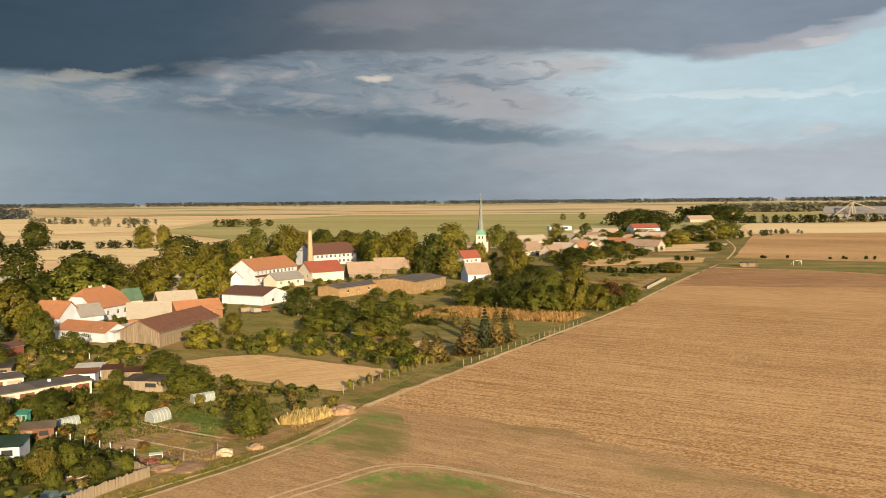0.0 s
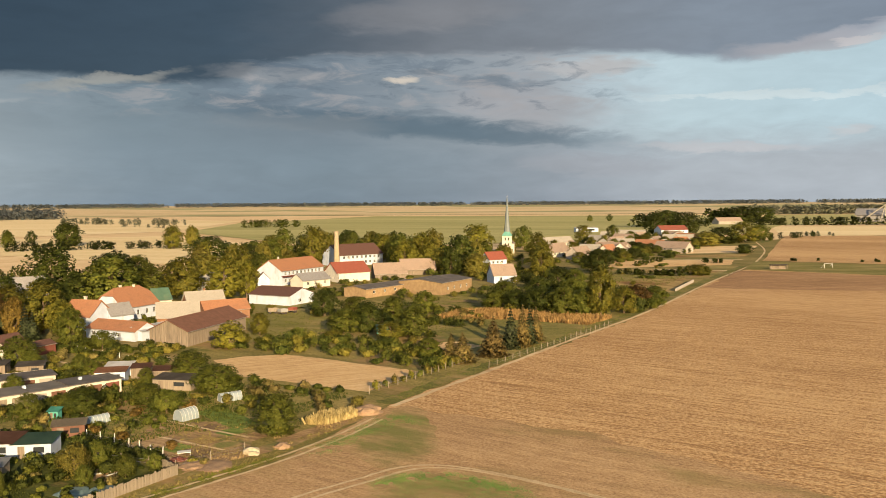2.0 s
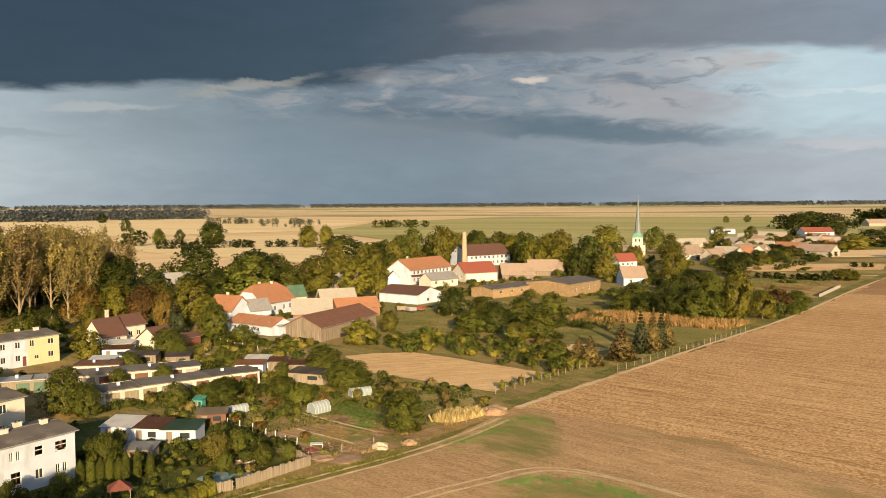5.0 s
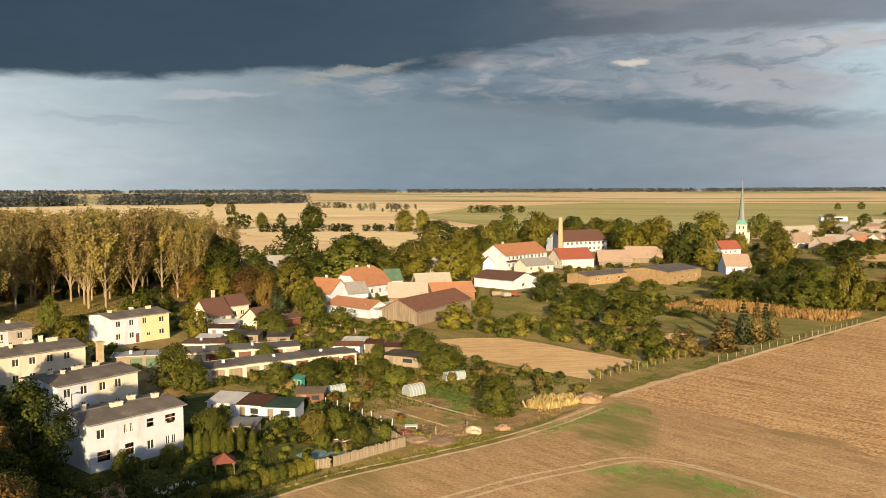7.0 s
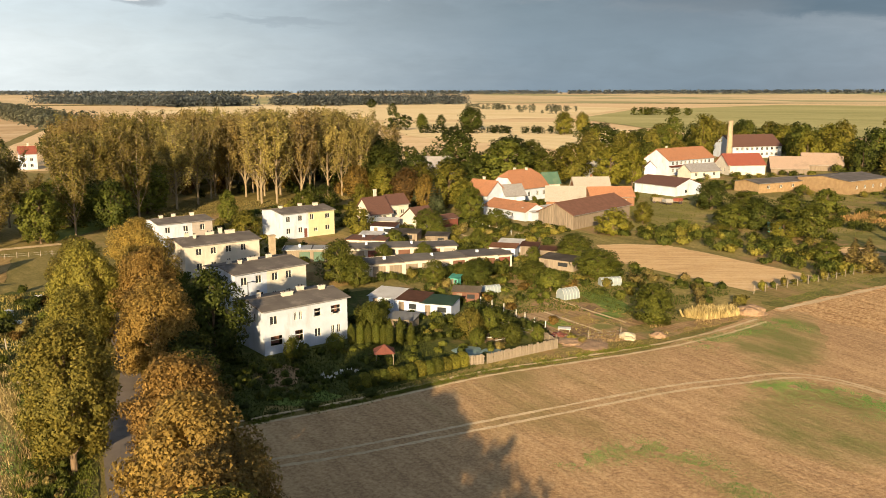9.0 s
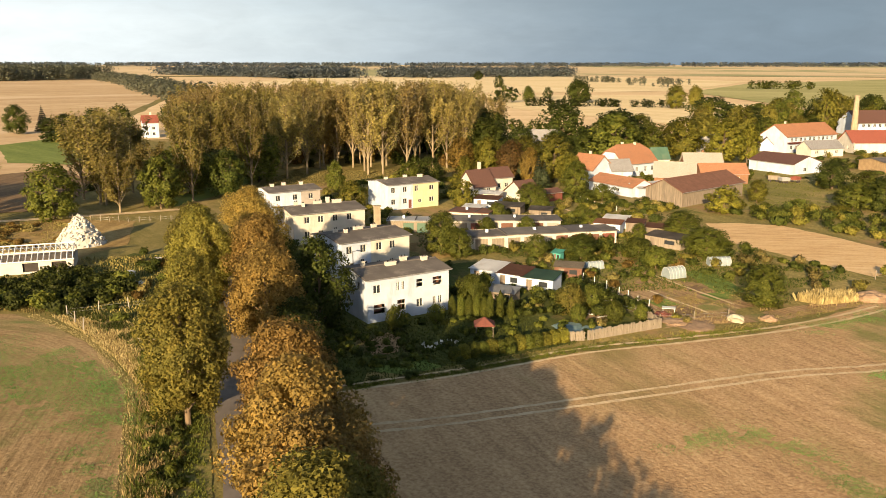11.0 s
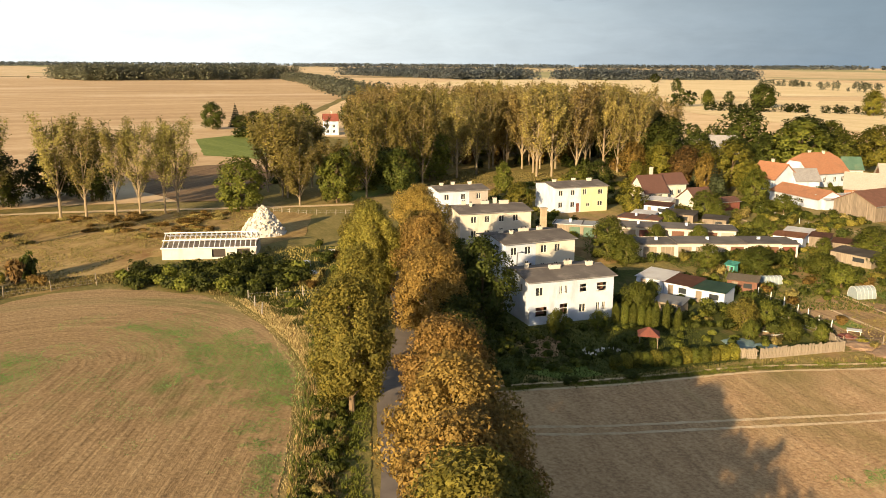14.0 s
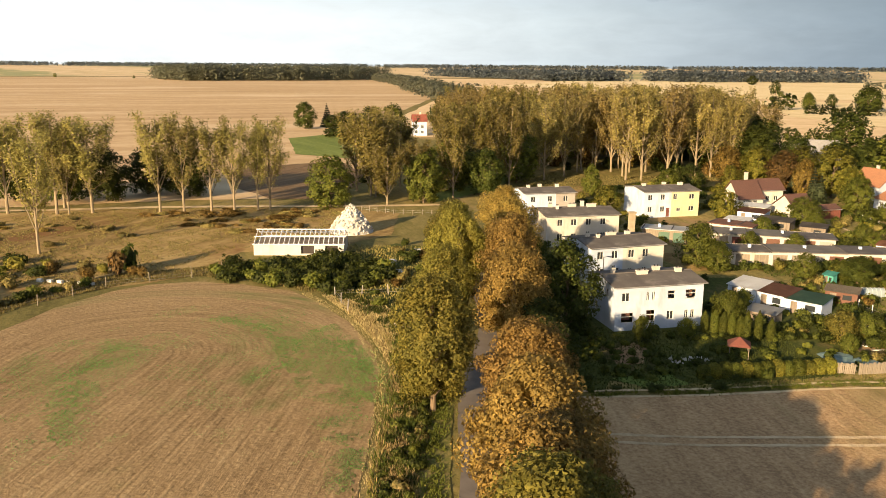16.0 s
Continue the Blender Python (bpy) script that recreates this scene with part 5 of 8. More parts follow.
def greenhouse(x, y, l, w, h, turn, label, film=0.85):
    top = stand("greenhouse", x, y, turn, label, "greenhouse")
    n = 9
    arc = [(w / 2 - w / 2 * math.cos(math.pi * i / n), h * math.sin(math.pi * i / n) ** .8) for i in range(n + 1)]
    verts = [(xx, a, b) for xx in (0, l) for a, b in arc]
    me = mesh_from("film", verts, [(i, i + 1, n + 2 + i, n + 1 + i) for i in range(n)] + [list(range(n + 1)), list(range(2 * n + 1, n, -1))], M["film"])
    part("film", me, None, top)
    for k in range(6):
        bm, last = bmesh.new(), None
        for a, b in arc:
            ring = [bm.verts.new((l * k / 5 + sx, w / 2 + (a - w / 2) * f, b * f + .005)) for sx, f in ((-.018, 1.0), (.018, 1.0), (.018, 1.025), (-.018, 1.025))]
            if last:
                for q in range(4):
                    bm.faces.new((last[q], last[(q + 1) % 4], ring[(q + 1) % 4], ring[q]))
            last = ring
        part("hoop", bm, M["frame"], top)


greenhouse(-45.0, 126.8, 3.2, 2.3, 1.8, 58, "hooped greenhouse of cloudy plastic film")
greenhouse(-42.6, 139.4, 3.8, 1.8, 1.5, 40, "white polytunnel with sagging film")
greenhouse(-58.6, 124.6, 3.2, 1.7, 1.3, 52, "small white film tunnel")

# ruined shed with bare rafters
ru = stand("ruined_shed", -138.5, 61.1, math.degrees(math.atan2(13.4, 9.6)), "roofless whitewashed shed with bare white rafters", "ruin")
L = 16.4
bm = bmesh.new()
facade(bm, (0, 0, 0), (1, 0, 0), (0, -1, 0), L, 2.1, [(8.6, .3, 2.4, 1.5), (13.0, .3, 2.3, 1.5)], .3)
facade(bm, (L, 8.4, 0), (-1, 0, 0), (0, 1, 0), L, 2.1, [])
facade(bm, (0, 8.4, 0), (0, -1, 0), (-1, 0, 0), 8.4, 2.1, []), facade(bm, (L, 0, 0), (0, 1, 0), (1, 0, 0), 8.4, 2.1, [])
part("wall", bm, M["cream"], ru)
# near-black floor: the shade inside the shed is in its colour
part("floor", boxes((.3, .3, .02, L - .3, 8.1, .1)), M["dark"], ru)
for i in range(19):
    x = .1 + i * (L - .2) / 18
    bm = bmesh.new()
    bar(bm, (x, -.35, 2.05), (x, 4.2, 4.0), .09, 4), bar(bm, (x, 4.2, 4.0), (x, 8.75, 2.05), .09, 4)
    part("rafter", bm, M["tin_white"], ru)
for y, z in ((-.3, 2.12), (2.0, 3.1), (4.2, 4.04), (6.4, 3.1)):
    bm = bmesh.new()
    bar(bm, (-.2, y, z), (L + .2, y, z), .11, 4)
    part("purlin", bm, M["tin_white"], ru)
# added board sheet darkens the rafter gaps in place of the shaded inside
part("loft", boxes((.3, .3, 1.9, L - .3, 8.1, 1.98)), M["boards"], ru)
# near-black sheets stand in for the shade within the two wall openings
for x0, x1 in ((8.6, 11), (13, 15.3)):
    part("shutter", boxes((x0, .35, .3, x1, .4, 1.8)), M["dark"], ru)

# heap of pale rubble
hp = stand("rubble_heap", -147.5, 87.0, 0, "tall heap of white limestone rubble", "rubble")
r = random.Random(5)
sm = []
for k in range(4):
    bm = bmesh.new()
    bmesh.ops.create_icosphere(bm, subdivisions=1, radius=1.0)
    for v in bm.verts:
        v.co *= r.uniform(.75, 1.15)
    sm.append(bm_mesh("stone", bm, M["stone"]))
bm = bmesh.new()
bmesh.ops.create_cone(bm, cap_ends=True, segments=20, radius1=4.7, radius2=.9, depth=4.9)
for v in bm.verts:
    v.co += Vector((0, 0, 2.45))
part("core", bm, M["stone"], hp)
for i in range(280):
    a, u = r.uniform(0, 2 * math.pi), r.random() ** .7
    rad = 5.0 * u
    ob = part("stone", sm[i % 4], None, hp)
    s = r.uniform(.18, .42)
    ob.matrix_local = Matrix.LocRotScale((rad * .95 * math.cos(a), rad * .95 * math.sin(a), 5.6 * (1 - u ** 1.25) + .1), Euler((r.random() * 6, r.random() * 6, r.random() * 6)), (s, s * .8, s * .7))


# ---- vegetation ----
def leaf_mesh(name, centres, sizes, material, seed, flat=0.0, heart=None, soft=0.78, quad=False):
    """Many small leaf blades, each a bent quad of its own, at the given centres."""
    q = np.random.default_rng(seed)
    n = len(centres)
    c = np.asarray(centres, float)
    s = np.asarray(sizes, float)[:, None]
    u = q.normal(size=(n, 3))
    u[:, 2] *= 1 - flat
    u /= np.linalg.norm(u, axis=1)[:, None] + 1e-9
    w = np.cross(u, q.normal(size=(n, 3)))
    w /= np.linalg.norm(w, axis=1)[:, None] + 1e-9
    out = c - np.array([c[:, 0].mean(), c[:, 1].mean(), c[:, 2].min() + (c[:, 2].max() - c[:, 2].min()) * .35]) if heart is None else c - np.asarray(heart)
    out /= np.linalg.norm(out, axis=1)[:, None] + 1e-9
    # blades lie along the surface of their clump, with some disorder
    k = out + q.normal(size=(n, 3)) * .55
    k /= np.linalg.norm(k, axis=1)[:, None] + 1e-9
    u = np.cross(k, u)
    u /= np.linalg.norm(u, axis=1)[:, None] + 1e-9
    w = np.cross(k, u)
    bend = k * 0.22
    if quad:
        v = np.stack([c - u * s * .5 - w * s * .12, c - w * s * .36 - bend * s, c + u * s * .5, c + w * s * .36 - bend * s], 1)
        f, per = [0, 1, 2, 0, 2, 3], 4
    else:
        v = np.stack([c - u * s * .5 - w * s * .42, c + u * s * .62, c - u * s * .32 + w * s * .5], 1)
        f, per = [0, 1, 2], 3
        v = v[:, ::-1] if np.einsum("ij,ij->i", np.cross(v[:, 1] - v[:, 0], v[:, 2] - v[:, 0]), k).mean() < 0 else v
    nrm = out * soft + k * (1 - soft) + q.normal(size=(n, 3)) * .34
    nrm /= np.linalg.norm(nrm, axis=1)[:, None] + 1e-9
    m = len(f) // 3
    me = bpy.data.meshes.new(name)
    me.vertices.add(per * n), me.loops.add(3 * m * n), me.polygons.add(m * n)
    me.vertices.foreach_set("co", np.ascontiguousarray(v).ravel())
    me.loops.foreach_set("vertex_index", ((np.arange(n) * per)[:, None] + np.array(f)).ravel())
    me.polygons.foreach_set("loop_start", np.arange(0, 3 * m * n, 3))
    me.polygons.foreach_set("use_smooth", np.ones(m * n, bool))
    me.materials.append(material)
    me.update(calc_edges=True)
    me.normals_split_custom_set_from_vertices(np.repeat(nrm, per, axis=0))
    return me


def limb(bm, pts, r0, r1, sides=6):
    """A tapered branch along points."""
    n = len(pts)
    rings = []
    for i, p in enumerate(pts):
        d = (Vector(pts[min(i + 1, n - 1)]) - Vector(pts[max(i - 1, 0)])).normalized()
        q = d.to_track_quat("Z", "Y")
        rad = r0 + (r1 - r0) * i / (n - 1)
        rings.append([bm.verts.new(Vector(p) + q @ Vector((rad * math.cos(2 * math.pi * k / sides), rad * math.sin(2 * math.pi * k / sides), 0))) for k in range(sides)])
    for a, b in zip(rings, rings[1:]):
        for k in range(sides):
            bm.faces.new((a[k], a[(k + 1) % sides], b[(k + 1) % sides], b[k]))


def tree_proto(seed, h, rad, clear, clumps, leaves, size, leaf, bark="bark", shape="round", limbs=9, trunk=0.025, name="tree", spread=0.9, quad=False, clumpy=.55):
    """A tree: tapered trunk, limbs to the clumps, and a crown of leaf clumps with gaps. Unit: metres."""
    q = random.Random(seed)
    top = stand(name, 0, 0)
    bm = bmesh.new()
    lean = Vector((q.uniform(-.04, .04), q.uniform(-.04, .04), 1))
    spine = [Vector((q.uniform(-.02, .02) * h, q.uniform(-.02, .02) * h, 0)) * (i > 0) + lean * (h * .92 * i / 6) for i in range(7)]
    limb(bm, spine, h * trunk, h * trunk * .15, 7)
    cs = []
    for i in range(clumps):
        f = (i + q.random()) / clumps
        z = clear + (h - clear) * f
        if shape == "round":
            env = math.sin(math.pi * min(1, .12 + .88 * f)) ** .55
        elif shape == "aspen":
            env = .35 + .65 * math.sin(math.pi * min(1, .15 + .8 * f))
        elif shape == "vase":
            env = .25 + .75 * f ** .6 if f < .75 else 1 - (f - .75) * 2.2
        else:
            env = 1.02 - f
        a = i * 2.4 + q.uniform(-.5, .5)
        rr = rad * env * math.sqrt(q.uniform(.25, 1.0)) * q.uniform(.8, 1.12)
        cs.append(Vector((rr * math.cos(a), rr * math.sin(a), min(z + q.uniform(-.4, .4), h * .985))))
    for i in range(limbs):
        e = cs[int((i + .5) * len(cs) / limbs)]
        b0 = min(e.z * q.uniform(.45, .75), h * .8)
        s0 = lean * b0
        limb(bm, [s0, s0.lerp(e, .45) + Vector((0, 0, h * .03)), e], h * trunk * .4, h * trunk * .07, 5)
    part("trunk", bm, M[bark], top)
    g = np.random.default_rng(seed)
    pts, sz, hearts = [], [], []
    per = max(3, leaves // clumps)
    for c in cs:
        cr = rad * q.uniform(.24, .46) * spread * (30 / max(clumps, 30)) ** .25
        d = g.normal(size=(per, 3))
        d /= np.linalg.norm(d, axis=1)[:, None]
        d *= (g.random(per)[:, None] ** .3) * cr
        d[:, 2] *= .95
        pts.append(np.array(c) + d)
        hearts.append(np.tile(np.array(c) * clumpy + np.array((0, 0, clear + (h - clear) * .25)) * (1 - clumpy), (per, 1)))
        sz.append(size * g.uniform(.6, 1.35, per))
    p = np.concatenate(pts)
    p[:, 2] = np.maximum(p[:, 2], .15)
    part("crown", leaf_mesh("crown", p, np.concatenate(sz), M[leaf], seed, heart=np.concatenate(hearts), quad=quad), None, top)
    return top, h, rad


def poplar_proto(seed, h, rad, clear, leaves, size, leaf, bark="palebark", limbs=15, twigs=7, name="poplar_tree"):
    """A feathery upright tree: long ascending limbs, each with a spray of thin twigs, and few small leaves."""
    q = random.Random(seed)
    g = np.random.default_rng(seed)
    top = stand(name, 0, 0)
    bm = bmesh.new()
    bend = Vector((q.uniform(-.03, .03), q.uniform(-.03, .03), 0)) * h
    spine = [bend * (f * f) + Vector((0, 0, h * .96 * f)) for f in (0, .2, .4, .6, .8, 1)]
    limb(bm, spine, h * .0135, h * .002, 7)
    sprays = []
    for i in range(limbs):
        f = clear / h + (.80 - clear / h) * ((i + q.random()) / limbs) ** 1.25
        s0 = bend * (f * f) + Vector((0, 0, h * f))
        a = i * 2.4 + q.uniform(-.6, .6)
        out = rad * q.uniform(.55, 1.05) * (1.1 - .55 * abs(f - .42))
        rise = (h - s0.z) * q.uniform(.32, .97)
        e = s0 + Vector((out * math.cos(a), out * math.sin(a), rise))
        m = s0.lerp(e, .42) + Vector((math.cos(a), math.sin(a), 0)) * out * .18
        limb(bm, [s0, m, e], h * .0055 * (1.2 - f), .03, 4)
        sprays.append((m, e))
        for k in range(twigs):
            u = .25 + .75 * (k + q.random()) / twigs
            b0 = s0.lerp(m, u * 2) if u < .5 else m.lerp(e, u * 2 - 1)
            b1 = b0 + Vector((q.uniform(-1, 1), q.uniform(-1, 1), q.uniform(.6, 2.2))) * h * .045
            b1.z = min(b1.z, h)
            limb(bm, [b0, b1], .045, .015, 3)
            sprays.append((b0, b1))
    part("trunk", bm, M[bark], top)
    per = leaves // len(sprays)
    pts = np.concatenate([np.array(a) + (np.array(b) - np.array(a)) * g.random((per, 1)) + g.normal(size=(per, 3)) * h * .021 for a, b in sprays])
    heart = pts * (.35, .35, .8) - (0, 0, .8)
    part("crown", leaf_mesh("crown", pts, size * g.uniform(.6, 1.35, len(pts)), M[leaf], seed, heart=heart, soft=.6), None, top)
    return top, h, rad


def conifer_proto(seed, h, rad, leaves, size, leaf="lf_fir", name="conifer"):
    q = np.random.default_rng(seed)
    top = stand(name, 0, 0)
    bm = bmesh.new()
    bar(bm, (0, 0, 0), (0, 0, h * .97), h * .018, 6, .02)
    part("trunk", bm, M["bark"], top)
    f = 1 - np.sqrt(q.random(leaves))
    tier = np.round(f * 13) / 13 * .6 + f * .4
    ang = q.random(leaves) * 6.283
    rr = rad * (1 - f) * (q.random(leaves) ** .4) * (1 + .25 * np.sin(ang * 7 + tier * 40))
    p = np.stack([rr * np.cos(ang), rr * np.sin(ang), .25 + tier * (h - .3) - rr * .28 + .1], 1)
    p[:, 2] = np.maximum(p[:, 2], .1)
    part("crown", leaf_mesh("crown", p, size * q.uniform(.6, 1.3, leaves), M[leaf], seed), None, top)
    return top, h, rad


def bush_proto(seed, h, rad, leaves, size, leaf, name="bush", column=False):
    q = np.random.default_rng(seed)
    r = random.Random(seed)
    lobes = [(r.uniform(-.5, .5) * rad, r.uniform(-.5, .5) * rad, h * r.uniform(.3, .68), r.uniform(.4, .62)) for _ in range(7)]
    pts = []
    for k in range(leaves):
        if column:
            z = q.random()
            a = q.random() * 6.283
            e = rad * min(1, 3.2 * (1 - z)) * (.85 + .15 * q.random()) * (.75 + .25 * min(1, z * 6))
            pts.append((e * math.cos(a), e * math.sin(a), .05 + z * h * .98))
        else:
            x, y, z, s = lobes[k % 7]
            d = q.normal(size=3)
            d /= np.linalg.norm(d)
            e = q.random() ** .35
            pts.append((x + d[0] * e * rad * s, y + d[1] * e * rad * s, max(.05, z + d[2] * e * h * .36)))
    hearts = [(p[0] * .2, p[1] * .2, p[2] - .3) for p in pts] if column else [(lobes[k % 7][0] * .3, lobes[k % 7][1] * .3, lobes[k % 7][2] * .4) for k in range(leaves)]
    return leaf_mesh(name, pts, size * q.uniform(.6, 1.3, leaves), M[leaf], seed, heart=hearts)


def hedge_block(seed, l, w, h, leaves, size, leaf):
    """One clipped plant of a hedge: a dense rounded block of leaves."""
    q = np.random.default_rng(seed)
    d = q.normal(size=(leaves, 3))
    d[:, 2] = np.abs(d[:, 2])
    d /= (np.abs(d) ** 4).sum(1)[:, None] ** .25
    p = d * (l / 2, w / 2, h) * q.uniform(.9, 1.03, (leaves, 1))
    p[:, 2] = np.maximum(p[:, 2], .04)
    return leaf_mesh("hedge_plant", p, size * q.uniform(.7, 1.3, leaves), M[leaf], seed, heart=(0, 0, h * .3))


PROTO = {}
AWAY = pose(0, 0, 0)


def proto(key, made):
    """Keeps a first tree; its copies are placed below, and it is placed itself at its first place."""
    PROTO[key] = [*made, False]


def plant(key, x, y, h, rad, label, category="tree", group="", turn=None):
    top, h0, r0, used = PROTO[key]
    s = Vector((rad / r0, rad / r0, h / h0))
    m = Matrix.LocRotScale((x, y, 0), Euler((0, 0, rnd.uniform(0, 6.283) if turn is None else turn)), s)
    if used:
        ob = copy_thing(top, m)
        ob.matrix_basis = m
    else:
        ob, PROTO[key][3] = top, True
        ob.matrix_basis = m
    for k in ("label", "category", "group"):
        if k in ob:
            del ob[k]
    return tagged(ob, label, category, group)


proto("gold_a", tree_proto(21, 13, 4.6, 2.2, 74, 34000, .235, "lf_gold", limbs=14, name="linden_tree", spread=1.05, clumpy=.82))
proto("gold_b", tree_proto(22, 12, 5.0, 2.0, 74, 34000, .235, "lf_gold", limbs=14, name="linden_tree", spread=1.05, clumpy=.82))
proto("olive_a", tree_proto(23, 13.4, 4.4, 2.4, 74, 34000, .235, "lf_olive", limbs=14, name="linden_tree", spread=1.05, clumpy=.82))
proto("green_a", tree_proto(24, 12, 4.6, 1.2, 64, 8600, .38, "lf_green", limbs=9, name="tree"))
proto("green_b", tree_proto(25, 10, 4.4, .8, 60, 7600, .36, "lf_mid", limbs=9, name="tree"))
proto("green_c", tree_proto(26, 11, 4.6, 1.2, 60, 5200, .46, "lf_mid", limbs=8, name="tree"))
proto("dark_c", tree_proto(27, 12, 4.8, 1.4, 60, 5200, .46, "lf_green", limbs=8, name="tree"))
proto("yellow_c", tree_proto(28, 11, 4.4, 1.4, 60, 5200, .44, "lf_yellow", limbs=8, name="tree"))
proto("rust_c", tree_proto(29, 10, 4.2, 1.0, 56, 5600, .42, "lf_rust", limbs=8, name="tree"))
proto("far_g", tree_proto(30, 16, 7, 1.5, 40, 1900, .95, "lf_mid", limbs=5, name="tree"))
proto("far_d", tree_proto(31, 16, 7, 1.5, 40, 1900, .95, "lf_green", limbs=5, name="tree"))
proto("far_y", tree_proto(32, 16, 7, 1.5, 40, 1900, .95, "lf_olive", limbs=5, name="tree"))
proto("village_g", tree_proto(43, 12, 5.4, 1.2, 52, 2500, .66, "lf_mid", limbs=6, name="tree"))
proto("village_y", tree_proto(44, 12, 5.4, 1.2, 52, 2500, .66, "lf_yellow", limbs=6, name="tree"))
proto("village_d", tree_proto(45, 12, 5.4, 1.2, 52, 2500, .66, "lf_green", limbs=6, name="tree"))
proto("village_r", tree_proto(46, 12, 5.0, 1.2, 52, 2500, .66, "lf_olive", limbs=6, name="tree"))
proto("aspen_a", poplar_proto(33, 23, 4.4, 3.6, 6200, .36, "lf_rowaspen", name="aspen_tree", limbs=16))
proto("aspen_b", poplar_proto(34, 23, 4.2, 3.6, 6200, .36, "lf_rowaspen", name="aspen_tree", limbs=16))
proto("poplar_a", poplar_proto(35, 26, 6.0, 3.4, 4300, .52, "lf_aspen", limbs=20, twigs=7))
proto("poplar_b", poplar_proto(36, 26, 5.6, 2.8, 4300, .52, "lf_aspen", limbs=20, twigs=7))
proto("poplar_c", poplar_proto(37, 25, 5.6, 2.0, 4800, .54, "lf_poplar", limbs=20, twigs=7))
proto("fir_a", conifer_proto(38, 9, 2.6, 2600, .42))
proto("fir_r", conifer_proto(39, 9, 2.9, 2600, .42, "lf_brownfir"))
proto("fruit", tree_proto(40, 4.5, 2.6, .7, 40, 5200, .22, "lf_mid", limbs=7, trunk=.02, name="fruit_tree"))
proto("fruit_y", tree_proto(41, 4.5, 2.6, .7, 40, 5200, .22, "lf_olive", limbs=7, trunk=.02, name="fruit_tree"))
proto("willow", tree_proto(42, 6, 3.2, .6, 24, 3200, .36, "lf_yellow", limbs=8, name="willow_tree"))
BUSH = {k: [bush_proto(50 + i * 3 + j, 2.0, 1.4, 450, .345, lf) for j in range(2)] for i, (k, lf) in enumerate((("g", "lf_green"), ("m", "lf_mid"), ("y", "lf_yellow"), ("r", "lf_rust"), ("w", "lf_weed"), ("o", "lf_olive")))}
THUJA = bush_proto(90, 4.0, .5, 3200, .12, "lf_mid", "thuja", True)
THUJA_D = bush_proto(91, 4.0, .55, 3200, .12, "lf_mid", "thuja", True)


def shrub(kind, x, y, h, rad, label, group="garden shrubs"):
    ob = new("bush", BUSH[kind][rnd.randrange(2)])
    ob.matrix_basis = Matrix.LocRotScale((x, y, 0), Euler((0, 0, rnd.uniform(0, 6.283))), (rad / 1.4, rad / 1.4, h / 2))
    return tagged(ob, label, "bush", group)


def inside(p, poly):
    x, y = p
    c = False
    for (x0, y0), (x1, y1) in zip(poly, poly[1:] + poly[:1]):
        if (y0 > y) != (y1 > y) and x < (x1 - x0) * (y - y0) / (y1 - y0) + x0:
            c = not c
    return c


# footprints that no plant may grow through: centre and half-diagonal of each building
SOLID = []
for ob in list(scene.objects):
    if ob.parent is None and ob.type == "EMPTY" and ob.get("category") and ob.name.split(".")[0] not in ("rubble_heap",):
        xs = [ob.matrix_world @ (c.matrix_basis @ Vector(q)) for c in ob.children for q in c.bound_box] if ob.children else []
        if xs:
            inv = ob.matrix_world.inverted()
            lo = [min((inv @ q)[k] for q in xs) for k in (0, 1)]
            hi = [max((inv @ q)[k] for q in xs) for k in (0, 1)]
            SOLID.append((inv, lo, hi))


def free(x, y, m=0.6):
    for inv, lo, hi in SOLID:
        p = inv @ Vector((x, y, 0))
        if lo[0] - m < p.x < hi[0] + m and lo[1] - m < p.y < hi[1] + m:
            return False
    return True


# open grass that stays clear, and what is seen over the trees: x to y from, to, how far, above what height
GAPS = [[(-70, 246), (-54, 268), (-44, 240), (-41, 219), (-50, 212), (-56, 200), (-62, 226)], [(-10, 223), (26, 215), (33, 206), (6, 194), (-6, 200)]]
SEEN = ((-.172, -.10, 447, 3.5), (-.172, -.15, 438, 6.0), (-.235, -.172, 342, 2.5), (-.165, -.118, 356, 4.5), (.034, .058, 548, 7.0), (.020, .048, 444, 4.0), (.020, .066, 349, 5.5), (.10, .27, 540, 3.0), (-.035, .006, 305, 2.0),
        (-.126, -.066, 296, 2.0), (-.05, .155, 238, .6), (-1.47, -1.36, 238, 4.0), (-.285, -.218, 276, 1.5), (-.10, -.04, 380, 5.5))


def sight(x, y, h, r):
    """Whether a plant here would stand before something that is seen clear of trees."""
    for lo, hi, far, z in SEEN:
        if 20 < y < far and (lo * y - r * .6 < x < hi * y + r * .6) and h > 34 - (34 - z) * y / far:
            return True
    return any(inside((x, y), p) for p in GAPS)


def scatter(poly, n, seed, gap=1.0, margin=0.8):
    q = random.Random(seed)
    xs, ys = [p[0] for p in poly], [p[1] for p in poly]
    got, tries = [], 0
    while len(got) < n and tries < n * 30:
        tries += 1
        p = (q.uniform(min(xs), max(xs)), q.uniform(min(ys), max(ys)))
        if inside(p, poly) and not any(inside(p, c) for c in GAPS) and free(*p, margin) and all((p[0] - a) ** 2 + (p[1] - b) ** 2 > gap * gap for a, b in got[-160:]):
            got.append(p)
    return got


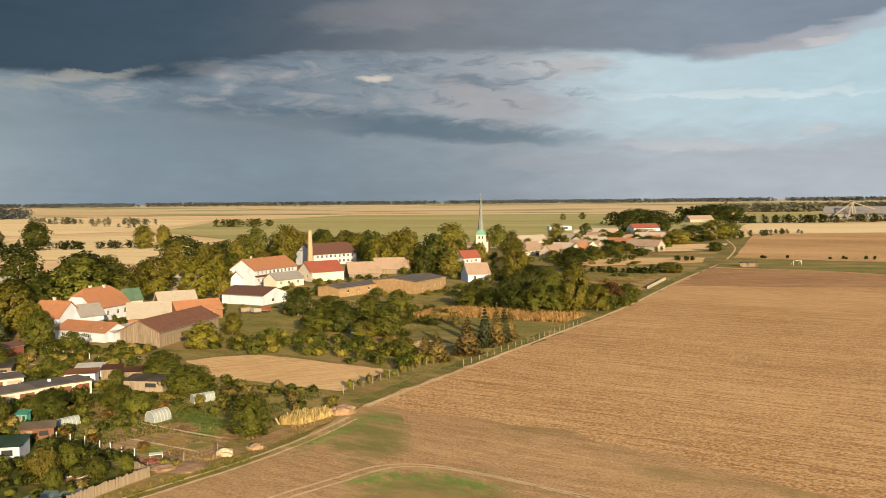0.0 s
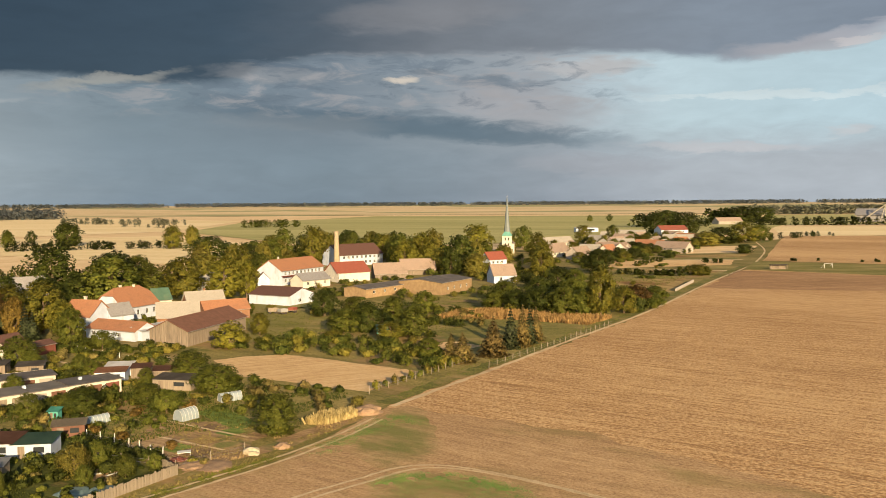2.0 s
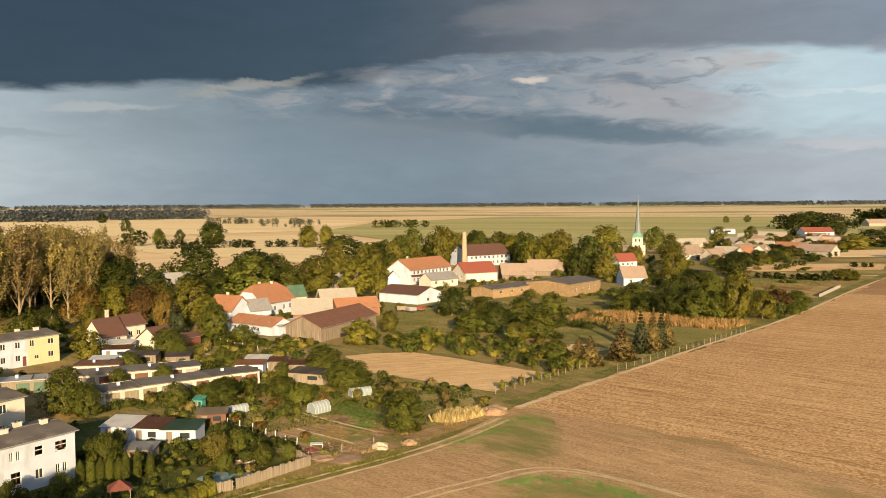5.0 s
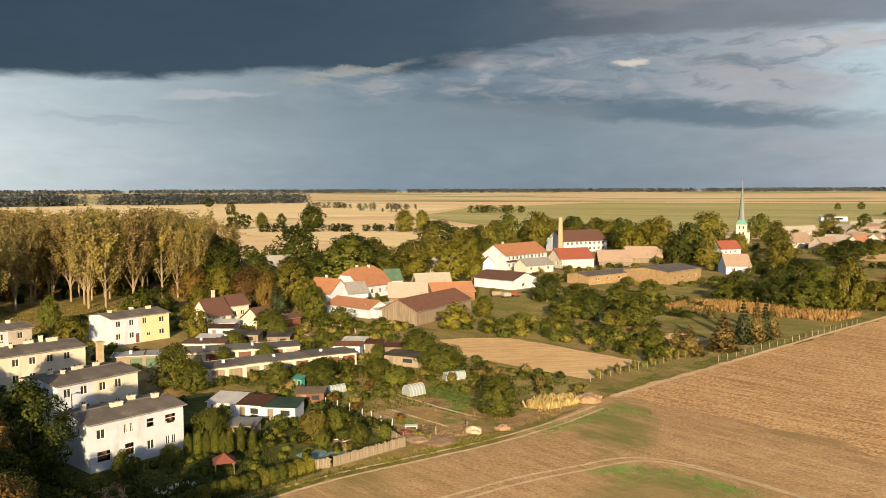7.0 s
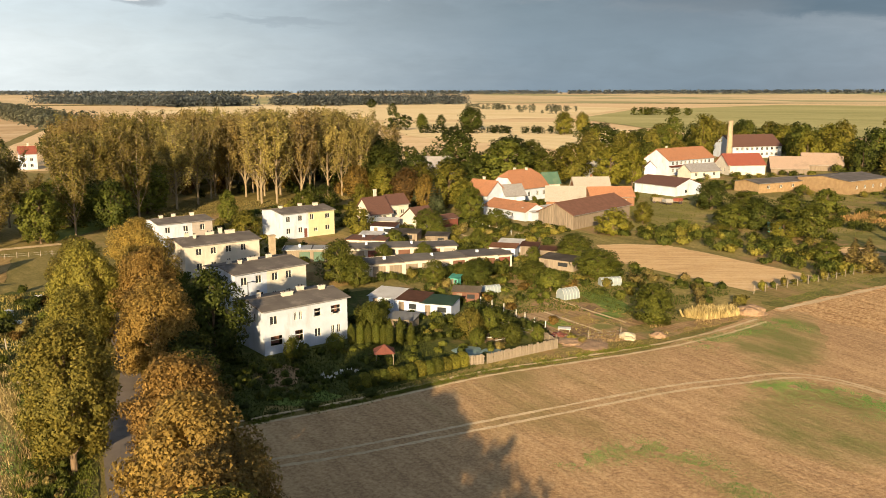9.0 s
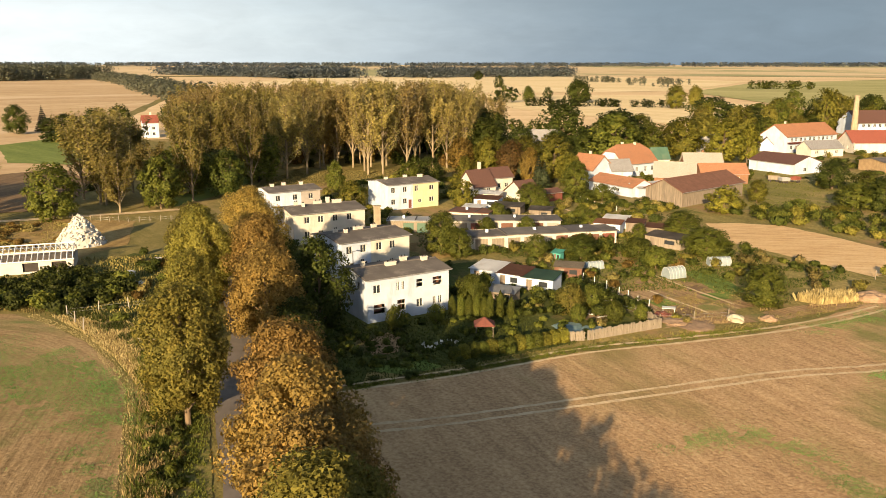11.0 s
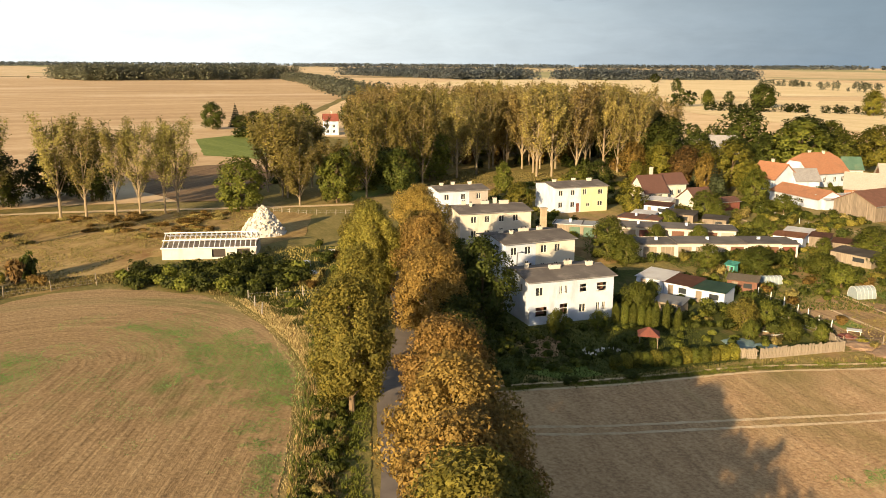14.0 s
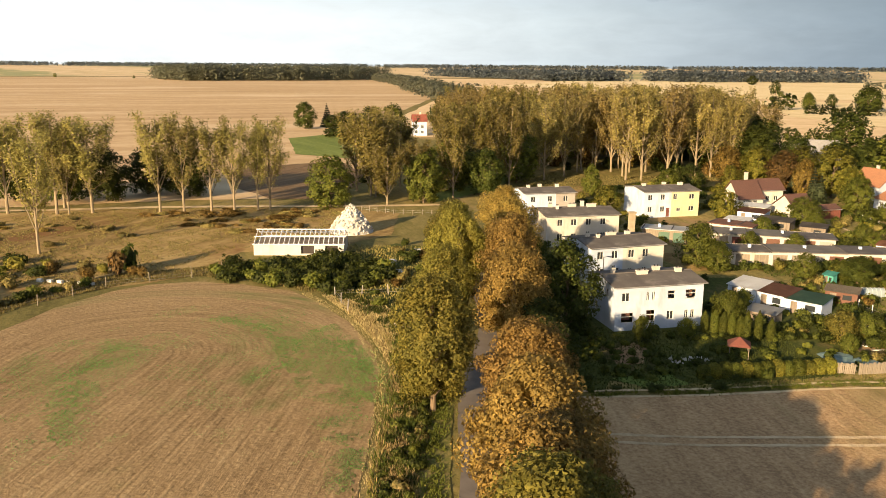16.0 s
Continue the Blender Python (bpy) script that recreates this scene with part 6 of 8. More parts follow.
# roadside lindens, then unseen ones under and behind the camera shading the field
ROAD = [("olive_a", -62.8, 46.2, 13.4, 4.2), ("gold_a", -50.6, 47.6, 12.0, 4.4), ("gold_b", -41.5, 40.2, 12.6, 5.0), ("olive_a", -92.6, 72.2, 14.0, 4.2), ("gold_b", -73.4, 66.6, 12.2, 4.8),
        ("gold_a", -85.5, 76.5, 13.2, 4.2), ("gold_a", -97.0, 86.5, 13.0, 4.2), ("gold_a", -119.0, 104.5, 11.0, 4.6), ("olive_a", -104, 80, 12.4, 4.0), ("olive_a", -80.5, 60.8, 11.5, 3.6),]
for i in range(15):
    ROAD.append((("gold_a", "olive_a", "gold_b")[i % 3], -33.5 + 5.2 * i, 33.0 - 4.3 * i, 12.6 + (i * 7 % 5) * .3, 4.6))
    if i > 4:
        ROAD.append((("olive_a", "gold_b")[i % 2], -40.5 + 5.6 * i, 23.5 - 4.6 * i, 12.4, 4.4))
# extra trees, added to close light gaps in the row's shadow
for i in range(12):
    ROAD.append(("far_y", -17.5 + 5.2 * i, 17.5 - 4.3 * i, 11.5, 4.4))
ROAD += [("gold_a", -36.5, 37.5, 11.0, 3.6), ("olive_a", -30.2, 32.0, 11.2, 3.6), ("gold_b", -24.6, 27.0, 11.2, 3.8)]
for k, x, y, h, r in ROAD:
    k = "far_y" if x > -20 else k
    plant(k, x, y, h, r, "golden autumn linden beside the lane" if k[0] in "gyf" else "olive-green linden turning yellow beside the lane", "tree", "lane-side lindens")
plant("green_a", -73.5, 75.5, 11.5, 4.0, "dark green tree beside the white flats")
plant("green_a", -61.0, 59.5, 7.6, 3.4, "dark green tree by the shaded lawn")
plant("green_a", -68.0, 66.0, 7.0, 3.4, "dark green tree in the lane's shade")
plant("green_a", -78.0, 78.0, 6.0, 3.0, "dark green tree behind the lindens")

YARD = [("green_b", -85.7, 120.3, 7.4, 3.6), ("green_b", -81.5, 120.0, 5.0, 2.5), ("green_b", -28.5, 119.6, 6.0, 3.3), ("fruit_y", -49.4, 100.2, 4.2, 2.0), ("fruit", -43.1, 100.6, 2.8, 1.6),
        ("green_b", -53.8, 156.9, 5.6, 4.3), ("green_b", -45.8, 146.7, 5.0, 4.3), ("fruit", -51.1, 147.4, 4.0, 2.7), ("willow", -40.5, 142.6, 3.6, 1.9), ("green_a", -63.5, 132.0, 4.2, 3.0),
        ("fruit", -54.7, 137.2, 3.6, 3.1), ("fruit", -49.6, 132.4, 3.6, 3.0), ("fruit", -86.8, 191.8, 4.2, 3.2), ("willow", -56.9, 193.3, 5.8, 4.2),
        ("yellow_c", -54.5, 212.5, 5.6, 2.6), ("fruit", -63.2, 96.5, 4.2, 2.4), ("fruit", -48.6, 104.8, 3.2, 1.8), ("willow", -112, 166, 6.0, 3.4), ("willow", -131, 147, 6.4, 3.6), ("green_b", -96, 172, 6, 4), ("green_b", -103, 171, 5.4, 3.6)]
for k, x, y, h, r in YARD:
    if free(x, y, 1.0):
        plant(k, x, y, h, r, {"y": "yellowing tree in the gardens", "g": "full green tree in the gardens", "f": "small fruit tree in the allotments", "w": "drooping pale willow in the gardens"}[k[0]], "tree", "garden trees")

MID = [("yellow_c", -87.2, 290.2, 15.0, 7.4), ("yellow_c", -80.9, 298, 12.6, 4.7), ("yellow_c", -100.8, 289.1, 14.9, 6.8), ("dark_c", -94.9, 300, 13.3, 4.3), ("green_c", -113, 257.3, 17.0, 10.0),
       ("green_c", -115.8, 297.0, 11.2, 5.5), ("yellow_c", -114, 216.6, 13.4, 6.0), ("dark_c", -145.3, 283, 19.1, 9.7), ("dark_c", -123.0, 256.6, 12, 5.9), ("green_c", -137.1, 337.1, 12.7, 7.5),
       ("rust_c", -126.6, 214, 11.1, 5.2), ("rust_c", -117, 208, 10.1, 3.3), ("dark_c", -127.2, 292, 16.6, 9.8), ("yellow_c", -104, 208, 9, 3.6), ("green_b", -97.5, 198, 8.5, 3.6),
       ("dark_c", -160.4, 252.6, 17, 9), ("dark_c", -168, 240.4, 19, 9), ("dark_c", -150, 238, 16, 7), ("rust_c", -152, 224, 10, 4.5), ("yellow_c", -140, 222, 11, 5), ("dark_c", -138, 240, 13, 6), ("yellow_c", -132, 232, 11, 5), ("dark_c", -128, 246, 12, 5.5)]
for k, x, y, h, r in MID:
    if free(x, y, 1.2):
        plant(k, x, y, h, r, {"y": "yellow-green chestnut in early autumn", "d": "large dark green tree", "g": "broad green tree", "r": "rusty brown tree"}[k[0]] + " by the farm", "tree", "farm trees")
for x, y, h, r in ((-112, 204, 9.5, 2.4), (-108.5, 201, 8.2, 2.2), (-121, 210, 8, 2.2), (9.6, 192.6, 10.2, 2.3), (14.6, 199.5, 9.2, 2.0)):
    plant("fir_a", x, y, h, r, "dark fir with dense needles", "tree", "firs")
for x, y, h, r in ((5.3, 183, 9.0, 3.6), (12.6, 195.5, 10.0, 2.5), (16.4, 203.5, 8.4, 2.2), (-1.5, 176, 6.6, 3.2), (-4, 178.5, 6, 2.6)):
    plant("fir_r", x, y, h, r, "browning conifer at the field edge", "tree", "firs")

CENTRE = [(-44.0, 248.5, 9.4, 5.6, "d"), (-44.4, 220.3, 6.1, 3.9, "y"), (-33.1, 216.1, 7.5, 5.3, "g"), (-27, 218, 9.5, 4.4, "d"), (-19.9, 203.3, 5.6, 4.2, "y"), (-14.0, 207, 10.3, 5.4, "g"), (-7.0, 212.8, 10.8, 4.4, "d"),
          (-22.3, 243.7, 7.6, 5.1, "g"), (-33.8, 202.5, 3.5, 3.2, "y"), (-9.0, 181.2, 5.0, 3.8, "g"), (1.2, 262, 8.7, 5.2, "d"), (8.1, 266, 7.5, 5.2, "g"), (15.1, 262, 7.8, 5.2, "d"), (22.0, 256, 9.6, 6.1, "d"),
          (28.3, 250, 10.2, 6.0, "g")]
CENTRE += [(39.4, 247.6, 17.5, 5.4, "y"), (34.3, 249, 9, 4.3, "g"), (47.5, 254.4, 9.6, 4.9, "y"), (55.0, 270, 8.3, 5.4, "r"), (66, 295, 5.0, 5.0, "g"), (25.1, 328.3, 13.5, 7.3, "d"), (33.2, 308.6, 11.7, 6.4, "d"), (39.6, 312, 10.6, 6.4, "g"),
           (61.5, 396.8, 13.6, 8.3, "d"), (-34, 240, 8, 5, "g"), (-12, 236, 8.5, 5, "d"), (12, 282, 9, 6, "g"), (24, 285, 10, 6, "d"), (-52, 236, 5, 4, "y"), (-30, 258, 8, 5, "g"), (-14, 256, 8, 5, "g"), (42, 275, 9, 5, "d"), (36, 290, 9, 5, "g")]
for x, y, h, r, k in CENTRE:
    h, r = h * .82, r * .85
    if free(x, y, 1.0) and not sight(x, y, h, r):
        plant({"d": "dark_c", "g": "green_c", "y": "yellow_c", "r": "rust_c"}[k], x, y, h, r, {"d": "dark green orchard tree", "g": "green orchard tree", "y": "yellow-green orchard tree", "r": "russet orchard tree"}[k] + " among the village gardens", "tree", "orchard trees")

ROW_A = [(-112, 497, 18.7, 7.0), (-84, 440, 21, 7.6), (-88, 480, 19.6, 7.4), (-82, 559, 15.3, 8.7), (-63, 531, 15.3, 8.2), (-36, 445, 17, 8.5), (-24, 428, 18, 8.7), (-21, 484, 18.2, 6.6), (-5, 430, 16.4, 9), (5, 492, 20, 10.5),
         (40, 612, 15.9, 8.4), (28, 575, 11.2, 6.5), (50, 522, 10.6, 7.1), (-164, 517, 13.4, 13.9), (-126, 522, 13.6, 8.3), (-144, 550, 9.4, 7.8), (-228, 632, 17.3, 8.0), (-220, 651, 16.9, 5.9), (-333, 678, 18.5, 10.3), (99, 720, 13.5, 7.3)]
ROW_B = [(125, 725, 13.6, 6.2), (131, 630, 8.6, 8.7), (90, 453, 11.8, 9.5), (80, 480, 6.8, 6.9), (217, 918, 23.2, 19.3), (187, 838, 21.7, 11.7), (226, 866, 21.9, 15.0), (180, 633, 10.8, 11.2), (204, 678, 12.5, 14.5), (226, 690, 16.3, 14.7),
         (259, 745, 12.5, 10.6), (424, 1307, 24.9, 28.1), (464, 1330, 23.4, 23.9), (180, 546, 5.6, 5.9), (106, 386, 4.8, 6.2), (148, 592, 8.1, 10.4), (-40, 415, 14, 6), (-8, 450, 15, 8), (14, 475, 15, 7), (-52, 500, 15, 8)]
for i, (x, y, h, r) in enumerate(ROW_A + ROW_B):
    if free(x, y, 0.5) and not sight(x, y, h, r):
        plant("village_d" if y > 800 else ("village_g", "village_y", "village_r", "village_d", "village_y")[i % 5], x, y, h, r, ("broad green", "yellowing", "olive-yellow", "dark green", "yellowing")[i % 5] + " tree behind the village roofs", "tree", "village trees")

ASPENS = [(-203.5, 42.0, 23.7, 5.4), (-201.9, 44.2, 15.9, 3.4), (-200.5, 49.0, 22.4, 5.6), (-192.9, 62.2, 23.6, 4.8), (-188.5, 66.3, 22.2, 4.6), (-186.3, 72.1, 22.4, 4.6), (-183.1, 76.4, 21.5, 4.4), (-182.6, 82.1, 20.7, 3.6),
          (-182.2, 85.1, 22.2, 4.6), (-212.2, 45.6, 22.2, 5.0), (-161.9, 29.7, 22.5, 4.2), (-211, 33, 23, 5.2), (-218, 22, 23, 5)]
for i, (x, y, h, r) in enumerate(ASPENS):
    plant(("aspen_a", "aspen_b")[i % 2], x, y, h, r, "tall thin-leaved aspen with a pale trunk by the sandy lane", "tree", "row of aspens")
for x, y, h, r in ((-176.6, 98.6, 11.8, 5.8), (-221.9, 68.8, 11.6, 6.0), (-216.4, 56.8, 12.8, 5.4), (-212.0, 76.3, 13.0, 5.4), (-228.9, 37.6, 15.9, 6.4), (-220.1, 48.2, 15, 6.2), (-224.2, 76.9, 10.1, 4.1), (-409.1, 213.3, 13.6, 6.0), (-412, 240, 8.2, 5.5), (-405, 228, 7, 5)):
    plant("green_b" if x == -176.6 else "green_a", x, y, h, r, "round dark green oak beyond the lane", "tree", "oaks")
plant("fir_a", -418, 232, 13, 4, "dark spruce beside the farmhouse", "tree", "firs")
shrub("g", -352, 200, 5, 9, "clipped dark hedge by the green", "hedges")
shrub("g", -340, 214, 5, 8, "clipped dark hedge by the green", "hedges")

# the poplar wood behind the flats
WOOD = [(-172, 112), (-186, 150), (-204, 192), (-178, 208), (-168, 226), (-152, 232), (-160, 262), (-200, 292), (-252, 262), (-262, 190), (-215, 122)]
for i, (x, y) in enumerate(scatter(WOOD, 124, 3, 4.9, 2.0)):
    h, r = rnd.uniform(22, 28) if y > 172 else rnd.uniform(18, 25), rnd.uniform(4.6, 6.4)
    if not sight(x, y, h, r) and not (-1.56 < x / y < -1.32 and h > 14):
        plant(("poplar_a", "poplar_b", "poplar_a", "poplar_b", "poplar_c")[i % 5] if y > 172 and x > -240 else ("poplar_c", "poplar_c", "poplar_b")[i % 3], x, y, h, r, "tall half-bare poplar with a pale trunk in the wood", "tree", "poplar wood")
for i, (x, y) in enumerate([(-172, 112), (-169, 121), (-171, 132), (-170, 142), (-178, 126), (-182, 140), (-186, 116), (-190, 150), (-176, 156), (-184, 166), (-196, 132)]):
    plant(("poplar_c", "green_c", "poplar_c", "dark_c")[i % 4], x, y, (15, 12, 23, 12, 15, 14, 23, 11, 24, 15, 20)[i], rnd.uniform(4.6, 6.2), "dense olive tree at the edge of the wood", "tree", "wood edge trees")
for i, (x, y, h, r) in enumerate(((-182.6, 176, 23.8, 6.4), (-196, 206, 26, 5.6), (-192, 200, 25, 5.4), (-169.4, 198, 28, 6.6), (-165.4, 200.5, 27.5, 6.0), (-164, 211, 28.7, 6.4), (-162.4, 223, 29, 6.2), (-158.8, 226, 26.7, 5.6), (-176, 204, 26, 6.2), (-186, 188, 25, 6.0))):
    plant(("poplar_a", "poplar_b")[i % 2], x, y, h, r, "tall poplar with a bare pale trunk edging the wood", "tree", "poplar wood")
for x, y, h in ((-214, 250, 22), (-222, 236, 22), (-206, 262, 21), (-196, 270, 21), (-186, 262, 20), (-176, 268, 20)):
    plant("dark_c", x, y, h, 7, "dark green oak rising behind the poplars", "tree", "oaks")
for i, (x, y) in enumerate(scatter(WOOD, 46, 4, 3.5, 2.0)):
    shrub("mgro"[i % 4], x, y, rnd.uniform(2, 5), rnd.uniform(2, 3.5), "undergrowth shrub below the poplars", "undergrowth")
for i, (x, y) in enumerate(((-330, 262), (-350, 262), (-322, 268), (-356, 236), (-366, 228), (-290, 232), (-300, 258), (-280, 240))):
    plant(("far_g", "far_d", "far_y")[i % 3], x, y, rnd.uniform(12, 18), rnd.uniform(6, 8), "tree round the white farmhouse", "tree", "farmhouse trees")

# trees between and behind the village roofs
VILLAGE = [(-118, 300), (-96, 330), (-100, 372), (-60, 392), (-46, 398), (-10, 385), (4, 370), (30, 372), (44, 420), (52, 470), (28, 500), (-4, 520), (-30, 545), (-58, 560), (-96, 540), (-124, 470), (-130, 400)]
for i, (x, y) in enumerate(scatter(VILLAGE, 80, 12, 7.0, 2.0)):
    h, r = rnd.uniform(8, 16), rnd.uniform(4.0, 6.6)
    if not sight(x, y, h, r):
        plant(("village_g", "village_y", "village_d", "village_y", "village_r")[i % 5], x, y, h, r, ("green", "yellowing", "dark green", "olive", "russet")[i % 5] + " tree between the village roofs", "tree", "village trees")
for i, (x, y) in enumerate(scatter([(50, 500), (90, 540), (130, 590), (200, 700), (160, 760), (100, 660), (40, 580)], 40, 13, 7.0, 1.5)):
    h, r = rnd.uniform(4, 9), rnd.uniform(3, 5.5)
    if not sight(x, y, h, r) or h < 5.5:
        plant(("village_g", "village_y", "village_d")[i % 3], x, y, h, r, ("green", "yellowing", "dark green")[i % 3] + " tree along the village street", "tree", "street trees")

# ---- shrubs, hedges, weeds ----
def thicket(poly, n, seed, kinds, h, r, label, gap, margin):
    """Scrub that grows into one mass."""
    by = {}
    for i, (x, y) in enumerate(scatter(poly, n, seed, gap, margin)):
        by.setdefault(kinds[i % len(kinds)], []).append((x, y))
    for k, places in by.items():
        src = BUSH[k][0]
        co = np.empty(len(src.vertices) * 3)
        src.vertices.foreach_get("co", co)
        co = co.reshape(-1, 3, 3)
        cs, sz, ht = [], [], []
        for x, y in places:
            rr, hh, a = rnd.uniform(*r), rnd.uniform(*h), rnd.uniform(0, 6.283)
            c = co.mean(1) * (rr / 1.4, rr / 1.4, hh / 2)
            c = np.stack([c[:, 0] * math.cos(a) - c[:, 1] * math.sin(a) + x, c[:, 0] * math.sin(a) + c[:, 1] * math.cos(a) + y, c[:, 2]], 1)
            cs.append(c), sz.append(np.full(len(c), .30 * max(1, rr / 1.6))), ht.append(np.tile((x, y, hh * .3), (len(c), 1)))
        tagged(new("thicket", leaf_mesh("thicket", np.concatenate(cs), np.concatenate(sz), src.materials[0], seed, heart=np.concatenate(ht))), label, "thicket", "", "stuff")


def shrub_area(poly, n, seed, kinds, h, r, label, group, gap=1.6, margin=0.7, joined=False):
    if joined:
        return thicket(poly, n, seed, kinds, h, r, label, gap, margin)
    for i, (x, y) in enumerate(scatter(poly, n, seed, gap, margin)):
        q = rnd.uniform(*r)
        shrub(kinds[i % len(kinds)], x, y, rnd.uniform(*h), q, label, group)


shrub_area([(-57, 62), (-49.5, 74), (-45, 84), (-58, 92), (-64, 90), (-70, 78), (-74, 68), (-66, 60)], 44, 61, "ggmggm", (.4, 1.3), (.5, 1.0), "dark garden shrub in the flats' garden", "flats garden shrubs", 1.2)
shrub_area([(-44, 90), (-37.5, 101), (-31, 110), (-52, 113), (-58, 98)], 24, 62, "mgwgo", (.4, 1.3), (.5, 1.1), "leafy shrub among allotment beds", "allotment shrubs")
shrub_area([(-50, 114), (-60, 112), (-72, 118), (-74, 124), (-62, 134), (-56, 146), (-44, 136)], 44, 63, "mggmrw", (.6, 2.0), (.7, 1.6), "leafy shrub among allotment beds", "allotment shrubs", joined=True)
shrub_area([(-31, 127), (-20, 131), (-16, 142), (-28, 151), (-46, 158), (-58, 150), (-46, 137)], 44, 64, "gmwgo", (.6, 2.2), (.8, 1.8), "bush along the garden boundary", "boundary bushes", joined=True)
shrub_area([(-60, 176), (-66, 190), (-90, 196), (-100, 176), (-84, 160), (-66, 156)], 46, 65, "mgoyw", (.8, 2.4), (1.0, 2.4), "bush in the village gardens", "village garden bushes", joined=True)
shrub_area([(-46, 187), (-34, 182), (-8, 168), (-2, 178), (-16, 196), (-40, 208), (-56, 206), (-56, 190)], 64, 66, "gmmog", (1.2, 3.2), (1.3, 2.7), "dense hedge bush beyond the golden plot", "plot hedge bushes", joined=True)
shrub_area([(-54, 210), (-30, 214), (-8, 222), (-10, 240), (-30, 262), (-48, 256)], 30, 67, "gmmog", (1.2, 3.2), (1.3, 2.6), "green bush in the orchard", "orchard bushes", joined=True)
shrub_area([(2, 258), (44, 246), (60, 264), (72, 300), (40, 330), (14, 300)], 60, 68, "gmgoy", (2, 4.6), (2.0, 3.6), "dense green thicket bush behind the maize", "thicket bushes", joined=True)
shrub_area([(4, 344), (26, 340), (46, 372), (30, 420), (6, 400)], 34, 97, "gmgoy", (2, 5.5), (1.8, 3.4), "garden bush between the houses", "", joined=True)
shrub_area([(60, 300), (98, 370), (120, 440), (84, 470), (50, 400)], 18, 69, "gmwyo", (.8, 2.2), (1.0, 2.4), "bush on the allotment strips", "strip bushes", joined=True)
shrub_area([(-118, 53.5), (-128, 47), (-131, 55), (-127, 72), (-112, 76), (-104, 62)], 60, 70, "gmggg", (1.4, 3.0), (1.5, 2.6), "dense bramble and elder thicket before the ruined shed", "ruin thicket", joined=True)
shrub_area([(-104, 60), (-112, 78), (-128, 84), (-134, 92), (-118, 98), (-100, 84), (-90, 70), (-92, 60)], 46, 71, "gmwgr", (.6, 2.0), (.8, 1.8), "overgrown garden shrub beside the ruin", "ruin garden shrubs", joined=True)
shrub_area([(-131, 40), (-131, 26), (-122, 12), (-150, 2), (-158, 24), (-144, 40)], 40, 72, "gmwro", (.8, 2.6), (1.0, 2.4), "green scrub on the meadow edge", "meadow scrub", joined=True)
shrub_area([(-186, 80), (-172, 98), (-156, 94), (-150, 80), (-160, 66), (-196, 52)], 58, 73, "rwrr", (.3, .7), (1.2, 2.8), "rusty dock and dead meadow weeds", "rusty weeds", joined=True)
shrub_area([(-128, 150), (-114, 146), (-98, 132), (-112, 126), (-130, 140)], 20, 74, "mgoy", (1, 2.4), (1.0, 2), "shrub round the blocks of flats", "flats shrubs", joined=True)
shrub_area([(-130, 165), (-112, 168), (-104, 158), (-92, 152), (-100, 172), (-112, 182), (-140, 182)], 34, 75, "mgoyw", (1, 2.8), (1.2, 2.4), "garden shrub round the brown-roofed house", "house shrubs")
shrub_area([(-148, 150), (-160, 200), (-150, 222), (-128, 206), (-130, 172)], 34, 76, "mgwoy", (.8, 2.4), (1.2, 2.6), "shrub on the slope below the wood", "slope shrubs", joined=True)
shrub_area([(-76, 68), (-96, 84), (-130, 110), (-118, 112), (-92, 94), (-80, 86)], 36, 77, "ggmg", (1.2, 3.6), (1.4, 2.8), "dark shrub below the lindens", "lane shrubs", joined=True)
shrub_area([(-150, 5), (-205, 20), (-200, 60), (-165, 50)], 20, 78, "wrw", (.4, 1.0), (1.2, 2.4), "weeds in the dry meadow", "meadow weeds", joined=True)
shrub_area([(-45, 27), (-54.5, 34.6), (-66, 44.2), (-76, 51.5), (-84, 56), (-80, 60.5), (-71, 53), (-64, 46.6), (-53, 37), (-45, 30.5)], 120, 79, "mgmgw", (.3, .9), (.4, 1.0), "rank weeds and bramble in the ditch", "", .7, joined=True)
shrub("r", -137.5, 37.2, 4.2, 2.0, "rust-red bush on the meadow edge")
shrub("g", -139.0, 38.8, 5.0, 1.8, "dark bush on the meadow edge")
shrub("r", -108, 216, 2.2, 2.2, "scarlet autumn shrub beside the white house")
shrub("r", -41.2, 112.5, 1.4, 1.2, "russet dried garden perennial clump")
for i, (x, y) in enumerate(((-200, 214), (-190, 222), (-184, 230), (-208, 206))):
    shrub("r", x, y, 7, 4, "copper-red undergrowth in the wood", "undergrowth")

shrub_area([(-100, 138), (-78, 140), (-60, 128), (-56, 140), (-72, 156), (-100, 160)], 46, 96, "mgoyg", (1.2, 2.8), (1.0, 2.0), "leafy shrub between the garages", "garage shrubs", margin=.3, joined=True)
for i, (x, y) in enumerate(((-88, 139.5), (-80, 141.5), (-70, 127.5), (-65.5, 131), (-84, 151), (-60, 150), (-94, 153), (-74, 158), (-66, 162), (-80, 166), (-90, 166))):
    if free(x, y, .4):
        plant(("fruit", "green_b", "green_b")[i % 3], x, y, rnd.uniform(3.2, 4.8), rnd.uniform(1.6, 2.3), "small garden tree between the garages", "tree", "garage trees")

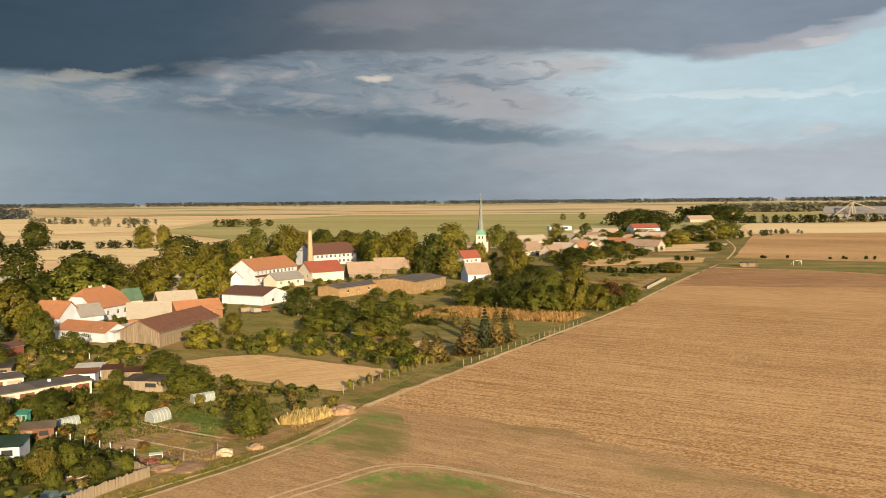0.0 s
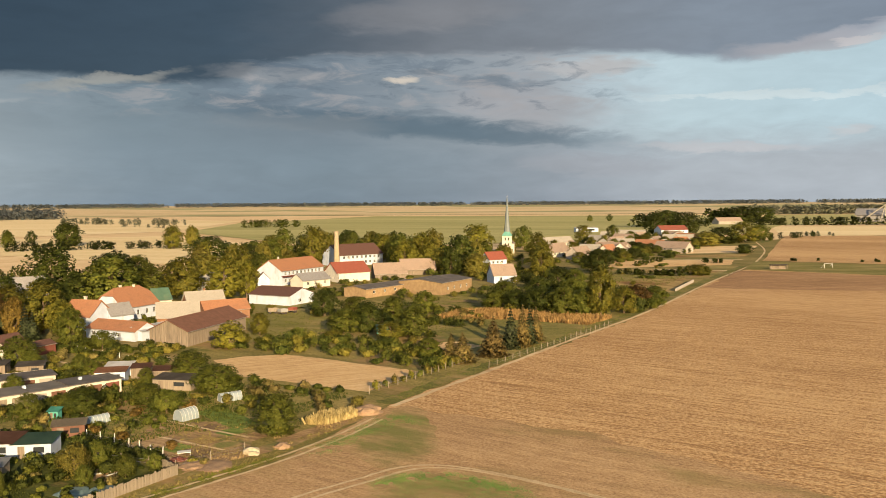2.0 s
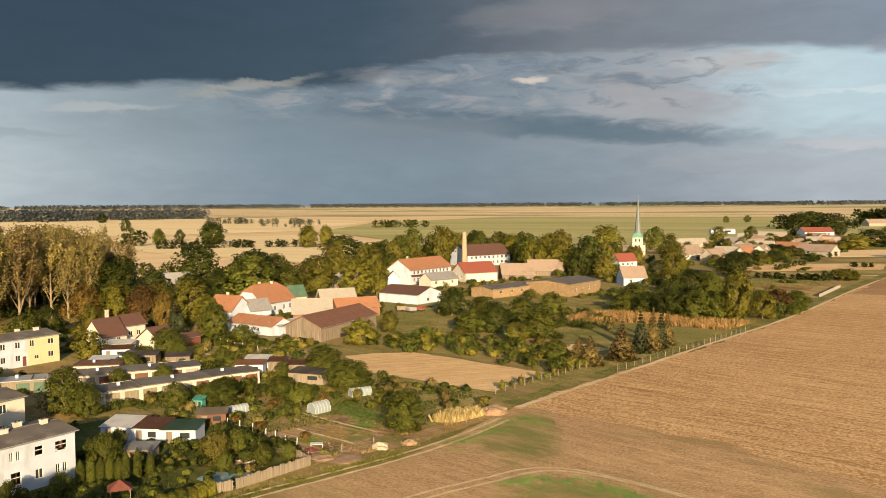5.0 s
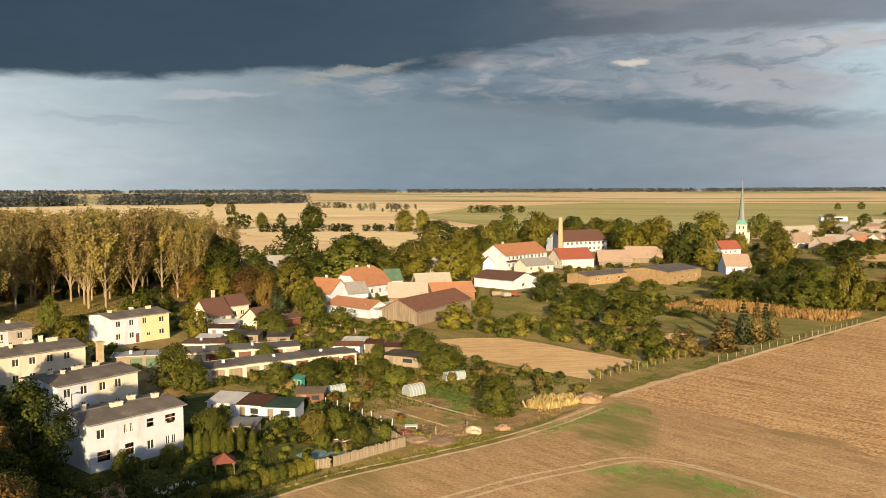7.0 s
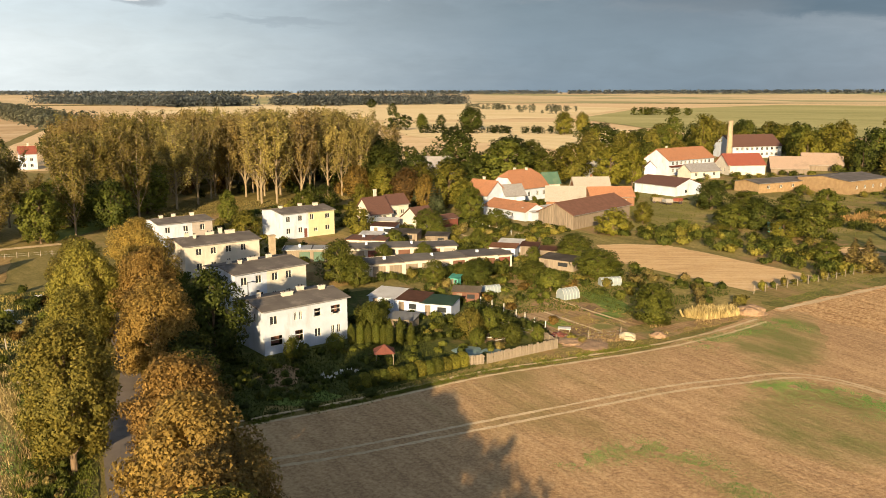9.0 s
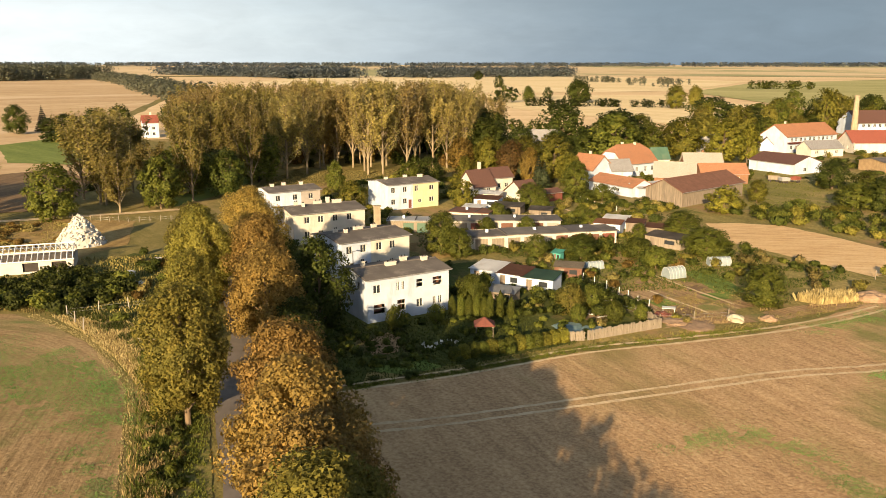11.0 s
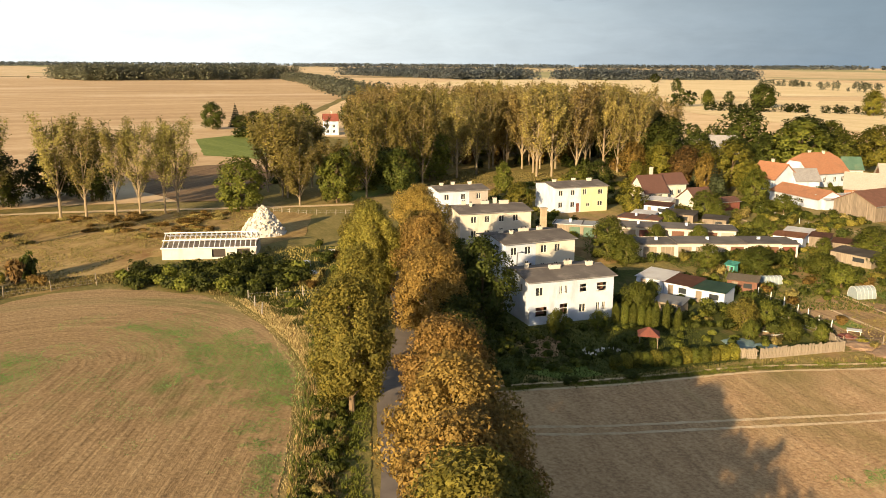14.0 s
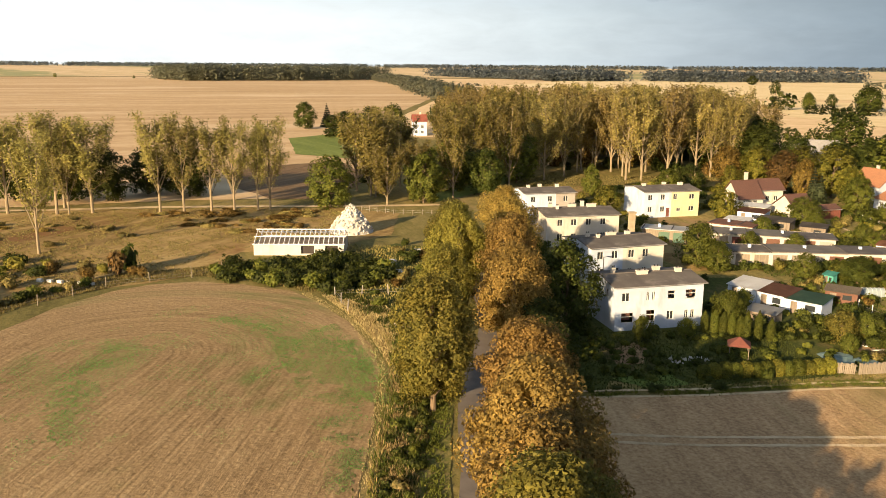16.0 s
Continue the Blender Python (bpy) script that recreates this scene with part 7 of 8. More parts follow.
shrub_area([(-62, 284), (-40, 290), (-14, 296), (6, 300), (8, 340), (-10, 345), (-30, 380), (-60, 380), (-66, 330)], 60, 161, "gmgmo", (1.0, 3.2), (1.2, 2.6), "garden bush between the village buildings", "", 3.0, 1.0, True)
shrub_area([(-30, 400), (-2, 350), (30, 380), (60, 480), (40, 540), (0, 440)], 50, 162, "gmgmo", (1.5, 4.5), (1.6, 3.2), "garden bush below the church", "", 3.0, 1.0, True)
shrub_area([(-100, 212), (-84, 214), (-70, 236), (-62, 262), (-84, 270), (-108, 250)], 34, 163, "gmmoy", (1.0, 3.0), (1.0, 2.0), "bush in the farm gardens", "", 2.0, .6, True)
shrub_area([(-104, 186), (-72, 182), (-66, 192), (-84, 200), (-104, 204)], 30, 164, "gmgm", (.8, 2.2), (1.0, 1.9), "bush below the outbuildings", "", 1.6, .6, True)
shrub_area([(60, 510), (110, 540), (170, 640), (200, 740), (140, 720), (80, 600)], 60, 165, "gmgmo", (1.5, 4.0), (1.8, 3.6), "garden bush along the village street", "", 4.0, 1.0, True)
for i, (x, y) in enumerate(scatter([(62, 440), (80, 462), (128, 548), (180, 642), (228, 752), (216, 770), (160, 672), (100, 566), (66, 500)], 70, 181, 6.0, 1.0)):
    plant(("village_d", "village_g", "village_d", "village_y")[i % 4], x, y, rnd.uniform(3.6, 6.2), rnd.uniform(2.8, 4.6), ("dark green", "green", "dark green", "yellowing")[i % 4] + " garden tree below the village houses", "tree", "village belt trees")
shrub_area([(58, 424), (80, 440), (132, 540), (184, 636), (240, 752), (226, 780), (150, 668), (90, 566), (60, 500)], 120, 182, "gmgmg", (1.2, 2.8), (2.0, 3.6), "hedge and scrub below the village houses", "", 3.4, .8, True)
shrub_area([(-28, 240), (-20, 262), (0, 262), (7, 240), (0, 210), (-12, 192), (-21, 192)], 44, 183, "gmogw", (.8, 3.0), (1.0, 2.4), "rough growth in the orchard grass", "", 2.6, .8, True)
patch("orchard_bare", [(-17, 200), (-10, 214), (-5, 208), (-10, 193)], .075, M["bed"], "bare reddish soil in the orchard", .6, 1.2)
for i in range(15):
    f = i / 14
    shrub("ggmgo"[i % 5], -80.6 + 17.6 * f, 123.4 + 19.6 * f, 1.2 + (i * 5 % 7) * .2, 1.2, "dark shrub before the garage fronts", "garage front shrubs")
for i in range(12):
    shrub("ymoy"[i % 4], -17.0 + i * 1.45, 149.5 + i * 2.35, rnd.uniform(1.2, 2.2), rnd.uniform(.7, 1.1), "young yellow-green shrub along the plot fence", "plot fence shrubs")
shrub_area([(-160, 140), (-146, 146), (-126, 172), (-130, 196), (-150, 206), (-160, 180)], 40, 171, "gmgoy", (.8, 2.6), (1.2, 2.4), "dense undergrowth between wood and flats", "", 2.2, 1.0, True)
shrub_area([(-58, 94), (-50, 99), (-44, 103), (-48, 112), (-62, 112), (-72, 102), (-66, 96)], 46, 172, "gmggm", (.7, 2.0), (.7, 1.5), "dark leafy shrub among the garden sheds", "", 1.4, .4, True)
shrub_area([(-80, 84), (-72, 80), (-71, 96), (-78, 112), (-88, 112), (-82, 100)], 24, 173, "ggmg", (.8, 2.4), (.8, 1.6), "dark shrub between the blocks of flats", "", 1.6, .6, True)
shrub_area([(-96, 132), (-80, 128), (-62, 142), (-58, 158), (-80, 170), (-104, 160)], 60, 174, "gmgmo", (.8, 2.4), (.8, 1.7), "shrub filling the gardens round the garages", "", 1.8, .2, True)
for i, (x, y) in enumerate(((-136, 176), (-140, 190), (-134, 200), (-152, 164))):
    plant(("green_c", "dark_c", "yellow_c")[i % 3], x, y, rnd.uniform(5, 9), rnd.uniform(2.6, 4.0), "young tree on the slope below the wood", "tree", "slope trees")
shrub_area([(-62, 88), (-54, 78), (-47, 88), (-43, 96), (-52, 100), (-60, 98)], 20, 175, "gmgggm", (.4, 1.0), (.4, .9), "garden shrub behind the clipped hedge", "", 1.1, .3, True)
shrub_area([(-72, 74), (-60, 64), (-54, 72), (-56, 82), (-66, 86)], 34, 176, "gggmgg", (.4, 1.2), (.4, 1.0), "dark shrub and perennials in the flats' garden", "", 1.1, .4, True)
for i, (x, y, h, r) in enumerate(((-64.8, 80.5, 3.2, 1.3), (-62.6, 86.5, 2.4, 1.3), (-47, 97.5, 2.4, 1.2), (-40.5, 103.5, 2.2, 1.0), (-64.5, 101.5, 3.4, 1.5))):
    plant("fruit", x, y, h, r, "small leafy tree in the flats' garden", "tree", "flats garden trees")
for i in range(13):
    f = i / 12
    shrub("g", -56.5 + 15.5 * f, 115.6 - 9.0 * f, 1.3 + (i * 7 % 4) * .15, 1.0, "dark green hedge plant with pale posts beside it", "allotment hedge")
for i in range(16):
    f = i / 15
    shrub("gm"[i % 2], -102 + 22 * f, 195 - 16.5 * f, 1.7, 1.3, "clipped dark hedge plant in the village gardens", "village hedge")
for i in range(12):
    f = i / 11
    shrub("gm"[i % 2], -97 + 19 * f, 200.5 - 14 * f, 1.9, 1.2, "clipped dark hedge plant in the village gardens", "village hedge")
# thuja columns by the white flats, and the clipped hedge
for i, (x, y, h, s) in enumerate(((-62.6, 90.4, 3.0, 1), (-61.6, 91.1, 3.2, 1), (-60.6, 91.6, 3.1, 1), (-59.6, 92.0, 3.2, 1), (-58.7, 92.5, 3.0, 1), (-57.6, 92.3, 3.9, 0), (-56.3, 92.8, 4.1, 0), (-55.2, 93.9, 3.2, 0))):
    ob = new("thuja", THUJA_D if s else THUJA)
    ob.matrix_basis = Matrix.LocRotScale((x, y, 0), Euler((0, 0, i * 1.3)), (1, 1, h / 4))
    tagged(ob, "column-shaped dark thuja by the flats" if s else "tall light green thuja column", "thuja", "thuja row")
HEDGE = [hedge_block(95 + i, 1.35, 1.6, 1.6, 1900, .14, lf) for i, lf in enumerate(("lf_mid", "lf_yellow"))]
for i in range(13):
    f = i / 12
    ob = new("hedge_plant", HEDGE[i % 3 == 1 or i > 9])
    ob.matrix_basis = Matrix.LocRotScale((-52.4 + 7.4 * f, 76.2 + 13.2 * f, 0), Euler((0, 0, 1.0 + i * .01)), (1, 1, .92 + (i * 7 % 5) * .04))
    tagged(ob, "clipped round-topped green hedge plant at the field edge", "hedge", "clipped hedge")


def blades(name, p, h, material, label, seed, width, category="grass"):
    """Blades or stalks standing at the given places."""
    q = np.random.default_rng(seed)
    n = len(p)
    hh = q.uniform(.5, 1.2, n) * h
    a = q.random(n) * 6.283
    w = np.stack([np.cos(a), np.sin(a), 0 * a], 1) * (width * q.uniform(.6, 1.4, n))[:, None]
    lean = np.stack([q.normal(size=n) * .25, q.normal(size=n) * .25, np.ones(n)], 1) * hh[:, None]
    base = np.concatenate([p, np.full((n, 1), .03)], 1)
    v = np.stack([base - w * .5, base + w * .5, base + w * .55 + lean * .6, base + lean, base - w * .55 + lean * .6], 1).reshape(-1, 3)
    k = np.arange(n) * 5
    return tagged(new(name, mesh_from(name, v.tolist(), np.stack([k, k + 1, k + 2, k + 3, k + 4], 1).tolist(), M[material])), label, category, "", "stuff")


def weed_line(name, pts, n, spread, h, material, label, seed, width=.1, category="grass"):
    """Growth in a drift along a line, thick in the middle and thinning out."""
    q = np.random.default_rng(seed)
    P = np.array(pts, float)
    cum = np.concatenate([[0], np.cumsum(np.linalg.norm(np.diff(P, axis=0), axis=1))])
    s = q.random(n) * cum[-1]
    p = np.stack([np.interp(s, cum, P[:, k]) for k in (0, 1)], 1) + q.normal(size=(n, 2)) * spread
    p = np.array([a for a in p if noise.noise((a[0] * .35, a[1] * .35, seed)) + .6 * noise.noise((a[0] * 1.3, a[1] * 1.3, seed)) > -.15])
    return blades(name, p, h, material, label, seed, width, category)


def tufts(name, poly, n, h, material, label, seed, width=0.25, skip=1.0, category="grass", patchy=None, fall=0.0):
    """Uncountable blades or stalks standing in a piece of land."""
    q = np.random.default_rng(seed)
    xy = np.array(poly)
    p = q.uniform(xy.min(0), xy.max(0), (n * 6, 2))
    c = np.zeros(len(p), bool)
    for (x0, y0), (x1, y1) in zip(poly, poly[1:] + poly[:1]):
        cross = (y0 > p[:, 1]) != (y1 > p[:, 1])
        c ^= cross & (p[:, 0] < (x1 - x0) * (p[:, 1] - y0) / ((y1 - y0) or 1e-9) + x0)
    for inv, lo, hi in SOLID:
        m = np.array(inv)
        l = p @ m[:2, :2].T + m[:2, 3]
        c &= ~((l[:, 0] > lo[0] - .3) & (l[:, 0] < hi[0] + .3) & (l[:, 1] > lo[1] - .3) & (l[:, 1] < hi[1] + .3))
    p = p[c]
    mid, half = (xy.min(0) + xy.max(0)) / 2, (xy.max(0) - xy.min(0)) / 2
    if patchy is not None:
        p = np.array([a for a in p if noise.noise((a[0] * .22, a[1] * .22, seed)) + .5 * noise.noise((a[0] * .9, a[1] * .9, seed)) - fall * (((a[0] - mid[0]) / half[0]) ** 2 + ((a[1] - mid[1]) / half[1]) ** 2) > patchy])
    return blades(name, p[:n], h, material, label, seed, width, category)


tufts("meadow_grass", [(-205, 20), (-205, 52), (-186, 82), (-174, 98), (-150, 94), (-140, 76), (-146, 60), (-136, 44), (-138, 22), (-150, 4)], 26000, 0.24, "lf_weed", "tawny tall grass of the meadow", 81, 0.12, patchy=-.1)
tufts("ditch_grass", [(-44, 26), (-54, 33), (-66, 43), (-76, 50.5), (-86, 55), (-82, 62), (-72, 54.5), (-64.5, 47.5), (-53, 37.5), (-44, 31)], 14000, 0.3, "lf_weed", "rank grass and weeds in the ditch", 82, 0.05)
tufts("maize", [(-10, 242), (-3, 259), (8, 261), (42, 243), (33, 229), (12, 240)], 7000, 1.3, "lf_corn", "strip of ripe orange maize", 83, 0.26, category="maize")
tufts("maize_garden", [(-25.5, 125.5), (-24, 130), (-19.5, 133), (-18, 130), (-22, 125)], 2200, 1.15, "lf_dry", "small stand of pale dry maize", 84, 0.24, category="maize")
tufts("edge_weeds", [(-49, 74.2), (-41.6, 89.0), (-26.5, 108.6), (-16, 131), (-18, 133), (-28, 110.6), (-43.2, 90), (-50.4, 75)], 7000, 0.22, "lf_weed", "rough grass between fence and track", 85, 0.08, patchy=-.1)
tufts("track_weeds", [(-12.4, 141), (2, 167), (24.5, 206.5), (56, 263), (53, 265), (21, 208), (-2, 169), (-15, 142)], 8000, 0.22, "lf_mid", "grass strip along the field track", 86, 0.08, patchy=-.1)
tufts("garden_weeds", [(-49.5, 113), (-49, 127), (-33, 126), (-30, 112), (-37.5, 103.5)], 1500, 0.22, "lf_weed", "weeds and stalks in the vegetable garden", 87, 0.12, patchy=-.1)
tufts("wood_grass", [(-174, 150), (-196, 192), (-172, 208), (-160, 226), (-150, 224), (-150, 205), (-158, 180)], 12000, 0.3, "lf_weed", "rough grass on the slope below the wood", 88, 0.12)
tufts("gold_edge", [(-52.8, 31), (-62.8, 38.8), (-75.2, 47.6), (-93, 54.4), (-110, 55.8), (-110, 57.2), (-93, 56), (-75.8, 49.2), (-63.4, 40.4), (-53.4, 32.6)], 9000, 0.2, "lf_dry", "straw grass along the drilled field", 89, 0.03)
SHOOTS_A = [(-94, 53), (-79.2, 49.4), (-68, 42.5), (-66, 38), (-76, 38), (-92, 42)]
SHOOTS_B = [(-108, 44), (-104, 52), (-92, 53), (-80, 44), (-84, 38), (-96, 38)]
SHOOTS_D = [(-56, 30), (-62, 38), (-76, 47), (-90, 53), (-110, 54), (-120, 40), (-100, 25), (-70, 15)]
SHOOTS_C = [(-98, 8), (-108, 22), (-110, 34), (-100, 34), (-86, 20), (-84, 8)]
for k, (area, n, gone) in enumerate(((SHOOTS_A, 11000, -.4), (SHOOTS_B, 5000, -.3), (SHOOTS_C, 6000, -.25), (SHOOTS_D, 8000, .05))):
    tufts("crop_shoots", area, n, .10, "lf_shoot", "patch of green shoots in the drilled field", 190 + k, .07, category="crop", patchy=gone, fall=.45)
weed_line("field_weeds", [(-11, 98), (-8, 101), (-4, 101.5), (1, 99.5), (6, 95)], 9000, .9, .12, "lf_shoot", "green volunteer growth inside the bend of the wheel track", 301, .08)
weed_line("field_weeds", [(-9, 96), (-2, 98), (5, 92)], 5000, 1.8, .10, "lf_shoot", "thin green growth inside the bend", 302, .08)
weed_line("field_weeds", [(-24, 69), (-18, 76), (-13, 75), (-8, 70), (0, 64)], 9000, 1.1, .10, "lf_shoot", "green arc of weeds in the harrowed soil", 304, .08)
weed_line("field_weeds", [(-21, 112), (-16, 121), (-12, 130), (-8, 126)], 8000, 1.3, .12, "lf_shoot", "green weeds at the field corner", 305, .08)
weed_line("edge_grass", [(-56, 62.5), (-49, 74.2), (-41.6, 88.6), (-34, 98.8), (-26, 109.2)], 9000, .5, .2, "lf_mid", "rough green grass between hedge and track", 306, .07)
weed_line("rut_grass", [(-57, 61), (-49.2, 73), (-41.4, 87), (-33.4, 97.4), (-25.6, 107.5), (-19.4, 118)], 1800, .2, .1, "lf_weed", "low grass between the wheel ruts", 307, .06)
weed_line("crop_shoots", [(-66, 40), (-73, 45), (-80, 48), (-88, 49)], 7000, 1.3, .12, "lf_shoot", "strip of green shoots near the field's edge", 308, .08, "crop")
weed_line("crop_shoots", [(-82, 36), (-84, 41), (-90, 44), (-100, 44), (-106, 40)], 5000, 1.0, .12, "lf_shoot", "arc of green shoots in the drilled field", 309, .08, "crop")
weed_line("crop_shoots", [(-76, 13), (-86, 17), (-94, 20), (-101, 28)], 8000, 1.6, .12, "lf_shoot", "strip of green shoots in the drilled field", 310, .08, "crop")
weed_line("crop_shoots", [(-54, 31), (-60, 35), (-67, 37)], 3500, 1.0, .12, "lf_shoot", "patch of green shoots by the ditch", 311, .08, "crop")
weed_line("verge_grass", [(-42, 31.5), (-52, 38), (-60, 44.5), (-66, 49.6), (-74, 56)], 9000, .65, .25, "lf_mid", "rough grass of the road verge", 312, .07)
weed_line("verge_grass", [(-46, 30), (-56, 37.6), (-66, 45.2), (-74, 51.5), (-82, 56)], 9000, 1.0, .6, "lf_green", "tall green weeds in the ditch", 313, .09)
weed_line("verge_grass", [(-45, 29.5), (-55, 36.6), (-66, 44.4), (-74, 50.5)], 5000, .9, .6, "lf_dry", "dead straw stalks in the ditch", 314, .05)
tufts("corner_grass", [(-74, 48.8), (-86, 53.4), (-98, 56.4), (-108, 58), (-100, 63), (-88, 61.5), (-77, 55)], 9000, .3, "lf_dry", "dry grass at the corner of the field", 315, .06)
weed_line("corner_weeds", [(-80, 56.5), (-88, 59), (-98, 60.5), (-108, 60)], 5000, 1.0, .5, "lf_green", "green weeds along the garden wall", 316, .09)
tufts("garden_flowers", [(-59, 78), (-56, 82), (-54.5, 80.5), (-57.5, 76.5)], 70, .35, "frame", "white garden flowers", 95, .2, category="flowers")
tufts("strip_weeds", [(-36, 102), (-26, 114), (-16, 131), (-18, 134), (-27, 120), (-35, 108)], 2500, .35, "lf_dry", "dead stalks on the bare strip", 96, .06, patchy=0.0)
tufts("headland_weeds", [(-110, 57), (-122, 53.5), (-129.5, 46.5), (-131, 36), (-127.5, 22), (-119, 9), (-126, 8), (-135, 22), (-138, 38), (-134, 54), (-122, 62), (-108, 62)], 12000, 0.35, "lf_weed", "rank weeds round the end of the field", 97, 0.09)
tufts("ruin_weeds", [(-104, 60), (-128, 58), (-136, 80), (-118, 98), (-98, 84), (-90, 66)], 9000, 0.4, "lf_weed", "tall weeds round the ruin", 91, 0.1)
tufts("garden_undergrowth", [(-58, 62), (-49, 75), (-43, 90), (-58, 98), (-72, 80), (-74, 68)], 12000, 0.22, "lf_green", "low garden greenery under the shrubs", 92, 0.09)
tufts("yard_undergrowth", [(-52, 113), (-80, 128), (-104, 150), (-84, 172), (-60, 170), (-46, 158), (-20, 146), (-30, 128)], 16000, 0.3, "lf_green", "rough garden grass and weeds", 93, 0.14, patchy=-.1)
tufts("village_undergrowth", [(-50, 200), (-14, 196), (4, 240), (60, 300), (110, 400), (60, 420), (-20, 290), (-56, 270), (-100, 262)], 14000, 0.35, "lf_mid", "rough grass of the village meadows", 94, 0.14, patchy=-.1)

# ---- far trees ----
def far_trees(name, pts, n, depth, h, label, seed, leaf="lf_far", size=5.0, per=12, upland=False):
    """A distant wood or hedge along a line, too far to count its trees."""
    q = np.random.default_rng(seed)
    P = np.array(pts, float)
    seg = np.linalg.norm(np.diff(P, axis=0), axis=1)
    cum = np.concatenate([[0], np.cumsum(seg)])
    s = q.random(n) * cum[-1]
    base = np.stack([np.interp(s, cum, P[:, k]) for k in (0, 1)], 1)
    i = np.clip(np.searchsorted(cum, s) - 1, 0, len(seg) - 1)
    d = np.diff(P, axis=0)[i] / seg[i][:, None]
    back = q.random(n)
    base += np.stack([-d[:, 1], d[:, 0]], 1) * (back * depth)[:, None]
    z0 = np.array([upland_z(*b) if upland else 0.0 for b in base])
    hh = h * q.uniform(.7, 1.08, n)
    z = q.random((n, per)) ** .8
    off = q.normal(size=(n, per, 2)) * (h * .17) * (np.sqrt(np.clip(1 - (1.7 * z - .75) ** 2, 0, 1)) + .12)[:, :, None]
    c = np.concatenate([base[:, None, :] + off, (z0[:, None] + z * hh[:, None] * .95 + h * .03)[:, :, None]], 2).reshape(-1, 3)
    heart = np.repeat(np.concatenate([base, (z0 - h * .4)[:, None]], 1), per, axis=0)
    return tagged(new(name, leaf_mesh(name, c, size * q.uniform(.7, 1.3, n * per), M[leaf], seed, heart=heart, soft=.95)), label, "forest", "", "stuff")


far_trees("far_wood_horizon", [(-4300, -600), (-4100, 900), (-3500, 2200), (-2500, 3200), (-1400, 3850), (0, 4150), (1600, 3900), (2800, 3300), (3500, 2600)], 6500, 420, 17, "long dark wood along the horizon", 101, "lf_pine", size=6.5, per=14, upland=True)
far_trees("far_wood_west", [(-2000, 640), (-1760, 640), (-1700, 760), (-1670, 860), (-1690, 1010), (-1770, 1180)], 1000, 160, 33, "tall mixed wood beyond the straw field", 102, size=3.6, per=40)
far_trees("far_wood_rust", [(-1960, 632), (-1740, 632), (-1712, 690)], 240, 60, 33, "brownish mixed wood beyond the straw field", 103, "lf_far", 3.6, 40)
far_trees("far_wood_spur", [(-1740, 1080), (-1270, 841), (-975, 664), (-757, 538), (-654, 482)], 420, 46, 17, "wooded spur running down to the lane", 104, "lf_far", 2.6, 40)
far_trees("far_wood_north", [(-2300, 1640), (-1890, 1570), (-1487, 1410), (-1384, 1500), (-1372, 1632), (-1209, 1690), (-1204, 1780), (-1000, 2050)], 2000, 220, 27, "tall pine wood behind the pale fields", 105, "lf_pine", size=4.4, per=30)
far_trees("far_hedge_east", [(395, 1166), (540, 1152), (690, 1195)], 90, 30, 12, "row of trees before the grain works", 106, "lf_green", 2.6, 40)
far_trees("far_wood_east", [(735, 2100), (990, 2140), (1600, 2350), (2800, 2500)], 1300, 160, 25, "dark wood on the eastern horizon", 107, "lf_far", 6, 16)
far_trees("far_grove_east", [(398, 1300), (455, 1390), (515, 1474)], 60, 40, 23, "dark grove behind the manor", 108, "lf_green", 4, 40)
far_trees("far_grove_village", [(236, 1090), (262, 1130), (300, 1170)], 26, 30, 20, "dark grove beyond the village", 109, "lf_green", 4, 40)
for i, (a, b, n, h) in enumerate((((70, 391), (98, 380), 26, 3.0), ((236, 721), (264, 726), 24, 3.6), ((150, 640), (235, 700), 16, 4.5), ((100, 384), (111, 384), 8, 4.2), ((130, 464), (141, 462), 8, 2.6), ((178, 553), (187, 554), 8, 5.0), ((120, 500), (150, 560), 10, 3.2), ((90, 440), (112, 478), 10, 3.0), ((200, 660), (330, 800), 22, 6))):
    far_trees("allotment_hedge", [a, b], n, 3, h, "dark hedge and scrub between allotments", 150 + i, ("lf_green", "lf_mid")[i % 2], .7 + h * .06, 60)
for i, (a, b, n, h) in enumerate((((-345, 600), (-240, 640), 60, 7), ((-240, 640), (-130, 585), 40, 6), ((-760, 1500), (-480, 1380), 50, 12), ((250, 1100), (330, 1130), 16, 12), ((-330, 1190), (-250, 1210), 26, 12), ((-560, 1300), (-430, 1180), 12, 7), ((-520, 690), (-380, 640), 9, 13), ((-150, 350), (-230, 390), 30, 6), ((310, 806), (360, 812), 10, 4), ((170, 478), (430, 356), 40, 1.6), ((-140, 480), (-60, 560), 40, 7))):
    far_trees("far_hedge", [a, b], n, 14, h, "line of field trees and hedge in the distance", 120 + i, ("lf_green", "lf_mid", "lf_far")[i % 3], max(1.2, h * .2), 50)
for i, (x, y, h) in enumerate(((-620, 1010, 17), (-545, 900, 8), (-470, 830, 8), (-420, 740, 12), (-395, 735, 11), (-360, 725, 10), (-1900, 830, 9), (-1850, 790, 8), (-2100, 700, 9), (-2300, 500, 10), (-2050, 620, 7))):
    plant(("far_d", "far_g")[i % 2], x, y, h, h * .45, "single tree out in the fields", "tree", "field trees")

for i, (x, y, h) in enumerate(((-404.6, 661, 10), (-377.5, 667, 12), (-334, 677, 19), (-256, 706, 14), (-243, 721, 14), (-999, 1540, 18), (253, 1500, 12), (215, 1480, 11), (300, 1495, 11), (330, 1490, 11), (345, 1500, 10))):
    plant(("far_d", "far_g", "far_d")[i % 3], x, y, h, h * (.62 if h > 15 else .5), "round tree standing alone in the fields", "tree", "field trees")

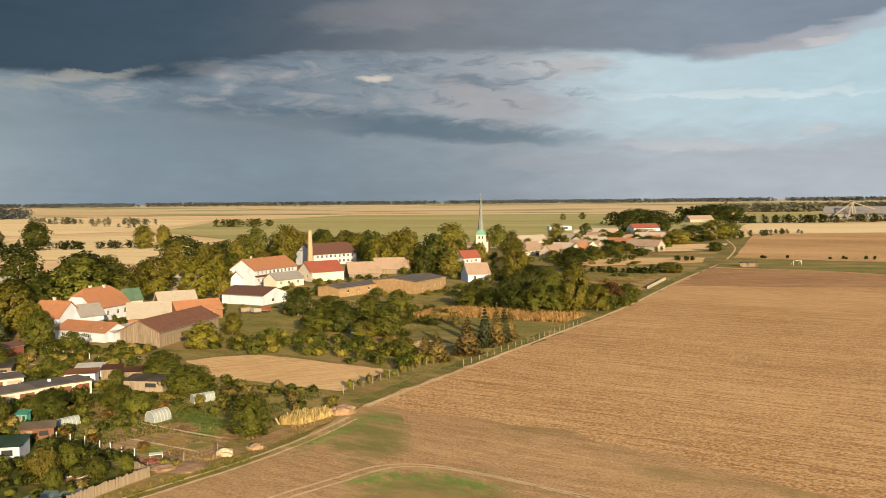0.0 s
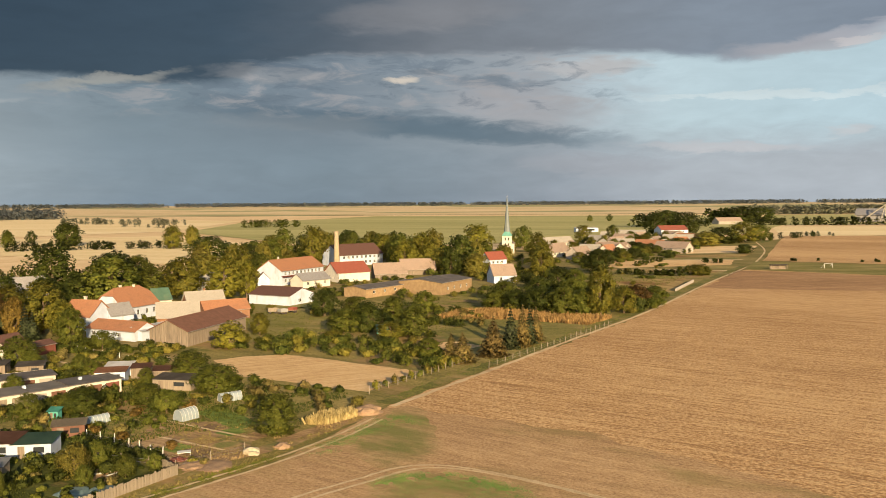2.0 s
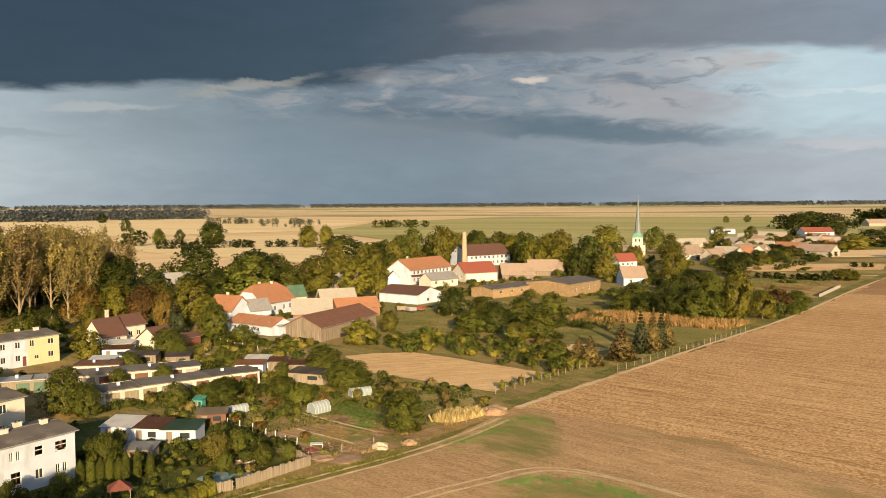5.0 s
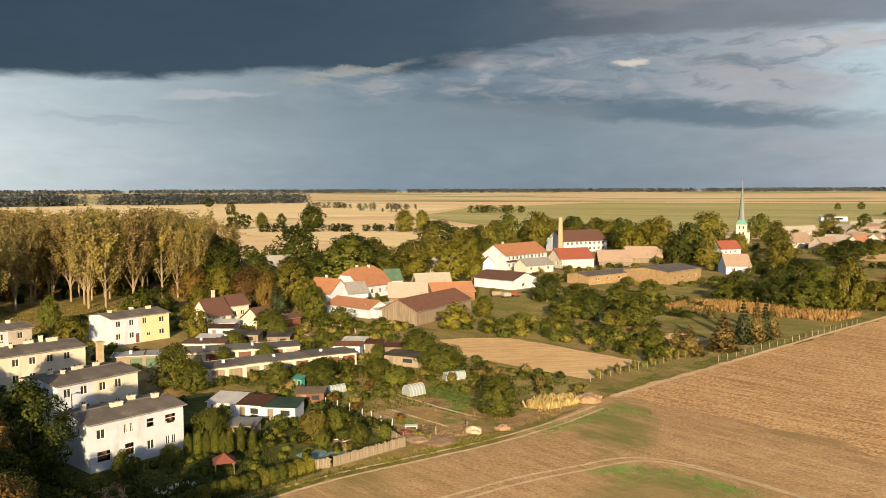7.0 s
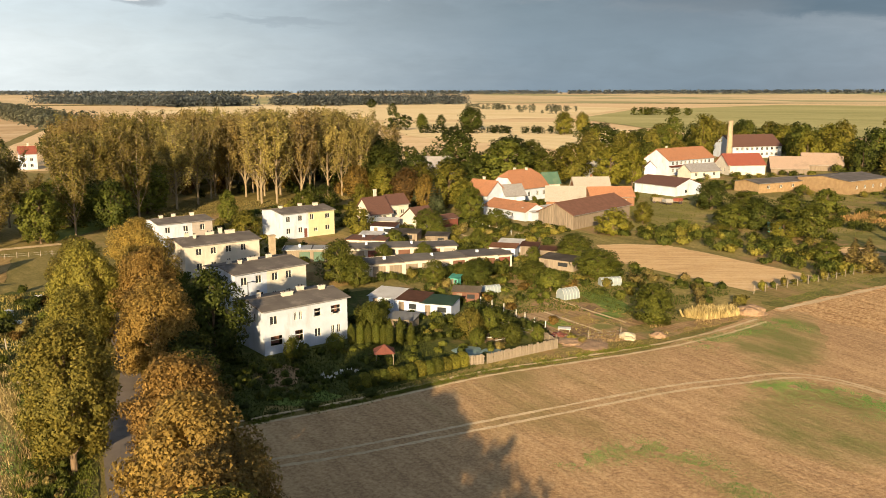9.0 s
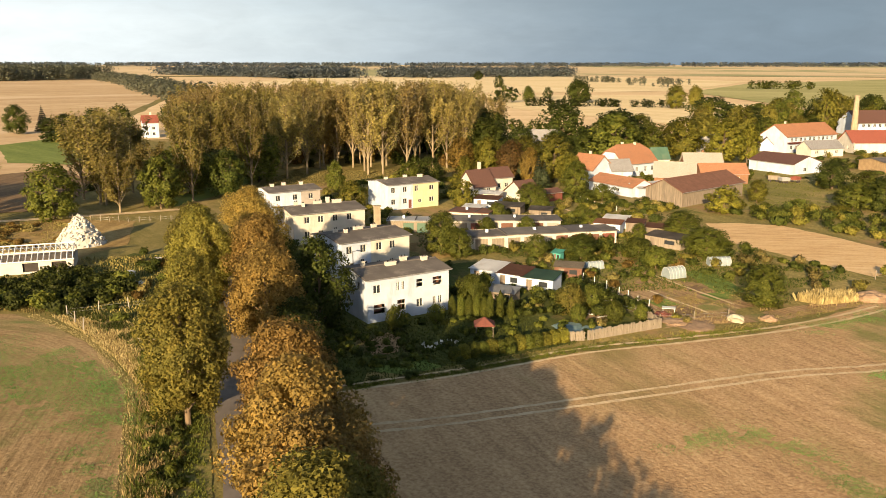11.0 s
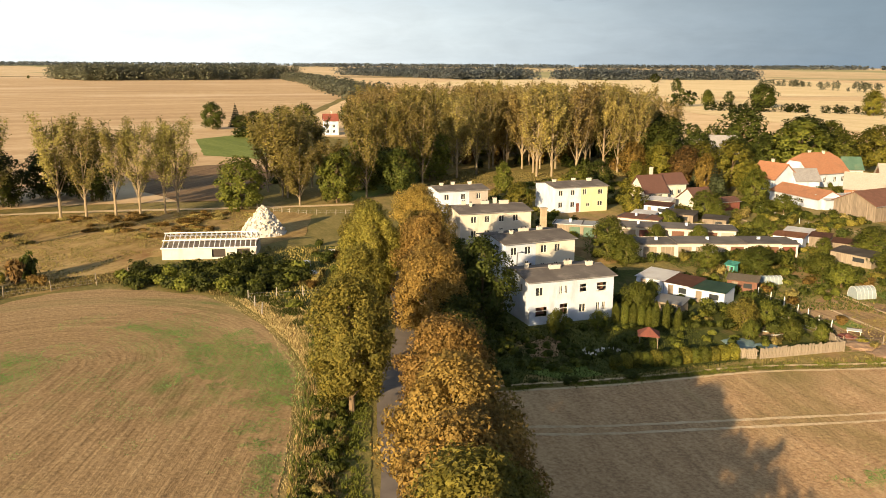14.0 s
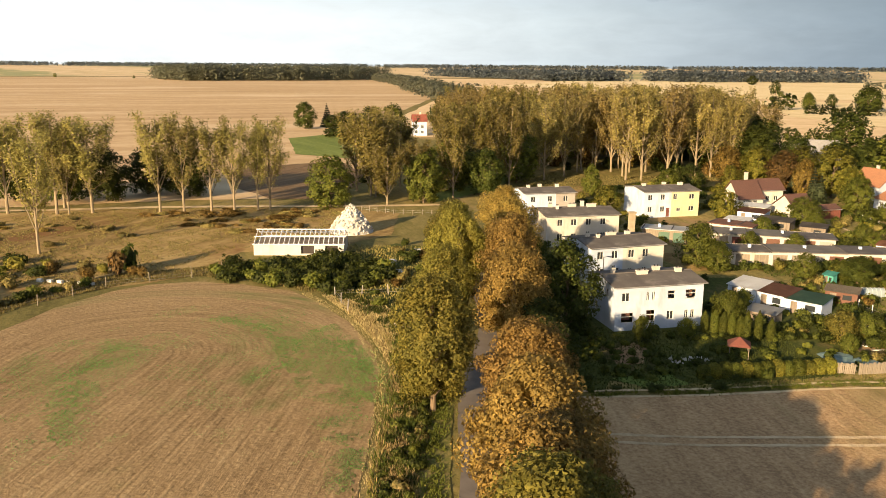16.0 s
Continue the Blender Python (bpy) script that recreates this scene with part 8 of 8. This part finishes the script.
# ---- fences, heaps and clutter ----
def fence_boards(a, b, h, label):
    L = math.hypot(b[0] - a[0], b[1] - a[1])
    top = stand("board_fence", a[0], a[1], math.degrees(math.atan2(b[1] - a[1], b[0] - a[0])), label, "fence")
    board = bm_mesh("board", boxes((0, 0, 0, .17, .025, h)), M["greywood"])
    q = random.Random(3)
    for i in range(int(L / .2)):
        ob = part("board", board, None, top)
        ob.matrix_local = Matrix.LocRotScale((i * .2, 0, .05), Euler((0, q.uniform(-.03, .03), 0)), (1, 1, q.uniform(.9, 1.06)))
    for z in (.4, h - .3):
        part("rail", boxes((0, .03, z, L, .08, z + .09)), M["greywood"], top)
    for i in range(int(L / 2.4) + 1):
        part("post", boxes((min(i * 2.4, L - .1), .08, 0, min(i * 2.4, L - .1) + .1, .18, h + .05)), M["greywood"], top)


fence_boards((-44.4, 89.6), (-42.7, 91.2), 1.3, "grey weathered board fence at the garden end")
fence_boards((-42.5, 91.4), (-36.8, 101.8), 1.35, "grey weathered board fence along the track")
fence_boards((-36.8, 101.6), (-40.0, 104.6), 1.2, "low grey board fence turning into the garden")


def post_fence(pts, gap, h, label, material="greywood", wires=True, seed=1):
    q = random.Random(seed)
    top = stand("post_fence", pts[0][0], pts[0][1], 0, label, "fence")
    o = Vector((*pts[0], 0))
    post = bm_mesh("post", bar(bmesh.new(), (0, 0, 0), (0, 0, h), .085, 6, .07), M[material])
    for (x0, y0), (x1, y1) in zip(pts, pts[1:]):
        n = max(1, int(math.hypot(x1 - x0, y1 - y0) / gap))
        for i in range(n):
            f = i / n
            ob = part("post", post, None, top)
            ob.matrix_local = Matrix.LocRotScale(Vector((x0 + (x1 - x0) * f, y0 + (y1 - y0) * f, 0)) - o, Euler((q.uniform(-.07, .07), q.uniform(-.07, .07), 0)), (1, 1, q.uniform(.85, 1.1)))
        if wires:
            for z in (.45, .9):
                part("wire", bar(bmesh.new(), Vector((x0, y0, z)) - o, Vector((x1, y1, z)) - o, .012, 3), M["steel"], top)


post_fence([(-18.0, 146.0), (-9.0, 161.0), (0.5, 177)], 2.6, 1.5, "row of pale fence posts with wire along the plot")
post_fence([(4.0, 170), (22, 200), (40, 231)], 3.2, 1.4, "pasture fence of pale posts")
post_fence([(-124, 17), (-131, 33), (-129, 46), (-133, 58)], 4.5, 1.8, "leaning grey posts along the drilled field", "greywood")
post_fence([(-98, 57), (-106, 59.5), (-100, 70)], 4, 1.7, "concrete posts of the ruin's garden", "greyren")
post_fence([(-31, 111), (-38, 104), (-58, 110)], 3.5, 1.4, "allotment fence of pale posts")
post_fence([(-172, 100), (-160, 106), (-150, 118)], 2.2, 1.3, "old grey fence by the lane", "greywood")
post_fence([(-92, 190), (-70, 176), (-58, 178)], 3, 1.2, "white post fence in the village gardens", "frame")
st = stand("low_wall", -88.0, 58.2, 38, "low grey concrete wall by the ditch", "wall")
part("wall", boxes((0, 0, 0, 9, .3, .7)), M["greyren"], st)
st = stand("roadside_wall", 78.5, 316, 65.5, "long pale concrete wall along the field track", "wall")
part("wall", boxes((0, 0, 0, 40, .3, 1.2)), M["greyren"], st)


def heap(x, y, r, h, material, label, category, seed, name="heap"):
    q = random.Random(seed)
    bm = bmesh.new()
    bmesh.ops.create_icosphere(bm, subdivisions=3, radius=1.0)
    for v in bm.verts:
        n = noise.noise(v.co * 2.2 + Vector((seed, 0, 0))) * .35 + noise.noise(v.co * 6 + Vector((0, seed, 0))) * .12
        v.co *= 1 + n
        v.co = Vector((v.co.x * r, v.co.y * r * .8, max(-.02, v.co.z * h)))
    ob = new(name, bm_mesh(name, bm, M[material]))
    ob.matrix_world = pose(x, y, 0, 0, 0, q.uniform(0, 180))
    return tagged(ob, label, category)


heap(-29.8, 110.6, 1.3, .9, "tarp", "cream tarpaulin over a stack", "tarpaulin", 2, "tarpaulin_cover")
heap(-26.2, 113.4, 1.2, .7, "clay", "small heap of bare earth", "earth mound", 3, "earth_mound")
heap(-16.6, 132.6, 2.6, 1.2, "clay", "pale earth heap at the track corner", "earth mound", 4, "earth_mound")
heap(-33.2, 105.4, 3.0, .35, "clay", "spread heap of dry cuttings", "compost mound", 5, "compost_mound")
heap(-46.8, 94.8, 2.4, .35, "tarpblue", "crumpled blue-green sheeting over a pond", "sheeting", 6, "sheeting")
heap(-44.0, 95.6, 1.8, .4, "tarpblue", "crumpled grey-blue sheeting on the ground", "sheeting", 7, "sheeting")
heap(-38.9, 107.4, 1.1, .5, "redwood", "red upturned garden boat", "garden boat", 8, "garden_boat")
st = stand("garden_table", -38.6, 109.0, 20, "white garden table beside the allotment path", "table")
part("tabletop", boxes((-.9, -.6, .72, .9, .6, .78)), M["frame"], st)
for sx in (-.8, .75):
    for sy in (-.5, .45):
        part("leg", boxes((sx, sy, 0, sx + .06, sy + .06, .72)), M["frame"], st)
# red tent roof of the summer arbour
st = stand("garden_arbour", -54.4, 85.8, 35, "garden arbour with a faded red pyramid roof", "arbour")
part("canopy", pyramid(bmesh.new(), ((1.5, 1.9), (2.4, .12)), 4, math.pi / 4), M["redwood"], st)
for sx in (-1.1, 1.05):
    for sy in (-1.1, 1.05):
        part("post", boxes((sx, sy, 0, sx + .08, sy + .08, 1.52)), M["greywood"], st)
# hive-like white boxes by the ruin's garden and a trough
for i, (x, y, s) in enumerate(((-117.5, 77.5, 1.0), (-110.5, 74.0, 1.6), (-122, 86, .8), (-106, 84, .8), (-99, 70, .7))):
    st = stand("garden_box", x, y, i * 31, "white box standing in the overgrown garden", "box", "white garden boxes")
    part("body", boxes((-.6 * s, -.4 * s, .15, .6 * s, .4 * s, .9)), M["frame"], st)
    part("lid", boxes((-.66 * s, -.46 * s, .9, .66 * s, .46 * s, .98)), M["tin_white"], st)
    part("foot", boxes((-.5 * s, -.3 * s, 0, .5 * s, .3 * s, .15)), M["greywood"], st)
for i in range(6):
    st = stand("concrete_block", -133.5 - i * 1.4, 31.5 - i * 1.2, 30, "pale concrete block on the meadow edge", "block", "concrete blocks")
    part("body", boxes((-.5, -.25, 0, .5, .25, .5)), M["frame"], st)
post_fence([(-55.8, 117.2), (-48, 113.4), (-41.4, 108.6), (-38.0, 105.6)], 2.3, 1.5, "white-painted posts along the allotment hedge", "frame", True, 5)
heap(-36.0, 105.2, 2.2, .45, "clay", "heap of pale dry cuttings and stalks", "compost mound", 9, "compost_mound")
heap(-51.0, 128.5, 1.6, .5, "clay", "heap of dry stalks by the greenhouse", "compost mound", 10, "compost_mound")
for i in range(3):
    st = stand("garden_plank", -47.4 + i * 1.1, 101.6 + (i % 2) * .8, 15 + 20 * i, "pale plank lying on bare garden soil", "plank", "garden planks")
    part("board", boxes((-.9, -.12, .08, .9, .12, .16)), M["frame"], st)
# football goal, dugout
st = stand("football_goal", 179.0, 421.8, 36, "white football goal on the pitch", "goal")
bm = bmesh.new()
bar(bm, (0, 0, 0), (0, 0, 2.44), .1), bar(bm, (7.3, 0, 0), (7.3, 0, 2.44), .1), bar(bm, (0, 0, 2.44), (7.3, 0, 2.44), .1), bar(bm, (0, 0, 2.44), (0, 2, 0), .06), bar(bm, (7.3, 0, 2.44), (7.3, 2, 0), .06)
part("frame", bm, M["frame"], st)
st = stand("dugout", 150.0, 415.4, 6, "dark timber spectators' shelter by the pitch", "shelter")
part("roof", boxes((0, 0, 2.2, 9, 2, 2.5)), M["dark"], st)
part("back", boxes((.2, 1.7, 0, 8.8, 1.8, 2.2)), M["boards"], st)
for x in (.2, 4.4, 8.6):
    part("post", boxes((x, .1, 0, x + .2, .3, 2.2)), M["boards"], st)
part("bench", boxes((.4, 1.2, .0, 8.6, 1.6, .5)), M["boards"], st)
# trailers and stacked things in the farm yard
for i, (x, y, l, m) in enumerate(((-62.5, 254, 3.4, "greywood"), (-58, 252, 2.6, "tin"), (-55, 256, 2.4, "tile_red"))):
    st = stand("yard_trailer", x, y, 20 + 25 * i, "farm trailer standing in the yard", "trailer", "yard trailers")
    part("bed", boxes((0, 0, .7, l, 2, .85)), M["greywood"], st)
    part("side", boxes((0, 0, .85, l, .08, 1.7), (0, 1.92, .85, l, 2, 1.7), (0, .08, .85, .08, 1.92, 1.7), (l - .08, .08, .85, l, 1.92, 1.7)), M[m], st)
    for wx in (.6, l - .9):
        for wy in (-.1, 1.85):
            part("wheel", bar(bmesh.new(), (wx, wy, .38), (wx, wy + .25, .38), .38, 12), M["dark"], st)
# lamp poles by the flats
for x, y in ((-78.5, 88.0),):
    st = stand("lamp_pole", x, y, 0, "grey concrete lamp pole", "street lamp", "lamp poles")
    part("pole", bar(bmesh.new(), (0, 0, 0), (0, 0, 7.5), .10, 6, .06), M["greywood"], st)
    part("arm", bar(bmesh.new(), (0, 0, 7.4), (1.0, 0, 7.7), .05), M["steel"], st)
    part("lamp", boxes((.8, -.12, 7.62, 1.4, .12, 7.76)), M["tin"], st)
